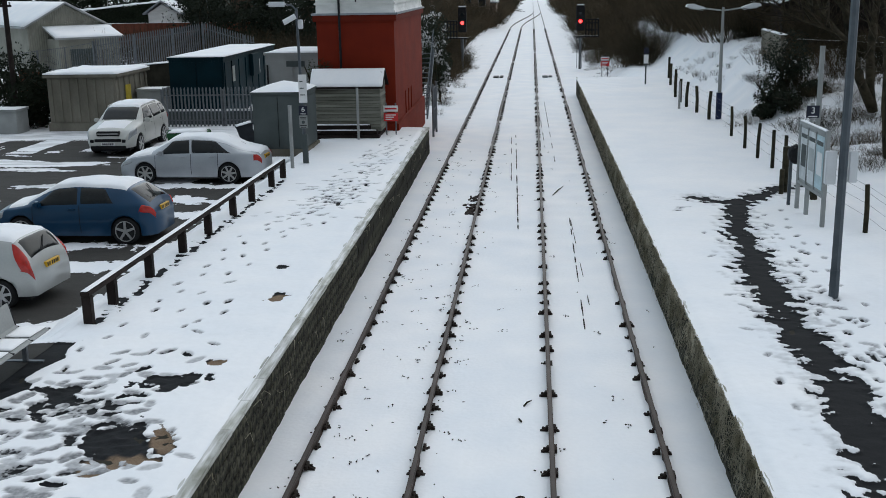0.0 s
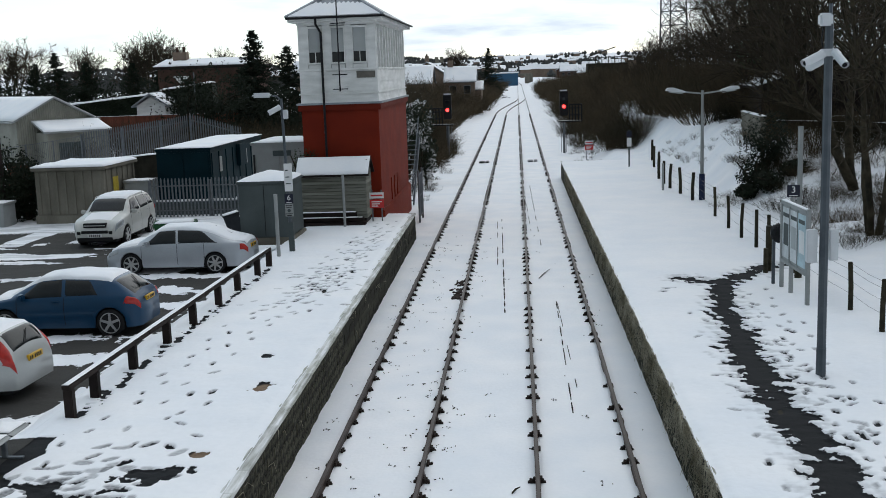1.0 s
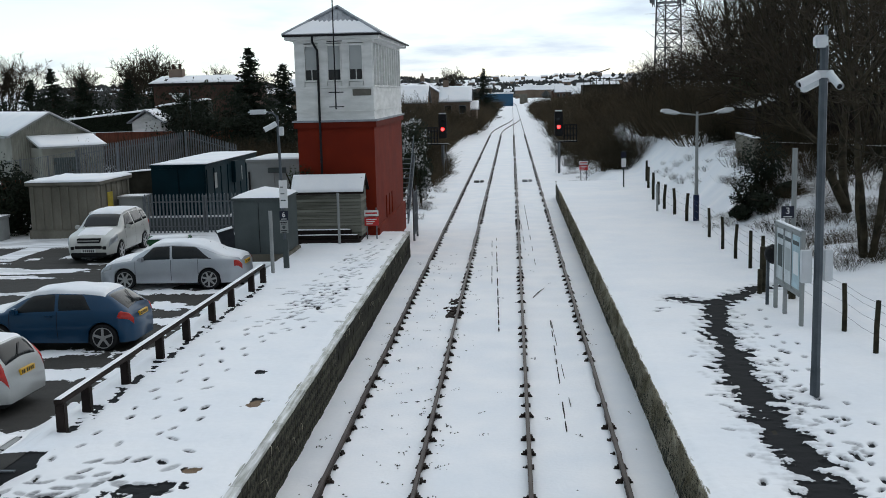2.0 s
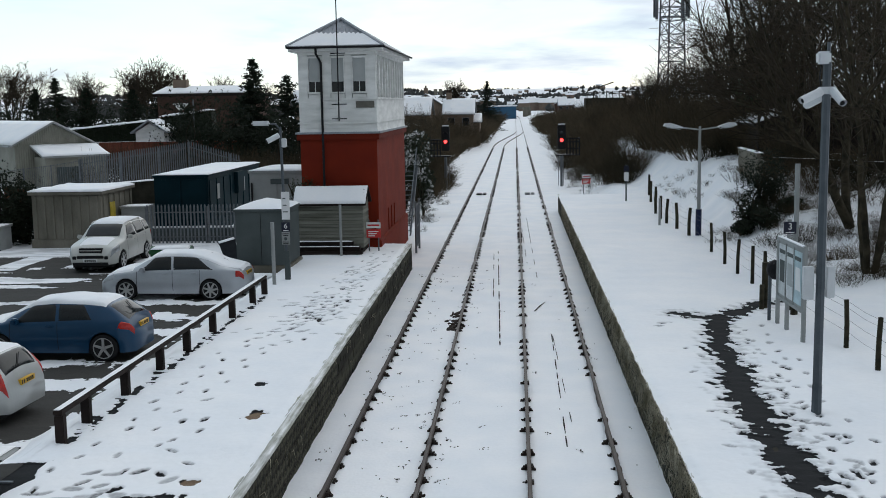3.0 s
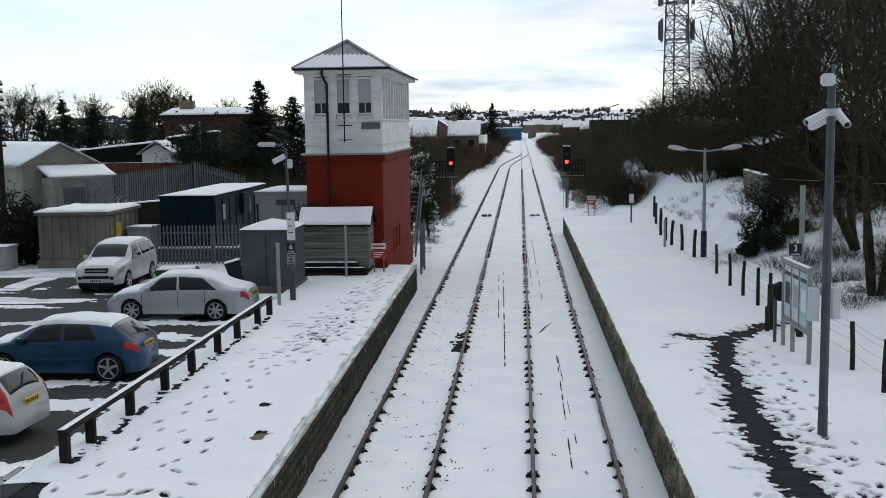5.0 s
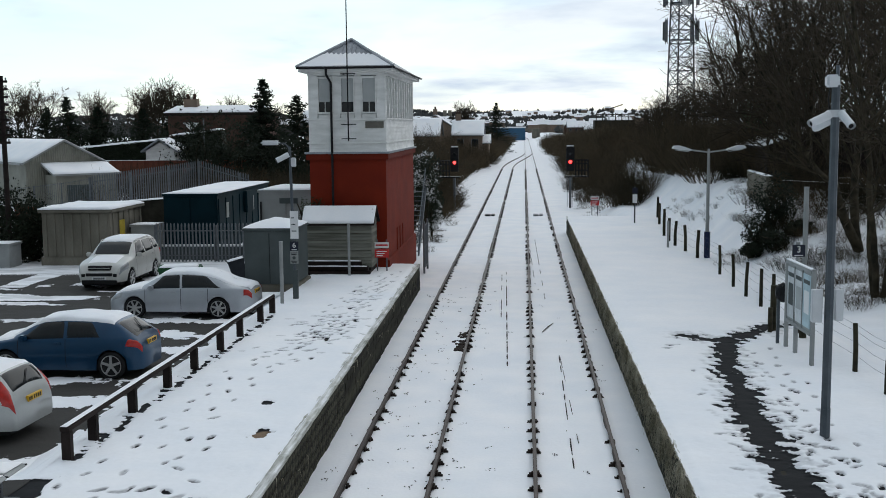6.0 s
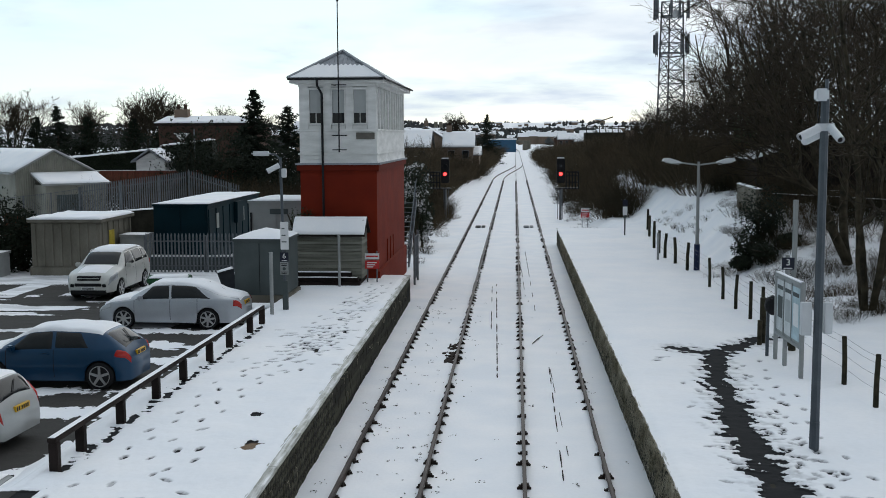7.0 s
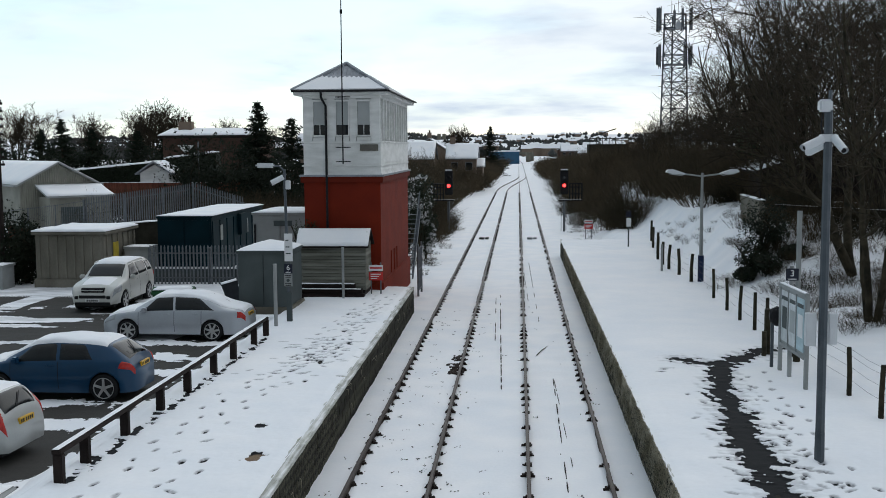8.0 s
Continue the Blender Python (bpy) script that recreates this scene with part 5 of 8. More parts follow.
SMALL = dict(length=3.92, half=0.84, sill=0.27, radius=0.30, axles=(0.68, 3.16), spokes=7, nose=0.06, plate_z=0.78,
             plan=[(0, 0.80), (0.08, 0.91), (0.35, 0.97), (1.0, 1), (3.0, 1), (3.5, 0.93), (3.8, 0.78), (3.92, 0.58)],
             belt=[(0, 0.62), (0.05, 0.88), (0.3, 0.98), (1.1, 0.97), (2.8, 0.92), (3.4, 0.84), (3.77, 0.68), (3.92, 0.52)],
             top=[(0, 0.66), (0.04, 0.92), (0.10, 1.02), (0.30, 1.30), (0.42, 1.36), (1.0, 1.41), (1.8, 1.41), (2.2, 1.37), (2.5, 1.28), (2.95, 1.04), (3.4, 0.96), (3.7, 0.82), (3.85, 0.66), (3.92, 0.56)],
             crown=[(0, 0.78), (0.15, 0.80), (0.45, 0.72), (1.4, 0.68), (2.3, 0.68), (2.9, 0.74), (3.92, 0.75)],
             side_windows=[((0.62, 0.80), (1.50, 1.54), 2.14, 2.84), ((1.58, 1.62), (2.76, 2.3), 2.12, 2.86)],
             rear_glass=((0.11, 0.115), (0.36, 0.35)), front_glass=((2.28, 2.26), (2.88, 2.95)),
             tail=[((0.0, 0.12), (0.24, 0.44), 1.5, 2.85)], head=[((3.5, 3.45), (3.82, 3.72), 1.5, 2.05)], seams=(1.56, 2.72), handles=(1.75,), mirror=2.58, dark_lip=False,
             snow=[(0.40, 2.3, 2.95, 0.05), (2.85, 3.4, 2.5, 0.04)])
SUV = dict(length=4.58, half=0.925, sill=0.30, radius=0.355, axles=(0.93, 3.64), spokes=6, nose=0.06, plate_z=0.95,
           plan=[(0, 0.80), (0.10, 0.91), (0.4, 0.98), (1.0, 1), (3.7, 1), (4.2, 0.95), (4.46, 0.85), (4.58, 0.70)],
           belt=[(0, 0.80), (0.06, 1.05), (0.4, 1.13), (1.1, 1.12), (3.3, 1.05), (4.0, 0.98), (4.4, 0.88), (4.52, 0.72), (4.58, 0.56)],
           top=[(0, 0.85), (0.04, 1.10), (0.14, 1.22), (0.38, 1.58), (0.5, 1.63), (1.2, 1.69), (2.2, 1.69), (2.6, 1.64), (2.9, 1.50), (3.35, 1.17), (3.9, 1.09), (4.3, 0.98), (4.5, 0.80), (4.58, 0.62)],
           crown=[(0, 0.78), (0.15, 0.80), (0.5, 0.72), (1.4, 0.70), (2.6, 0.70), (3.3, 0.76), (4.58, 0.78)],
           side_windows=[((0.45, 0.62), (0.98, 1.0), 2.14, 2.82), ((1.05, 1.07), (1.98, 2.0), 2.12, 2.84), ((2.06, 2.08), (3.15, 2.66), 2.12, 2.86)],
           rear_glass=((0.16, 0.165), (0.38, 0.37)), front_glass=((2.68, 2.66), (3.28, 3.32)),
           tail=[(0.02, 0.25, 1.55, 2.1)], head=[((3.95, 3.9), (4.52, 4.42), 1.4, 1.98)], seams=(1.02, 2.02, 3.12), handles=(1.2, 2.25), mirror=2.95, rails=True, dark_lip=True,
           grille=[("grille", -0.42, 0.42, 0.74, 0.90), ("lower_grille", -0.5, 0.5, 0.53, 0.64), ("bumper", -0.66, 0.66, 0.26, 0.39), ("fog_lamp_recess", -0.66, -0.52, 0.50, 0.62), ("fog_lamp_recess", 0.52, 0.66, 0.50, 0.62)],
           snow=[(0.5, 2.7, 3.1, 0.05), (3.35, 4.2, 3.3, 0.02)])


def park(near_rear, heading, spec):
    """The pose of a car from its near-side rear wheel's place on the ground and its heading in degrees."""
    a = radians(heading)
    fwd, left = Vector((math.cos(a), math.sin(a))), Vector((-math.sin(a), math.cos(a)))
    p = Vector(near_rear) - fwd * spec["axles"][0] - left * (spec["half"] - 0.02)
    return pose(p.x, p.y, ZC, 0, 0, heading)


car("saloon_car", "silver four door saloon with snow on its roof", SALOON, M_SILVER, park((-9.43, 32.05), 179, SALOON))
car("hatchback_car", "dark blue three door hatchback with snow on its roof", HATCH, M_BLUE, park((-9.72, 24.1), 179, HATCH))
car("small_hatchback_car", "pale silver small hatchback with a snowy roof", SMALL, M_PALESILVER, park((-10.17, 18.8), 177, SMALL))
car("suv_car", "off-white suv facing the tracks, dusted with snow", SUV, M_CARWHITE, pose(-15.55, 42.2, ZC, 0, 0, -89))


# ---------------------------------------------------------------- bins, bench, posts and signs on the car park side
def grit_bin():
    t = thing("grit_bin", "green plastic grit bin with snow on its lid", "bin", pose(-12.75, 38.6, ZC, 0, 0, 8))
    g = Mat("green_plastic", (0.02, 0.09, 0.035, 1), rough=0.5)
    part("tub", extrude([(-0.62, 0.0), (0.62, 0.0), (0.72, 0.62), (-0.72, 0.62)], "y", -0.4, 0.4), g, t)
    part("lid", extrude([(-0.4, 0.62), (0.45, 0.62), (0.42, 0.72), (0.1, 0.84), (-0.3, 0.76)], "x", -0.76, 0.76), g, t)
    snow_cap([(-0.7, -0.35, 0.76), (0.7, -0.35, 0.76), (0.7, 0.3, 0.82), (-0.7, 0.3, 0.82)], 0.07, "snow", t, seed=3)


grit_bin()


def wheelie_bin():
    t = thing("wheeled_bin", "dark plastic wheeled bin tipped against the cabinet", "bin", pose(-10.8, 40.0, ZC - 0.12, 0, -14, 20))
    d = Mat("dark_grey_plastic", (0.03, 0.034, 0.04, 1), rough=0.5)
    part("tub", extrude([(-0.24, 0.06), (0.24, 0.06), (0.3, 0.95), (-0.3, 0.95)], "y", -0.28, 0.28), d, t)
    part("lid", box(-0.33, 0.33, -0.31, 0.31, 0.95, 1.02, 0.02), d, t)
    for y in (-0.25, 0.25):
        part("wheel", tube([(0.26, y - 0.03, 0.1), (0.26, y + 0.03, 0.1)], 0.1, 14), M_RUBBER, t)
    snow_cap([(-0.3, -0.28, 1.02), (0.3, -0.28, 1.02), (0.3, 0.28, 1.02), (-0.3, 0.28, 1.02)], 0.05, "snow", t, seed=5)


wheelie_bin()


def bench():
    """Perforated steel seats on a beam, backs towards the car park."""
    t = thing("metal_bench", "grey perforated steel platform bench with snow on its seats", "bench", pose(-7.46, 13.05, ZP))
    part("beam", box(-0.04, 0.04, -1.35, 1.55, 0.34, 0.41, 0.006), M_GALV, t)
    for y in (-1.0, 1.2):
        lg = part("leg", box(-0.035, 0.035, y - 0.035, y + 0.035, 0.02, 0.34, 0.006), M_GALV, t)
        part("foot", box(-0.28, 0.28, y - 0.04, y + 0.04, 0.0, 0.03, 0.006), M_GALV, lg)
    for k in range(5):
        y = -1.32 + k * 0.57
        prof = [(-0.34, 0.80), (-0.26, 0.46), (-0.20, 0.42), (0.20, 0.43), (0.26, 0.40)]
        bm = bmesh.new()
        up = [(p[0], p[1] + 0.014) for p in prof]
        extrude(prof + up[::-1], "y", y, y + 0.54, bm)
        s = part("seat", bm, M_BOXGREY, t)
        snow_cap([(-0.17, y + 0.03, 0.45), (0.21, y + 0.03, 0.45), (0.21, y + 0.51, 0.45), (-0.17, y + 0.51, 0.45)], 0.035, "snow", s, seed=k, res=0.06)
    for k in range(6):
        y = -1.335 + k * 0.57
        part("divider", tube([(-0.35, y, 0.82), (-0.26, y, 0.45), (0.0, y, 0.4), (0.27, y, 0.42)], 0.014, 6), M_BLACK, t)


bench()


def text_mesh(s, size):
    c = bpy.data.curves.new("txt", "FONT")
    c.body, c.size, c.align_x, c.align_y, c.extrude = s, size, "CENTER", "CENTER", 0.002
    o = bpy.data.objects.new("txt", c)
    scene.collection.objects.link(o)
    me = bpy.data.meshes.new_from_object(o.evaluated_get(bpy.context.evaluated_depsgraph_get()))
    bpy.data.objects.remove(o)
    return me


def lettering(s, size, parent, m, mat):
    me = text_mesh(s, size)
    me.materials.clear()
    me.materials.append(mat.m)
    ob = new("numeral", me)
    ob.parent, ob.matrix_basis = parent, m
    return ob


def post(name, label, x, y, z0, z1, r, mat, n=10, top=True):
    t = thing(name, label, "post", pose(x, y, z0))
    part("shaft", tube([(0, 0, -0.1), (0, 0, z1 - z0)], r, n), mat, t)
    if top:
        part("cap", tube([(0, 0, z1 - z0), (0, 0, z1 - z0 + 0.02)], r * 1.12, n), mat, t)
    return t


post("marker_post", "slim pale grey steel post in the snow", -7.15, 30.9, ZP, 2.72, 0.055, M_BOXGREY)
post("marker_post", "slim pale grey steel post by the shed", -6.12, 36.9, ZP, 2.66, 0.045, M_BOXGREY)


def numbered_sign():
    t = thing("platform_sign", "dark number sign with a pale notice on the lamp post", "sign", pose(-6.95, 31.8, ZP))
    b = part("number_board", box(-0.11, 0.15, -0.09, -0.07, 1.52, 1.80, 0.004), M_SIGNNAVY, t, "dark square board")
    lettering("6", 0.22, b, pose(0.02, -0.094, 1.68, 90, 0, 0), M_SIGNWHITE)
    part("text_bar", box(-0.06, 0.10, -0.094, -0.089, 1.54, 1.56), M_SIGNWHITE, b)
    n = part("notice", box(-0.11, 0.14, -0.09, -0.07, 1.12, 1.50, 0.004), M_BOXGREY, t, "small pale notice")
    for k, (z, w) in enumerate(((1.45, 0.2), (1.40, 0.16), (1.20, 0.2), (1.15, 0.16))):
        part("text_bar", box(0.01 - w / 2, 0.01 + w / 2, -0.095, -0.089, z - 0.011, z + 0.011), M_BLACK, n)
    part("pictogram", tube([(0.01, -0.089, 1.30), (0.01, -0.096, 1.30)], 0.05, 14), M_CABGREY, n)


numbered_sign()


def warning_signs(x, y, z, s, label):
    t = thing("warning_sign", label, "sign", pose(x, y, z))
    for px in (-0.2 * s, 0.2 * s):
        part("shaft", tube([(px, 0.02, -0.1), (px, 0.02, 1.35 * s)], 0.025, 8), M_GALV, t)
    a = part("white_panel", box(-0.3 * s, 0.3 * s, -0.03, -0.01, 1.0 * s, 1.25 * s, 0.004), M_SIGNWHITE, t, "white notice panel")
    b = part("red_panel", box(-0.3 * s, 0.3 * s, -0.03, -0.01, 0.60 * s, 0.95 * s, 0.004), M_SIGNRED, t, "red warning panel")
    part("text_bar", box(-0.25 * s, 0.25 * s, -0.034, -0.028, 1.09 * s, 1.16 * s), M_SIGNRED, a)
    for k in range(3):
        part("text_bar", box(-0.22 * s, (0.05 + 0.08 * k) * s, -0.034, -0.028, (0.66 + 0.09 * k) * s, (0.70 + 0.09 * k) * s), M_SIGNWHITE, b)


warning_signs(-5.12, 38.1, ZP, 0.86, "white and red trespass warning sign beside the shed")
warning_signs(4.75, 72.5, 0.05, 0.95, "white and red trespass warning sign at the ramp")


def tall_lamp_left():
    t = thing("street_lamp", "grey lamp post with lantern and white camera", "street lamp", pose(-6.95, 31.8, ZP))
    part("base", box(-0.06, 0.10, -0.06, 0.06, -0.1, 0.93, 0.012), M_CABGREY, t, "square grey base box")
    part("shaft", tube([(0.0, 0, 0.9), (-0.06, 0, 4.65)], [0.05, 0.038], 10), M_POLE, t)
    part("arm", tube([(-0.06, 0, 4.6), (-0.2, 0, 4.74), (-0.42, 0, 4.76)], 0.025, 8), M_POLE, t)
    part("lantern", box(-0.92, -0.36, -0.11, 0.11, 4.70, 4.84, 0.05), M_CAMWHITE, t, "pale lantern")
    c = part("camera_housing", tube([(-0.08, -0.08, 4.42), (-0.42, -0.2, 4.24)], 0.08, 10), M_CAMWHITE, t, "white camera housing")
    part("lens", tube([(-0.42, -0.2, 4.24), (-0.44, -0.207, 4.23)], 0.06, 10), M_BLACK, c)
    part("junction_box", box(-0.02, 0.12, -0.08, 0.06, 4.05, 4.32, 0.02), M_CAMWHITE, t)
    n = part("notice", box(-0.09, 0.16, -0.075, -0.06, 1.88, 2.72, 0.004), M_SIGNWHITE, t, "pale notice sheet")
    for k in range(3):
        part("text_bar", box(-0.05, 0.10 - 0.03 * k, -0.08, -0.074, 2.1 + 0.2 * k, 2.13 + 0.2 * k), M_CABGREY, n)


tall_lamp_left()


def palisade(name, label, x0, y0, x1, y1, z0, h, gap=0.16, sag=0.0, z_end=None):
    t = thing(name, label, "fence", pose(x0, y0, z0, 0, 0, math.degrees(math.atan2(y1 - y0, x1 - x0))))
    L = math.hypot(x1 - x0, y1 - y0)
    zz = lambda s: (0 if z_end is None else (z_end - z0) * s / L)
    pale = extrude([(-0.035, 0.0), (0.035, 0.0), (0.035, h - 0.08), (0.012, h), (-0.012, h), (-0.035, h - 0.08)], "y", -0.012, 0.012)
    me = finish(pale, "pale", M_GALV)
    n = int(L / gap)
    for k in range(n):
        s = (k + 0.5) * L / n
        p = new("pale", me)
        p.parent, p.matrix_basis = t, pose(s, 0, zz(s))
    for z in (0.3, h - 0.35):
        bm = bmesh.new()
        tube([(0, 0.04, z), (L, 0.04, z + zz(L))], 0.03, 4, bm)
        r = part("rail", bm, M_GALV, t)
    for k in range(int(L / 2.7) + 1):
        s = min(k * 2.7, L)
        part("post", box(s - 0.05, s + 0.05, 0.05, 0.15, zz(s) - 0.1, zz(s) + h - 0.1), M_GALV, t)
    return t


palisade("palisade_fence", "grey steel palisade fence behind the parked cars", -16.2, 45.75, -11.2, 45.75, ZC, 1.74)
palisade("palisade_fence", "grey steel palisade fence climbing the slope", -18.9, 61.0, -15.6, 60.0, 1.9, 2.35, z_end=1.05)
palisade("palisade_fence", "grey steel palisade fence in front of the board fence", -22.6, 54.5, -18.95, 60.9, 1.45, 2.2, z_end=1.95)
part("snow_bar", box(0, 4.8, 0.3, 0.5, 0.62, 0.7, 0.02), M_SNOW, thing("low_wall", "low wall with a line of snow behind the fence", "wall", pose(-16.2, 46.1, ZC)))
wl_ = bpy.data.objects["low_wall"]
part("course", box(0, 4.8, 0.3, 0.5, -0.1, 0.62, 0.02), M_CABGREY, wl_)
t = roofed_box("pale_cabinet", "pale grey cabinet beside the concrete hut", -17.5, -16.4, 46.3, 47.4, 0.0, 1.72, M_BOXGREY, 0.03)


def mesh_fence(x0, y0, x1, y1, z0, z1, h, seed):
    t = thing("mesh_fence", "grey weld mesh fence on the slope", "fence", pose(x0, y0, z0, 0, 0, math.degrees(math.atan2(y1 - y0, x1 - x0))))
    L = math.hypot(x1 - x0, y1 - y0)
    for k in range(int(L / 2.4) + 1):
        s = min(k * 2.4, L)
        z = (z1 - z0) * s / L
        part("post", tube([(s, 0, z - 0.2), (s, 0, z + h)], 0.04, 6), M_GALV, t)
    for f in (0.05, 0.5, 0.98):
        part("wire", tube([(0, 0, h * f), (L, 0, h * f + z1 - z0)], 0.016, 4), M_GALV, t)
    bm = bmesh.new()
    n = int(L / 0.11)
    for k in range(n):
        s = L * k / n
        z = (z1 - z0) * s / L
        tube([(s, 0, z), (s, 0, z + h)], 0.011, 3, bm, False)
    tagged(part("mesh_infill", bm, M_GALV, t), kind="stuff")


mesh_fence(-24.0, 54.0, -22.7, 54.4, 1.2, 1.4, 2.1, 1)
mesh_fence(-26.0, 50.5, -24.0, 54.0, 1.0, 1.2, 2.1, 2)


# ---------------------------------------------------------------- right platform: posts, poles, boards
def wire_fence():
    t = thing("wire_fence", "weathered timber posts strung with wire", "fence", pose(0, 0, 0))
    spots = [(7.12, 19.2), (6.96, 20.7), (6.93, 22.6), (6.82, 26.7), (6.78, 29.4), (6.73, 30.7), (6.68, 32.5), (6.68, 34.5), (6.74, 37.2), (6.72, 41.9), (6.58, 44.1), (6.44, 46.1), (6.42, 47.9), (6.5, 50.2), (6.8, 52.6), (7.0, 56.0), (7.4, 60.0)]
    rng = random.Random(8)
    for x, y in spots:
        h = rng.uniform(1.05, 1.2)
        r = 0.055 if y < 40 else 0.07
        bm = tube([(0, 0, -0.1), (0.0, 0, h * 0.5), (rng.uniform(-0.05, 0.05), 0, h)], [r, r * 0.95, r * 0.9], 7)
        part("post", bm, M_POST, t, at=pose(x, y, ZP))
    for z in (0.35, 0.62, 0.86, 1.0):
        for (xa, ya), (xb, yb) in zip(spots, spots[1:]):
            part("wire", tube([(xa + 0.05, ya, ZP + z), ((xa + xb) / 2 + 0.05, (ya + yb) / 2, ZP + z - 0.03), (xb + 0.05, yb, ZP + z)], 0.004, 3, caps=False), M_GALV, t)
    return t


wire_fence()
post("gate_post", "thick dark timber gate post", 6.30, 27.2, ZP, 2.02, 0.10, M_POST, 8, False)
post("gate_post", "leaning dark timber brace post", 6.14, 26.9, ZP, 1.5, 0.06, M_POST, 8, False)
post("gate_post", "short dark timber post behind the notice board", 6.76, 26.2, ZP, 1.9, 0.09, M_POST, 8, False)


def camera_pole():
    t = thing("camera_pole", "tall grey octagonal pole carrying white cameras", "pole", pose(5.02, 17.85, ZP))
    part("shaft", tube([(0, 0, -0.05), (0.0, 0, 5.9)], [0.078, 0.068], 8), M_POLE, t)
    part("collar", tube([(0, 0, 0.0), (0, 0, 0.5)], [0.086, 0.082], 8), M_POLE, t)
    part("top_spike", tube([(0.02, 0, 5.9), (0.02, 0, 6.15)], 0.03, 6), M_POLE, t)
    b = part("sensor_box", box(-0.17, 0.03, -0.13, 0.07, 5.80, 6.0, 0.03), M_CAMWHITE, t, "white square sensor box")
    part("bracket", box(-0.13, 0.14, -0.09, 0.09, 5.32, 5.44, 0.015), M_CAMWHITE, t)
    for a, e in (((-0.08, -0.05, 5.36), (-0.42, -0.22, 5.22)), ((0.06, -0.08, 5.38), (0.12, -0.45, 5.18)), ((-0.02, 0.05, 5.28), (-0.2, 0.35, 5.14))):
        d = Vector(e) - Vector(a)
        c = part("camera_housing", tube([a, Vector(a) + d * 0.05, Vector(a) + d * 0.97, e], [0.03, 0.056, 0.056, 0.052], 12), M_CAMWHITE, t, "white camera housing")
        part("hood", tube([Vector(a) + d * 0.1 + Vector((0, 0, 0.025)), Vector(e) + d * 0.12 + Vector((0, 0, 0.02))], 0.060, 12, caps=False), M_CAMWHITE, c)
        part("lens", tube([Vector(e), Vector(e) + d * 0.02], 0.042, 12), M_BLACK, c)
    part("equipment_case", box(0.1, 0.24, 0.0, 0.12, 1.98, 2.5, 0.01), M_CAMWHITE, t, "pale grey case")
    part("equipment_case", box(-0.27, -0.1, 0.0, 0.12, 1.95, 2.5, 0.01), M_CAMWHITE, t, "pale grey case")
    part("cable", tube([(-0.09, -0.02, 5.85), (-0.13, -0.05, 5.6), (-0.10, -0.05, 5.42)], 0.012, 5), M_BLACK, t)


camera_pole()


def notice_board():
    """Two posts and a glazed frame with posters, turned to the platform."""
    t = thing("notice_board", "grey framed station notice board with posters", "notice board", pose(6.18, 23.15, ZP, 0, 0, 92))
    W = 2.0
    for x in (0.0, W * 0.62, W):
        part("post", box(x - 0.05, x + 0.05, -0.04, 0.04, -0.1, 2.12 if x != W * 0.62 else 1.0, 0.006), M_BOXGREY, t)
    part("back_panel", box(0.05, W - 0.05, -0.03, 0.03, 0.70, 2.05), M_BOXGREY, t)
    for c, d in ((0.66, 0.73), (2.02, 2.09)):
        part("frame_rail", box(0.05, W - 0.05, -0.05, 0.05, c, d), M_BOXGREY, t)
    for k in range(3):
        a = 0.1 + k * (W - 0.2) / 3
        b = a + (W - 0.2) / 3 - 0.06
        col = ((0.50, 0.64, 0.69, 1), (0.70, 0.73, 0.74, 1), (0.62, 0.65, 0.66, 1))[k]
        p = part("poster", box(a, b, 0.032, 0.04, 0.8, 1.96), Mat("poster_paper_%s" % "abc"[k], col, rough=0.5, scale=3, fine=20), t, "pale printed poster")
        part("picture_block", box(a + 0.08, b - 0.1, 0.04, 0.044, 1.1, 1.6), (M_SIGNWHITE, M_BLIND, M_CABGREY)[k], p)
        part("heading_bar", box(a + 0.05, b - 0.05, 0.04, 0.044, 1.75, 1.84), M_CABGREY, p)
        part("mullion", box(b + 0.01, b + 0.05, 0.03, 0.055, 0.73, 2.02), M_BOXGREY, t)
    part("snow", box(0.0, W, -0.05, 0.05, 2.092, 2.115, 0.01), M_SNOW, t)


notice_board()


def sign_three():
    t = thing("platform_sign", "pale post with a dark number sign", "sign", pose(6.52, 25.9, ZP))
    part("shaft", tube([(0, 0, -0.1), (0, 0, 2.4)], 0.05, 8), M_BOXGREY, t)
    b = part("number_board", box(-0.15, 0.15, -0.07, -0.05, 2.06, 2.35, 0.004), M_SIGNNAVY, t, "dark square board")
    lettering("3", 0.22, b, pose(0, -0.074, 2.23, 90, 0, 0), M_SIGNWHITE)
    part("text_bar", box(-0.1, 0.1, -0.074, -0.069, 2.085, 2.105), M_SIGNWHITE, b)
    post("marker_post", "tall pale grey post leaning by the hedge", 8.2, 31.8, 0.95, 4.2, 0.075, M_BOXGREY)


sign_three()


def litter_bin():
    t = thing("litter_bin", "black litter sack holder on a slim post", "bin", pose(6.0, 25.5, ZP))
    part("shaft", box(-0.035, 0.035, -0.035, 0.035, -0.05, 1.35, 0.005), M_POLE, t)
    part("hoop", tube([(0.02, -0.16, 1.42), (0.16, 0.0, 1.42), (0.02, 0.16, 1.42)], 0.015, 6), M_BLACK, t)
    bm = bmesh.new()
    bmesh.ops.create_icosphere(bm, subdivisions=2, radius=0.2, matrix=pose(0.1, 0, 1.25) @ Matrix.Diagonal((0.85, 0.85, 1.25, 1)))
    for v in bm.verts:
        v.co += v.normal * 0.05 * noise.noise(v.co * 7)
    part("sack", bm, M_BLACK, t, "black sack", smooth=False)


litter_bin()


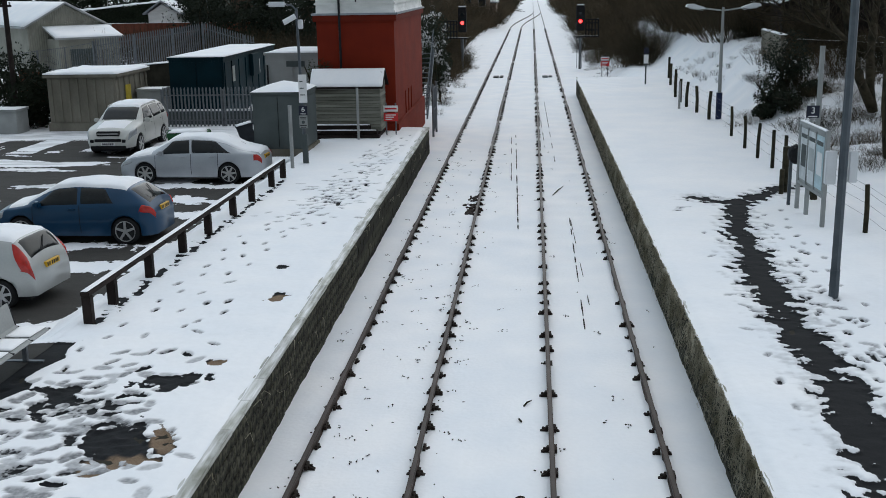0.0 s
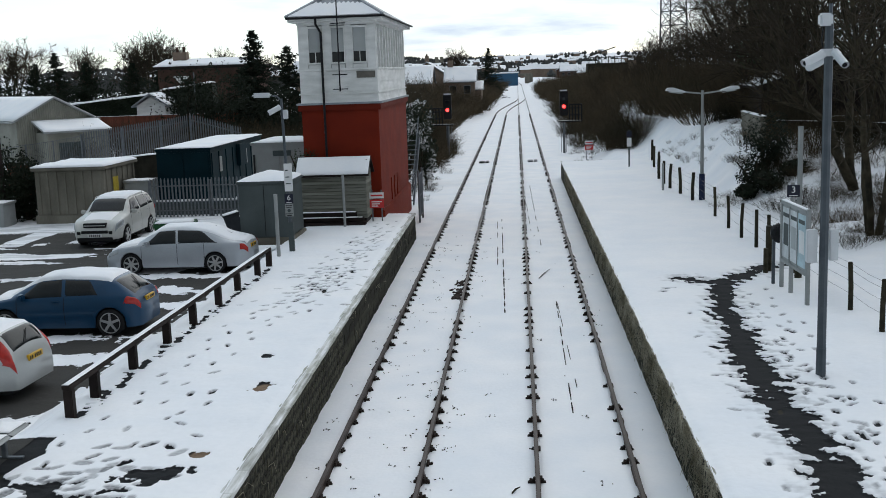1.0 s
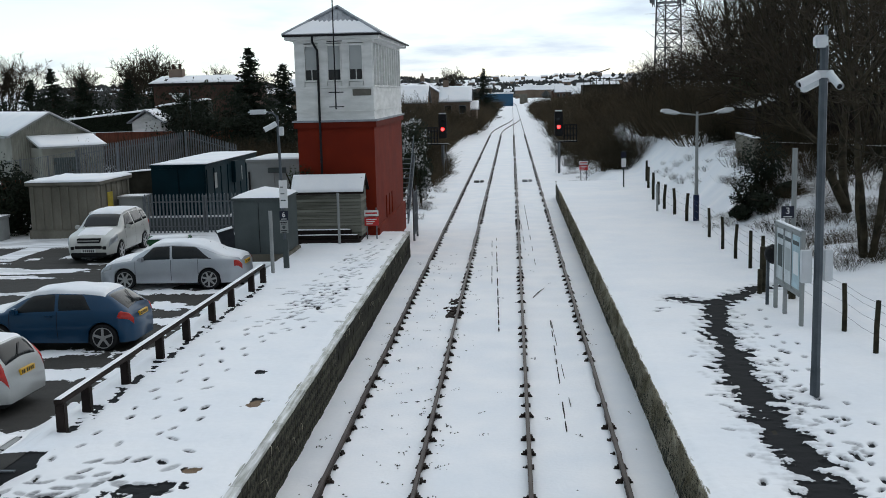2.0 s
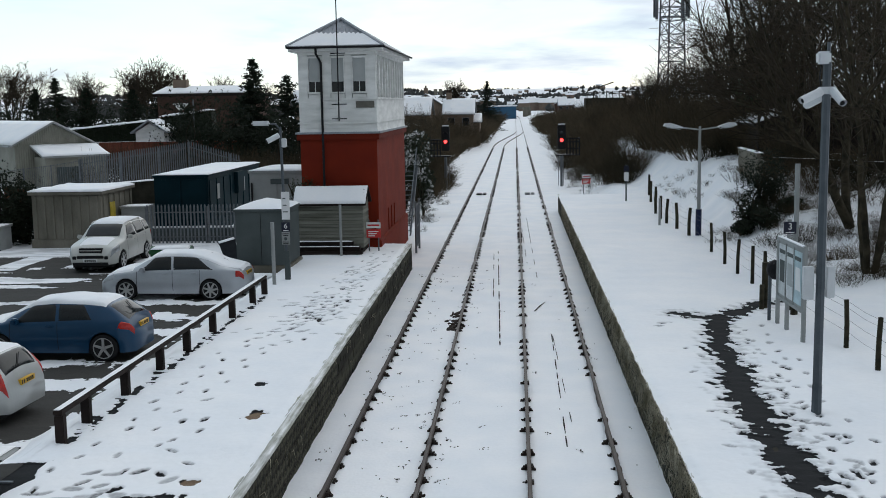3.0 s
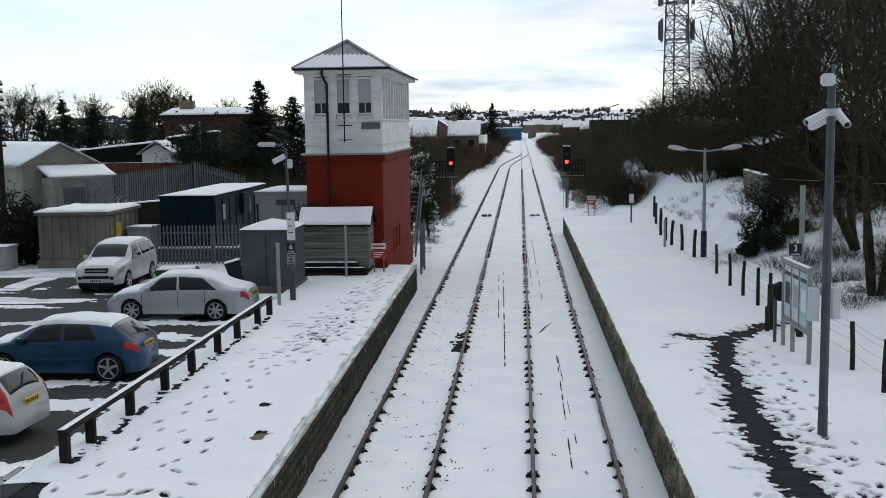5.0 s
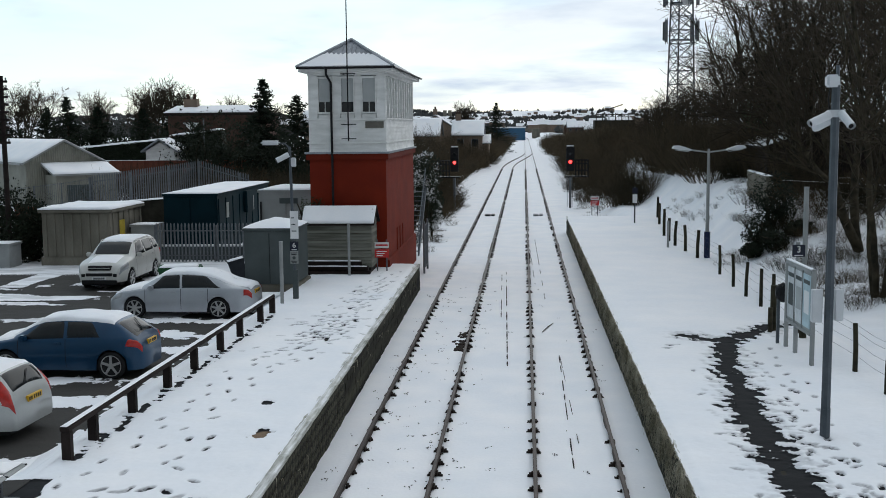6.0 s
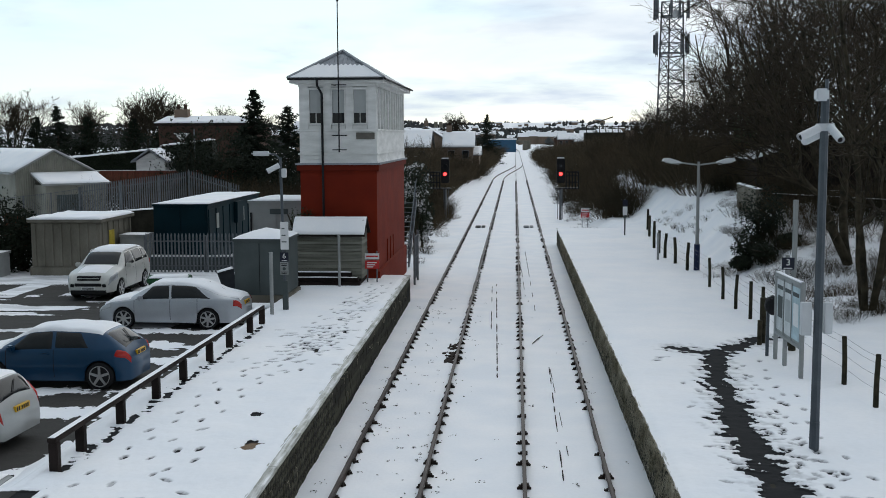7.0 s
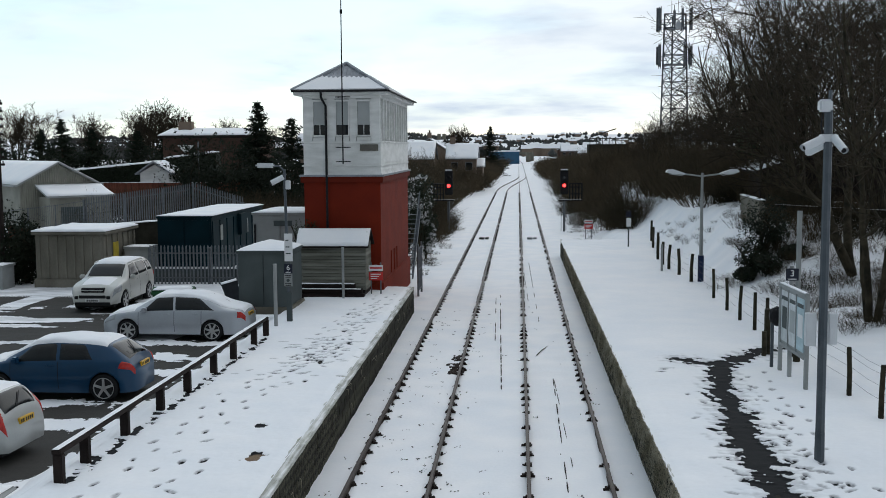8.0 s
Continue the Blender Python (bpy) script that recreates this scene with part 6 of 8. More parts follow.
def twin_lamp():
    t = thing("street_lamp", "pale twin headed platform lamp with dark blue base", "street lamp", pose(7.08, 41.9, ZP))
    part("base_sleeve", tube([(0, 0, -0.05), (0, 0, 1.05)], 0.115, 12), M_NAVY, t, "dark blue sleeve")
    part("shaft", tube([(0, 0, 1.05), (0, 0, 4.25)], [0.075, 0.05], 10), M_BOXGREY, t)
    part("arm", tube([(-0.8, 0, 4.22), (0, 0, 4.12), (0.8, 0, 4.22)], 0.03, 8), M_BOXGREY, t)
    for s in (-1, 1):
        bm = extrude([(-s * 0.36, 0.02), (-s * 0.22, 0.06), (s * 0.12, 0.12), (s * 0.34, 0.08), (s * 0.40, -0.03), (s * 0.1, -0.055), (-s * 0.3, -0.03)], "y", -0.13, 0.13)
        l = part("lantern", bm, M_CAMWHITE, t, "pale lantern", at=pose(s * 1.0, 0, 4.25, 0, s * -8, 0))
        part("lens", box(-0.26, 0.26, -0.09, 0.09, -0.085, -0.055, 0.01), M_BLIND, l)


twin_lamp()
post("marker_post", "slim white post among the fence posts", 6.05, 45.4, ZP, 2.0, 0.05, M_BOXGREY)


def stop_marker():
    t = thing("stop_marker", "slim post with a number plate and notice", "sign", pose(5.79, 56.6, ZP))
    part("shaft", tube([(0, 0, -0.05), (0, 0, 1.95)], 0.04, 8), M_CABGREY, t)
    part("number_board", box(-0.13, 0.13, -0.06, -0.045, 1.6, 1.9, 0.004), M_SIGNNAVY, t, "dark square board")
    part("notice", box(-0.12, 0.12, -0.06, -0.045, 1.1, 1.55, 0.004), M_SIGNWHITE, t, "white notice")


stop_marker()


# ---------------------------------------------------------------- signals
def signal(x, y, z, cage_side, label):
    t = thing("railway_signal", label, "signal", pose(x, y, z), "railway signals")
    part("post", tube([(0, 0.15, 0), (0, 0.15, 2.3)], 0.09, 10), M_GALV, t)
    h = part("head", box(-0.30, 0.30, -0.1, 0.25, 2.75, 4.55, 0.05), M_BLACK, t)
    part("lamp", tube([(0, -0.12, 3.42), (0, -0.15, 3.42)], 0.125, 20), M_REDLAMP, h, "lit red lamp")
    for z in (3.42, 4.0):
        bm = bmesh.new()
        n = 14
        a = [bm.verts.new((0.17 * math.cos(math.pi * k / n), -0.1, z + 0.17 * math.sin(math.pi * k / n))) for k in range(n + 1)]
        b = [bm.verts.new((0.17 * math.cos(math.pi * k / n), -0.32, z + 0.17 * math.sin(math.pi * k / n))) for k in range(n + 1)]
        for k in range(n):
            bm.faces.new((a[k], a[k + 1], b[k + 1], b[k]))
        part("hood", bm, M_BLACK, h)
    part("dark_lens", tube([(0, -0.1, 4.0), (0, -0.115, 4.0)], 0.11, 16), M_GLASS, h)
    part("snow", box(-0.28, 0.28, -0.08, 0.22, 4.55, 4.62, 0.03), M_SNOW, h)
    s = cage_side
    part("platform", box(min(-0.4, s * 1.35), max(0.4, s * 1.35), 0.0, 0.9, 2.28, 2.36), M_BLACK, t)
    for z in (2.8, 3.3, 3.55):
        part("cage_rail", tube([(s * 0.35, 0.0, z), (s * 1.3, 0.0, z), (s * 1.3, 0.9, z)], 0.05, 5), M_BLACK, t)
    for k in range(5):
        px = s * (0.4 + 0.225 * k)
        part("cage_bar", tube([(px, 0.0, 2.36), (px, 0.0, 3.55)], 0.05, 5), M_BLACK, t)
    for px in (-0.18, 0.18):
        part("ladder_rail", tube([(px, 0.95, 0.0), (px, 0.95, 2.4)], 0.02, 5), M_GALV, t)
    return t


signal(-5.15, 79.5, -0.1, -1, "black two aspect signal showing red, with caged platform")
signal(3.40, 79.5, -0.1, 1, "black two aspect signal showing red, with snow on top")


class Wood:
    """Collects tapered branches as tubes and makes one mesh of them."""

    def __init__(self):
        self.v, self.f = [], []

    def limb(self, pts, radii, n):
        base = len(self.v)
        for i, p in enumerate(pts):
            d = (pts[min(i + 1, len(pts) - 1)] - pts[max(i - 1, 0)])
            if d.length < 1e-6:
                d = Vector((0, 0, 1))
            d.normalize()
            a = d.orthogonal().normalized()
            b = d.cross(a)
            for k in range(n):
                t = 2 * math.pi * k / n
                q = p + (a * math.cos(t) + b * math.sin(t)) * radii[i]
                self.v.append((q.x, q.y, q.z))
        for i in range(len(pts) - 1):
            for k in range(n):
                self.f.append((base + i * n + k, base + i * n + (k + 1) % n, base + (i + 1) * n + (k + 1) % n, base + (i + 1) * n + k))

    def mesh(self, name, mat, smooth=True):
        me = bpy.data.meshes.new(name)
        me.from_pydata(self.v, [], self.f)
        me.materials.append(mat.m)
        if smooth:
            me.shade_smooth()
        return me


# ---------------------------------------------------------------- between the rails: cable, point gear, sticks
t = thing("cable_trough", "concrete cable trough along the bank", "cable trough", pose(0, 0, 0))
for k in range(28):
    y = 78 + k * 3.6
    part("trough_unit", box(-6.95 + 0.02 * (k % 3), -6.6, y, y + 3.5, ZT, ZT + 0.28, 0.02), M_CONCRETE, t)
for i, (x, y) in enumerate(((-2.36, 73.3), (0.94, 73.3))):
    t = thing("track_magnet", "low dark track equipment between the rails", "track equipment", pose(x, y, ZT))
    part("box", box(-0.32, 0.05, -0.4, 0.5, 0, 0.1, 0.02), M_BLACK if i == 0 else M_GALV, t)
    part("ramp", box(0.1, 0.35, -0.3, 0.7, 0, 0.09, 0.02), M_BLACK if i == 0 else M_GALV, t)


def buried_cable(name, label, pts, seed, chance, r=0.013):
    """A cable or old rail that shows through the snow in stretches."""
    t = thing(name, label, "cable", pose(0, 0, 0))
    rng = random.Random(seed)
    (x0, y0), (x1, y1) = pts
    L = math.hypot(x1 - x0, y1 - y0)
    s = 0.0
    while s < L:
        d = rng.uniform(0.3, 1.6)
        if rng.random() < chance:
            a, b = s / L, min(1, (s + d) / L)
            q = lambda f: (x0 + (x1 - x0) * f, y0 + (y1 - y0) * f, ZT + 0.008)
            part("stretch", tube([q(a), q((a + b) / 2), q(b)], [r * 0.6, r, r * 0.6], 5), M_CHAIR, t)
        s += d + rng.uniform(0.05, 0.4)


CABLE = "dark cable half hidden in the snow"
buried_cable("buried_cable", CABLE, ((-0.43, 27.3), (-0.75, 45.0)), 1, 0.85, 0.022)
buried_cable("buried_cable", CABLE, ((-0.70, 32.0), (-0.92, 44.5)), 2, 0.6, 0.018)
buried_cable("buried_cable", CABLE, ((0.91, 19.0), (0.95, 28.9)), 3, 0.75, 0.017)
buried_cable("buried_cable", CABLE, ((1.09, 19.0), (0.97, 28.4)), 6, 0.35, 0.010)
buried_cable("buried_cable", CABLE, ((0.75, 38.0), (0.58, 58)), 4, 0.7, 0.016)
buried_cable("buried_cable", CABLE, ((0.47, 38.2), (0.30, 53)), 5, 0.6, 0.016)
for i, (x, y, a, L) in enumerate(((-0.19, 15.2, 62, 0.26), (-0.22, 14.6, 110, 0.13), (0.55, 31.8, 76, 1.5), (-0.27, 12.2, 10, 0.12), (-0.08, 11.4, 100, 0.2))):
    t = thing("fallen_stick", "short dark stick lying on the snow", "stick", pose(x, y, ZT + 0.02, 0, 0, a))
    part("twig", tube([(0, 0, 0), (L * 0.5, 0.012, 0.012), (L, 0, 0.004)], [0.014, 0.016, 0.006], 5), M_BARK, t)
bm = bmesh.new()
rng = random.Random(77)
for k in range(60):
    x, y = -1.68 + rng.gauss(-0.1, 0.09), 30.2 + rng.uniform(-1.3, 1.6)
    r = rng.uniform(0.03, 0.09)
    bmesh.ops.create_icosphere(bm, subdivisions=1, radius=r, matrix=pose(x, y, ZT + 0.01) @ Matrix.Diagonal((1, 1.2, 0.6, 1)))
tagged(part("ballast_spill", bm, M_CHAIR), "dark wet ballast showing through the snow", "ballast", "", "stuff")
lit = Wood()
for k in range(300):
    y = 9 + 32 * rng.random() ** 1.2
    x = rng.uniform(-3.55, -1.0) if rng.random() < 0.88 else rng.uniform(-1.0, 2.3)
    for q in range(rng.choice((1, 1, 2, 3, 5))):
        p = Vector((x + rng.gauss(0, 0.05), y + rng.gauss(0, 0.05), ZT + 0.012))
        d = Vector((rng.gauss(0, 1), rng.gauss(0, 1), rng.gauss(0, 0.25))).normalized() * rng.uniform(0.006, 0.026)
        lit.limb([p - d, p + d * 0.2, p + d], [0.004, rng.uniform(0.006, 0.016), 0.003], 4)
tagged(new("snow_litter", lit.mesh("snow_litter", M_CHAIR)), "small dark stones and litter poking through the snow", "stones", "", "stuff")


# ---------------------------------------------------------------- trees and scrub
TWIG = [0.012]                # the thinnest branch, in metres
KIDS = {4: 8, 3: 5, 2: 5, 1: 2}


def grow(wood, twigs, p, d, length, r, level, rng, spread, lift, droop=0.0):
    """A branch with side branches; the last levels go to the twigs."""
    n = (5, 4, 4, 3, 3)[min(5 - 1, 4 - level if level <= 4 else 0)]
    seg = max(3, int(length / 0.5)) if level > 1 else 3
    pts, radii = [p.copy()], [r]
    q, dd = p.copy(), d.copy()
    for i in range(seg):
        wob = Vector((rng.gauss(0, 1), rng.gauss(0, 1), rng.gauss(0, 1))) * (0.085 if level > 2 else 0.10)
        dd = (dd + wob + Vector((0, 0, lift * (0.06 if level > 2 else 0.05) - droop * 0.05))).normalized()
        q = q + dd * (length / seg)
        pts.append(q.copy())
        radii.append(r * (1 - 0.68 * (i + 1) / seg) + 0.003)
    (wood if level >= 2 else twigs).limb(pts, radii, n if level > 1 else 3)
    if level == 0:
        return
    kids = KIDS[level]
    for k in range(kids):
        f = rng.uniform(0.25 if level > 3 else 0.12, 1.0)
        i = min(int(f * seg), seg - 1)
        t = f * seg - i
        base = pts[i].lerp(pts[i + 1], t)
        if base.z < (1.6 if level > 3 else 2.4):
            continue
        par = (pts[i + 1] - pts[i]).normalized()
        side = par.orthogonal().normalized()
        side.rotate(Matrix.Rotation(rng.uniform(0, 6.283), 3, par))
        nd = (par * rng.uniform(0.5, 1.0) + side * spread * rng.uniform(0.6, 1.2)).normalized()
        if level >= 3 and nd.z < 0.08:
            nd = Vector((nd.x, nd.y, 0.08)).normalized()
        grow(wood, twigs, base, nd, length * rng.uniform(0.42, 0.68) * (1.1 - 0.3 * f), max(TWIG[0], radii[i] * rng.uniform(0.5, 0.68)), level - 1, rng, spread, lift, droop)


def tree_kind(seed, height, stems=1, spread=0.8, lift=1.0, lean=(0, 0), r=0.16):
    rng = random.Random(seed)
    wood, twigs = Wood(), Wood()
    turn = rng.uniform(0, 6.283)
    for s in range(stems):
        a = turn + s * 6.283 / stems + rng.gauss(0, 0.25)
        tilt = 0.12 if stems == 1 else 0.35
        d = Vector((math.cos(a) * tilt + lean[0], math.sin(a) * tilt + lean[1], 1)).normalized()
        grow(wood, twigs, Vector((0.12 * math.cos(a) * (stems > 1), 0.12 * math.sin(a) * (stems > 1), -0.2)), d, height * rng.uniform(0.62, 0.75), r * rng.uniform(0.8, 1.1), 4, rng, spread, lift)
    return wood.mesh("trunk", M_BARK), twigs.mesh("crown", M_TWIG)


def plant(kinds, k, x, y, z, turn, size, label):
    trunk, crown = kinds[k]
    t = thing("bare_tree", label, "tree", pose(x, y, z, 0, 0, turn) @ Matrix.Scale(size, 4), "bare trees")
    new("trunk", trunk).parent = t
    new("crown", crown).parent = t
    return t


KINDS = [tree_kind(101, 13, 4, 0.85, 0.7, (-0.08, -0.03), 0.115), tree_kind(102, 13, 2, 0.85, 0.8, (0, 0), 0.17), tree_kind(103, 12, 1, 0.75, 1.0, (0, 0), 0.2), tree_kind(104, 11, 4, 0.7, 1.0, (0, 0), 0.12)]
KINDS += [tree_kind(107, 14, 2, 0.8, 0.9, (-0.38, -0.05), 0.2)]
TWIG[0] = 0.026
KINDS += [tree_kind(105, 9, 6, 0.62, 1.5, (0, 0), 0.15), tree_kind(106, 9, 1, 0.8, 1.2, (0, 0), 0.2)]
TWIG[0] = 0.012


def height_at(x, y):
    return float(land(np.array([float(x)]), np.array([float(y)]))[0])


BIG = "tall bare deciduous tree with dark tangled branches"
for k, x, y, turn, size in ((0, 10.25, 31.6, 0, 1.0), (3, 15.6, 47, 10, 1.0), (0, 17.2, 54, 150, 1.0),
                            (3, 12.2, 57, 80, 0.75), (2, 16.4, 66, 20, 1.0), (1, 16.4, 74, 110, 1.0), (3, 17.0, 86, 330, 1.0), (3, 12.4, 92, 140, 0.6), (3, 11.0, 88, 40, 0.5),
                            (2, 20.5, 90, 200, 1.1), (3, 11.6, 49.5, 30, 0.6), (2, 19.5, 50, 120, 1.0), (3, 13.4, 61, 170, 0.6), (3, 13.6, 82, 15, 0.6),
                            (3, 14.4, 98, 75, 0.65), (1, 17.4, 102, 15, 0.7), (3, 12.0, 104, 190, 0.5), (3, 15.0, 110, 265, 0.6)):
    plant(KINDS, k, x, y, height_at(x, y), turn, size, BIG)
for x, y, turn, size in ((11.5, 37.5, 0, 0.9), (12.7, 48, 8, 0.9), (14.6, 54, -15, 0.95), (13.4, 61, 5, 0.95)):
    plant(KINDS, 4, x, y, height_at(x, y), turn, size, "tall bare tree leaning towards the line")
SLIM = "bare rounded tree standing against the pale sky"
for k, x, y, turn, size in ((5, -42.0, 121, 10, 0.82), (5, -44.5, 123, 80, 0.72), (5, -39.0, 122, 200, 0.72), (5, -48.4, 119, 120, 0.66), (6, -53.9, 118, 30, 0.74), (5, -57.0, 119, 100, 0.76), (6, -60, 119, 210, 0.70),
                            (5, -33.8, 125, 150, 0.60), (5, -31.0, 124, 20, 0.50), (5, -28.5, 122, 250, 0.50), (5, -14.0, 240, 40, 0.9)):
    plant(KINDS, k, x, y, height_at(x, y) + 0.4, turn, size, SLIM)


def shrub_mesh(seed, n, h, spread, mat):
    rng = random.Random(seed)
    w = Wood()
    for _ in range(n):
        a, s = rng.uniform(0, 6.283), rng.random() ** 0.7
        p = Vector((math.cos(a) * spread * 0.55 * s, math.sin(a) * spread * 0.55 * s, 0))
        d = Vector((math.cos(a) * s * 0.8 + rng.gauss(0, 0.3), math.sin(a) * s * 0.8 + rng.gauss(0, 0.3), 1.1)).normalized()
        L = h * rng.uniform(0.5, 1.0)
        m = p + d * L * 0.55 + Vector((rng.gauss(0, 0.08), rng.gauss(0, 0.08), 0))
        e = m + (d + Vector((rng.gauss(0, 0.4), rng.gauss(0, 0.4), -0.1))).normalized() * L * 0.5
        w.limb([p, m, e], [0.012, 0.009, 0.003], 3)
        for _k in range(3):
            b = p.lerp(e, rng.uniform(0.4, 0.9))
            w.limb([b, b + Vector((rng.gauss(0, 0.25), rng.gauss(0, 0.25), rng.uniform(0, 0.35)))], [0.007, 0.003], 3)
    return np.array(w.v), w.f


def scrub(name, label, spots, mat, seed, n=90, h=2.2):
    """Many shrubs as one body of scrub. spots: (x, y, size)."""
    shapes = [shrub_mesh(seed + i, n, h, 2.0, mat) for i in range(4)]
    rng = random.Random(seed)
    V, F, base = [], [], 0
    for x, y, s in spots:
        v, f = shapes[rng.randrange(4)]
        a = rng.uniform(0, 6.283)
        R = np.array([[math.cos(a), -math.sin(a), 0], [math.sin(a), math.cos(a), 0], [0, 0, rng.uniform(0.8, 1.2)]]) * s
        V.append(v @ R.T + np.array([x, y, height_at(x, y) - 0.05]))
        F.append(np.array(f) + base)
        base += len(v)
    me = bpy.data.meshes.new(name)
    me.from_pydata(np.concatenate(V).tolist(), [], np.concatenate(F).tolist())
    me.materials.append(mat.m)
    return tagged(new(name, me), label, "scrub", "", "stuff")


rng = random.Random(12)
right_bank, left_bank, hedge_bank = [], [], []
for _ in range(210):
    y = 72 + 230 * rng.random() ** 1.3
    x0 = 4.9 if y > 82 else 6.2
    x = x0 + abs(rng.gauss(0, 4.0))
    right_bank.append((x, y, rng.uniform(0.7, 1.0) + min(0.9, (x - x0) * 0.22)))
for _ in range(250):
    y = 82 + 210 * rng.random() ** 1.3
    x0 = -7.2 + 2.2 * float(smoothstep(125, 170, np.float64(y)))
    x = x0 - abs(rng.gauss(0, 2.8))
    left_bank.append((x, y, rng.uniform(0.7, 1.1) + min(0.75, (x0 - x) * 0.34)))
for _ in range(46):
    y = rng.uniform(67, 88)
    x = -5.3 - abs(rng.gauss(0, 2.2))
    left_bank.append((x, y, rng.uniform(0.35, 0.6) + min(0.9, (-5.3 - x) * 0.3)))
for _ in range(60):
    left_bank.append((rng.uniform(-20, -4.2), rng.uniform(290, 405), rng.uniform(1.1, 1.9)))
for _ in range(90):
    y = rng.uniform(58, 112)
    hedge_bank.append((rng.uniform(0.135 * y, 0.135 * y + 15), y, rng.uniform(0.9, 1.7)))
for _ in range(60):
    hedge_bank.append((rng.uniform(11.0, 24), rng.uniform(55, 62), rng.uniform(0.9, 1.6)))
for _ in range(4):
    hedge_bank.append((11.6 + rng.gauss(0, 0.7), 45.5 + rng.gauss(0, 1.2), rng.uniform(0.6, 0.95)))
left_under = [(rng.uniform(-29, -13.5), rng.uniform(60.5, 72), rng.uniform(0.6, 1.15)) for _ in range(70)]
scrub("undergrowth_left", "dark brambles and brush behind the mesh fence", left_under, M_UNDER, 241, 90, 2.0)
scrub("scrub_right", "brown leafless scrub on the bank beside the track", right_bank, M_SCRUB, 201)
scrub("scrub_left", "brown leafless scrub along the cutting", left_bank, M_SCRUB, 211)
scrub("undergrowth", "dark tangled undergrowth below the bare trees", hedge_bank, M_UNDER, 221, 110, 2.4)
litter = [(rng.uniform(9.0, 17), rng.uniform(30, 47), rng.uniform(0.15, 0.5)) for _ in range(430)]
litter += [(9.15 + rng.gauss(0, 0.9), 40.0 + rng.gauss(0, 1.2), rng.uniform(0.2, 0.45)) for _ in range(25)]
litter += [(rng.uniform(10.5, 17), rng.uniform(40, 47), rng.uniform(0.3, 0.7)) for _ in range(110)]
litter += [(rng.uniform(8.2, 11.0), rng.uniform(47, 62), rng.uniform(0.12, 0.28)) for _ in range(30)]
litter += [(-4.5 - rng.random() * 2.2, rng.uniform(52, 84), rng.uniform(0.12, 0.36)) for _ in range(80)]
litter += [(3.7 + rng.random() * 2, rng.uniform(66, 110), rng.uniform(0.15, 0.4)) for _ in range(50)]
scrub("dead_grass", "tufts of dead stalks poking through the snow", litter, M_UNDER, 231, 46, 1.6)


def edge_straw(name, label, edge, sign, y0, y1, n, seed):
    """Dead grass that hangs over the coping and clings to the platform face."""
    rng = random.Random(seed)
    w = Wood()
    for _ in range(n):
        y = y0 + (y1 - y0) * rng.random() ** 1.5
        clump = noise.noise(Vector((y * 1.7, seed, 0)))
        if clump < -0.15 and rng.random() < 0.7:
            continue
        x = edge(y) + sign * 0.03
        z = ZP + 0.02 - rng.random() ** 1.8 * 0.7
        p = Vector((x, y, z))
        q = p + Vector((sign * rng.uniform(0.01, 0.07), rng.gauss(0, 0.10), rng.uniform(0.0, 0.09)))
        e = q + Vector((sign * rng.uniform(0.0, 0.05), rng.gauss(0, 0.10), -rng.uniform(0.06, 0.22)))
        w.limb([p, q, e], [0.004, 0.004, 0.002], 3)
    me = w.mesh(name, M_STRAW)
    return tagged(new(name, me), label, "dead grass", "", "stuff")


M_STRAW = Mat("dead_straw", (0.60, 0.55, 0.43, 1), (0.20, 0.175, 0.11, 1), rough=0.9, scale=2.0, fine=20, bump=0, spread=0.5)
edge_straw("straw_right", "straw coloured dead grass hanging over the platform edge", edge_right, -1, 8.5, 55, 7500, 401)
edge_straw("straw_left", "sparse dead grass clinging to the platform face", edge_left, 1, 9, 38, 50, 402)


def leaf_cloud(rng, V, F, centre, radii, n, size, flat=0.0):
    """n small leaf quads through a lumpy volume."""
    for _ in range(n):
        u = Vector((rng.gauss(0, 1), rng.gauss(0, 1), rng.gauss(0, 1))).normalized() * (rng.random() ** 0.45)
        p = Vector((centre[0] + u.x * radii[0], centre[1] + u.y * radii[1], centre[2] + u.z * radii[2]))
        p += Vector((noise.noise(p * 0.9), noise.noise(p * 0.9 + Vector((9, 0, 0))), noise.noise(p * 0.9 + Vector((0, 9, 0))))) * min(radii) * 0.6
        a = Vector((rng.gauss(0, 1), rng.gauss(0, 1), rng.gauss(0, 1 - flat))).normalized()
        b = a.orthogonal().normalized()
        s = size * rng.uniform(0.6, 1.4)
        k = len(V)
        V.extend([tuple(p - a * s), tuple(p + b * s * 0.5), tuple(p + a * s), tuple(p - b * s * 0.5)])
        F.append((k, k + 1, k + 2, k + 3))


def leafy(mat_color, snowy):
    m = Mat("snowy_evergreen" if snowy else "evergreen", mat_color, rough=0.7, scale=1.2, fine=12, bump=0)
    if snowy:
        n = m.noise(1.1, 4)
        patch = m.nt.nodes.new("ShaderNodeMapRange")
        patch.inputs["From Min"].default_value, patch.inputs["From Max"].default_value = 0.565, 0.62
        m.nt.links.new(n, patch.inputs["Value"])
        m.mixin(m.math("MULTIPLY", patch.outputs[0], snowy), SNOW_COL)
    return m


M_LEAF_SNOW = leafy((0.020, 0.028, 0.015, 1), 0.75)
M_LEAF = leafy((0.014, 0.020, 0.011, 1), 0.0)


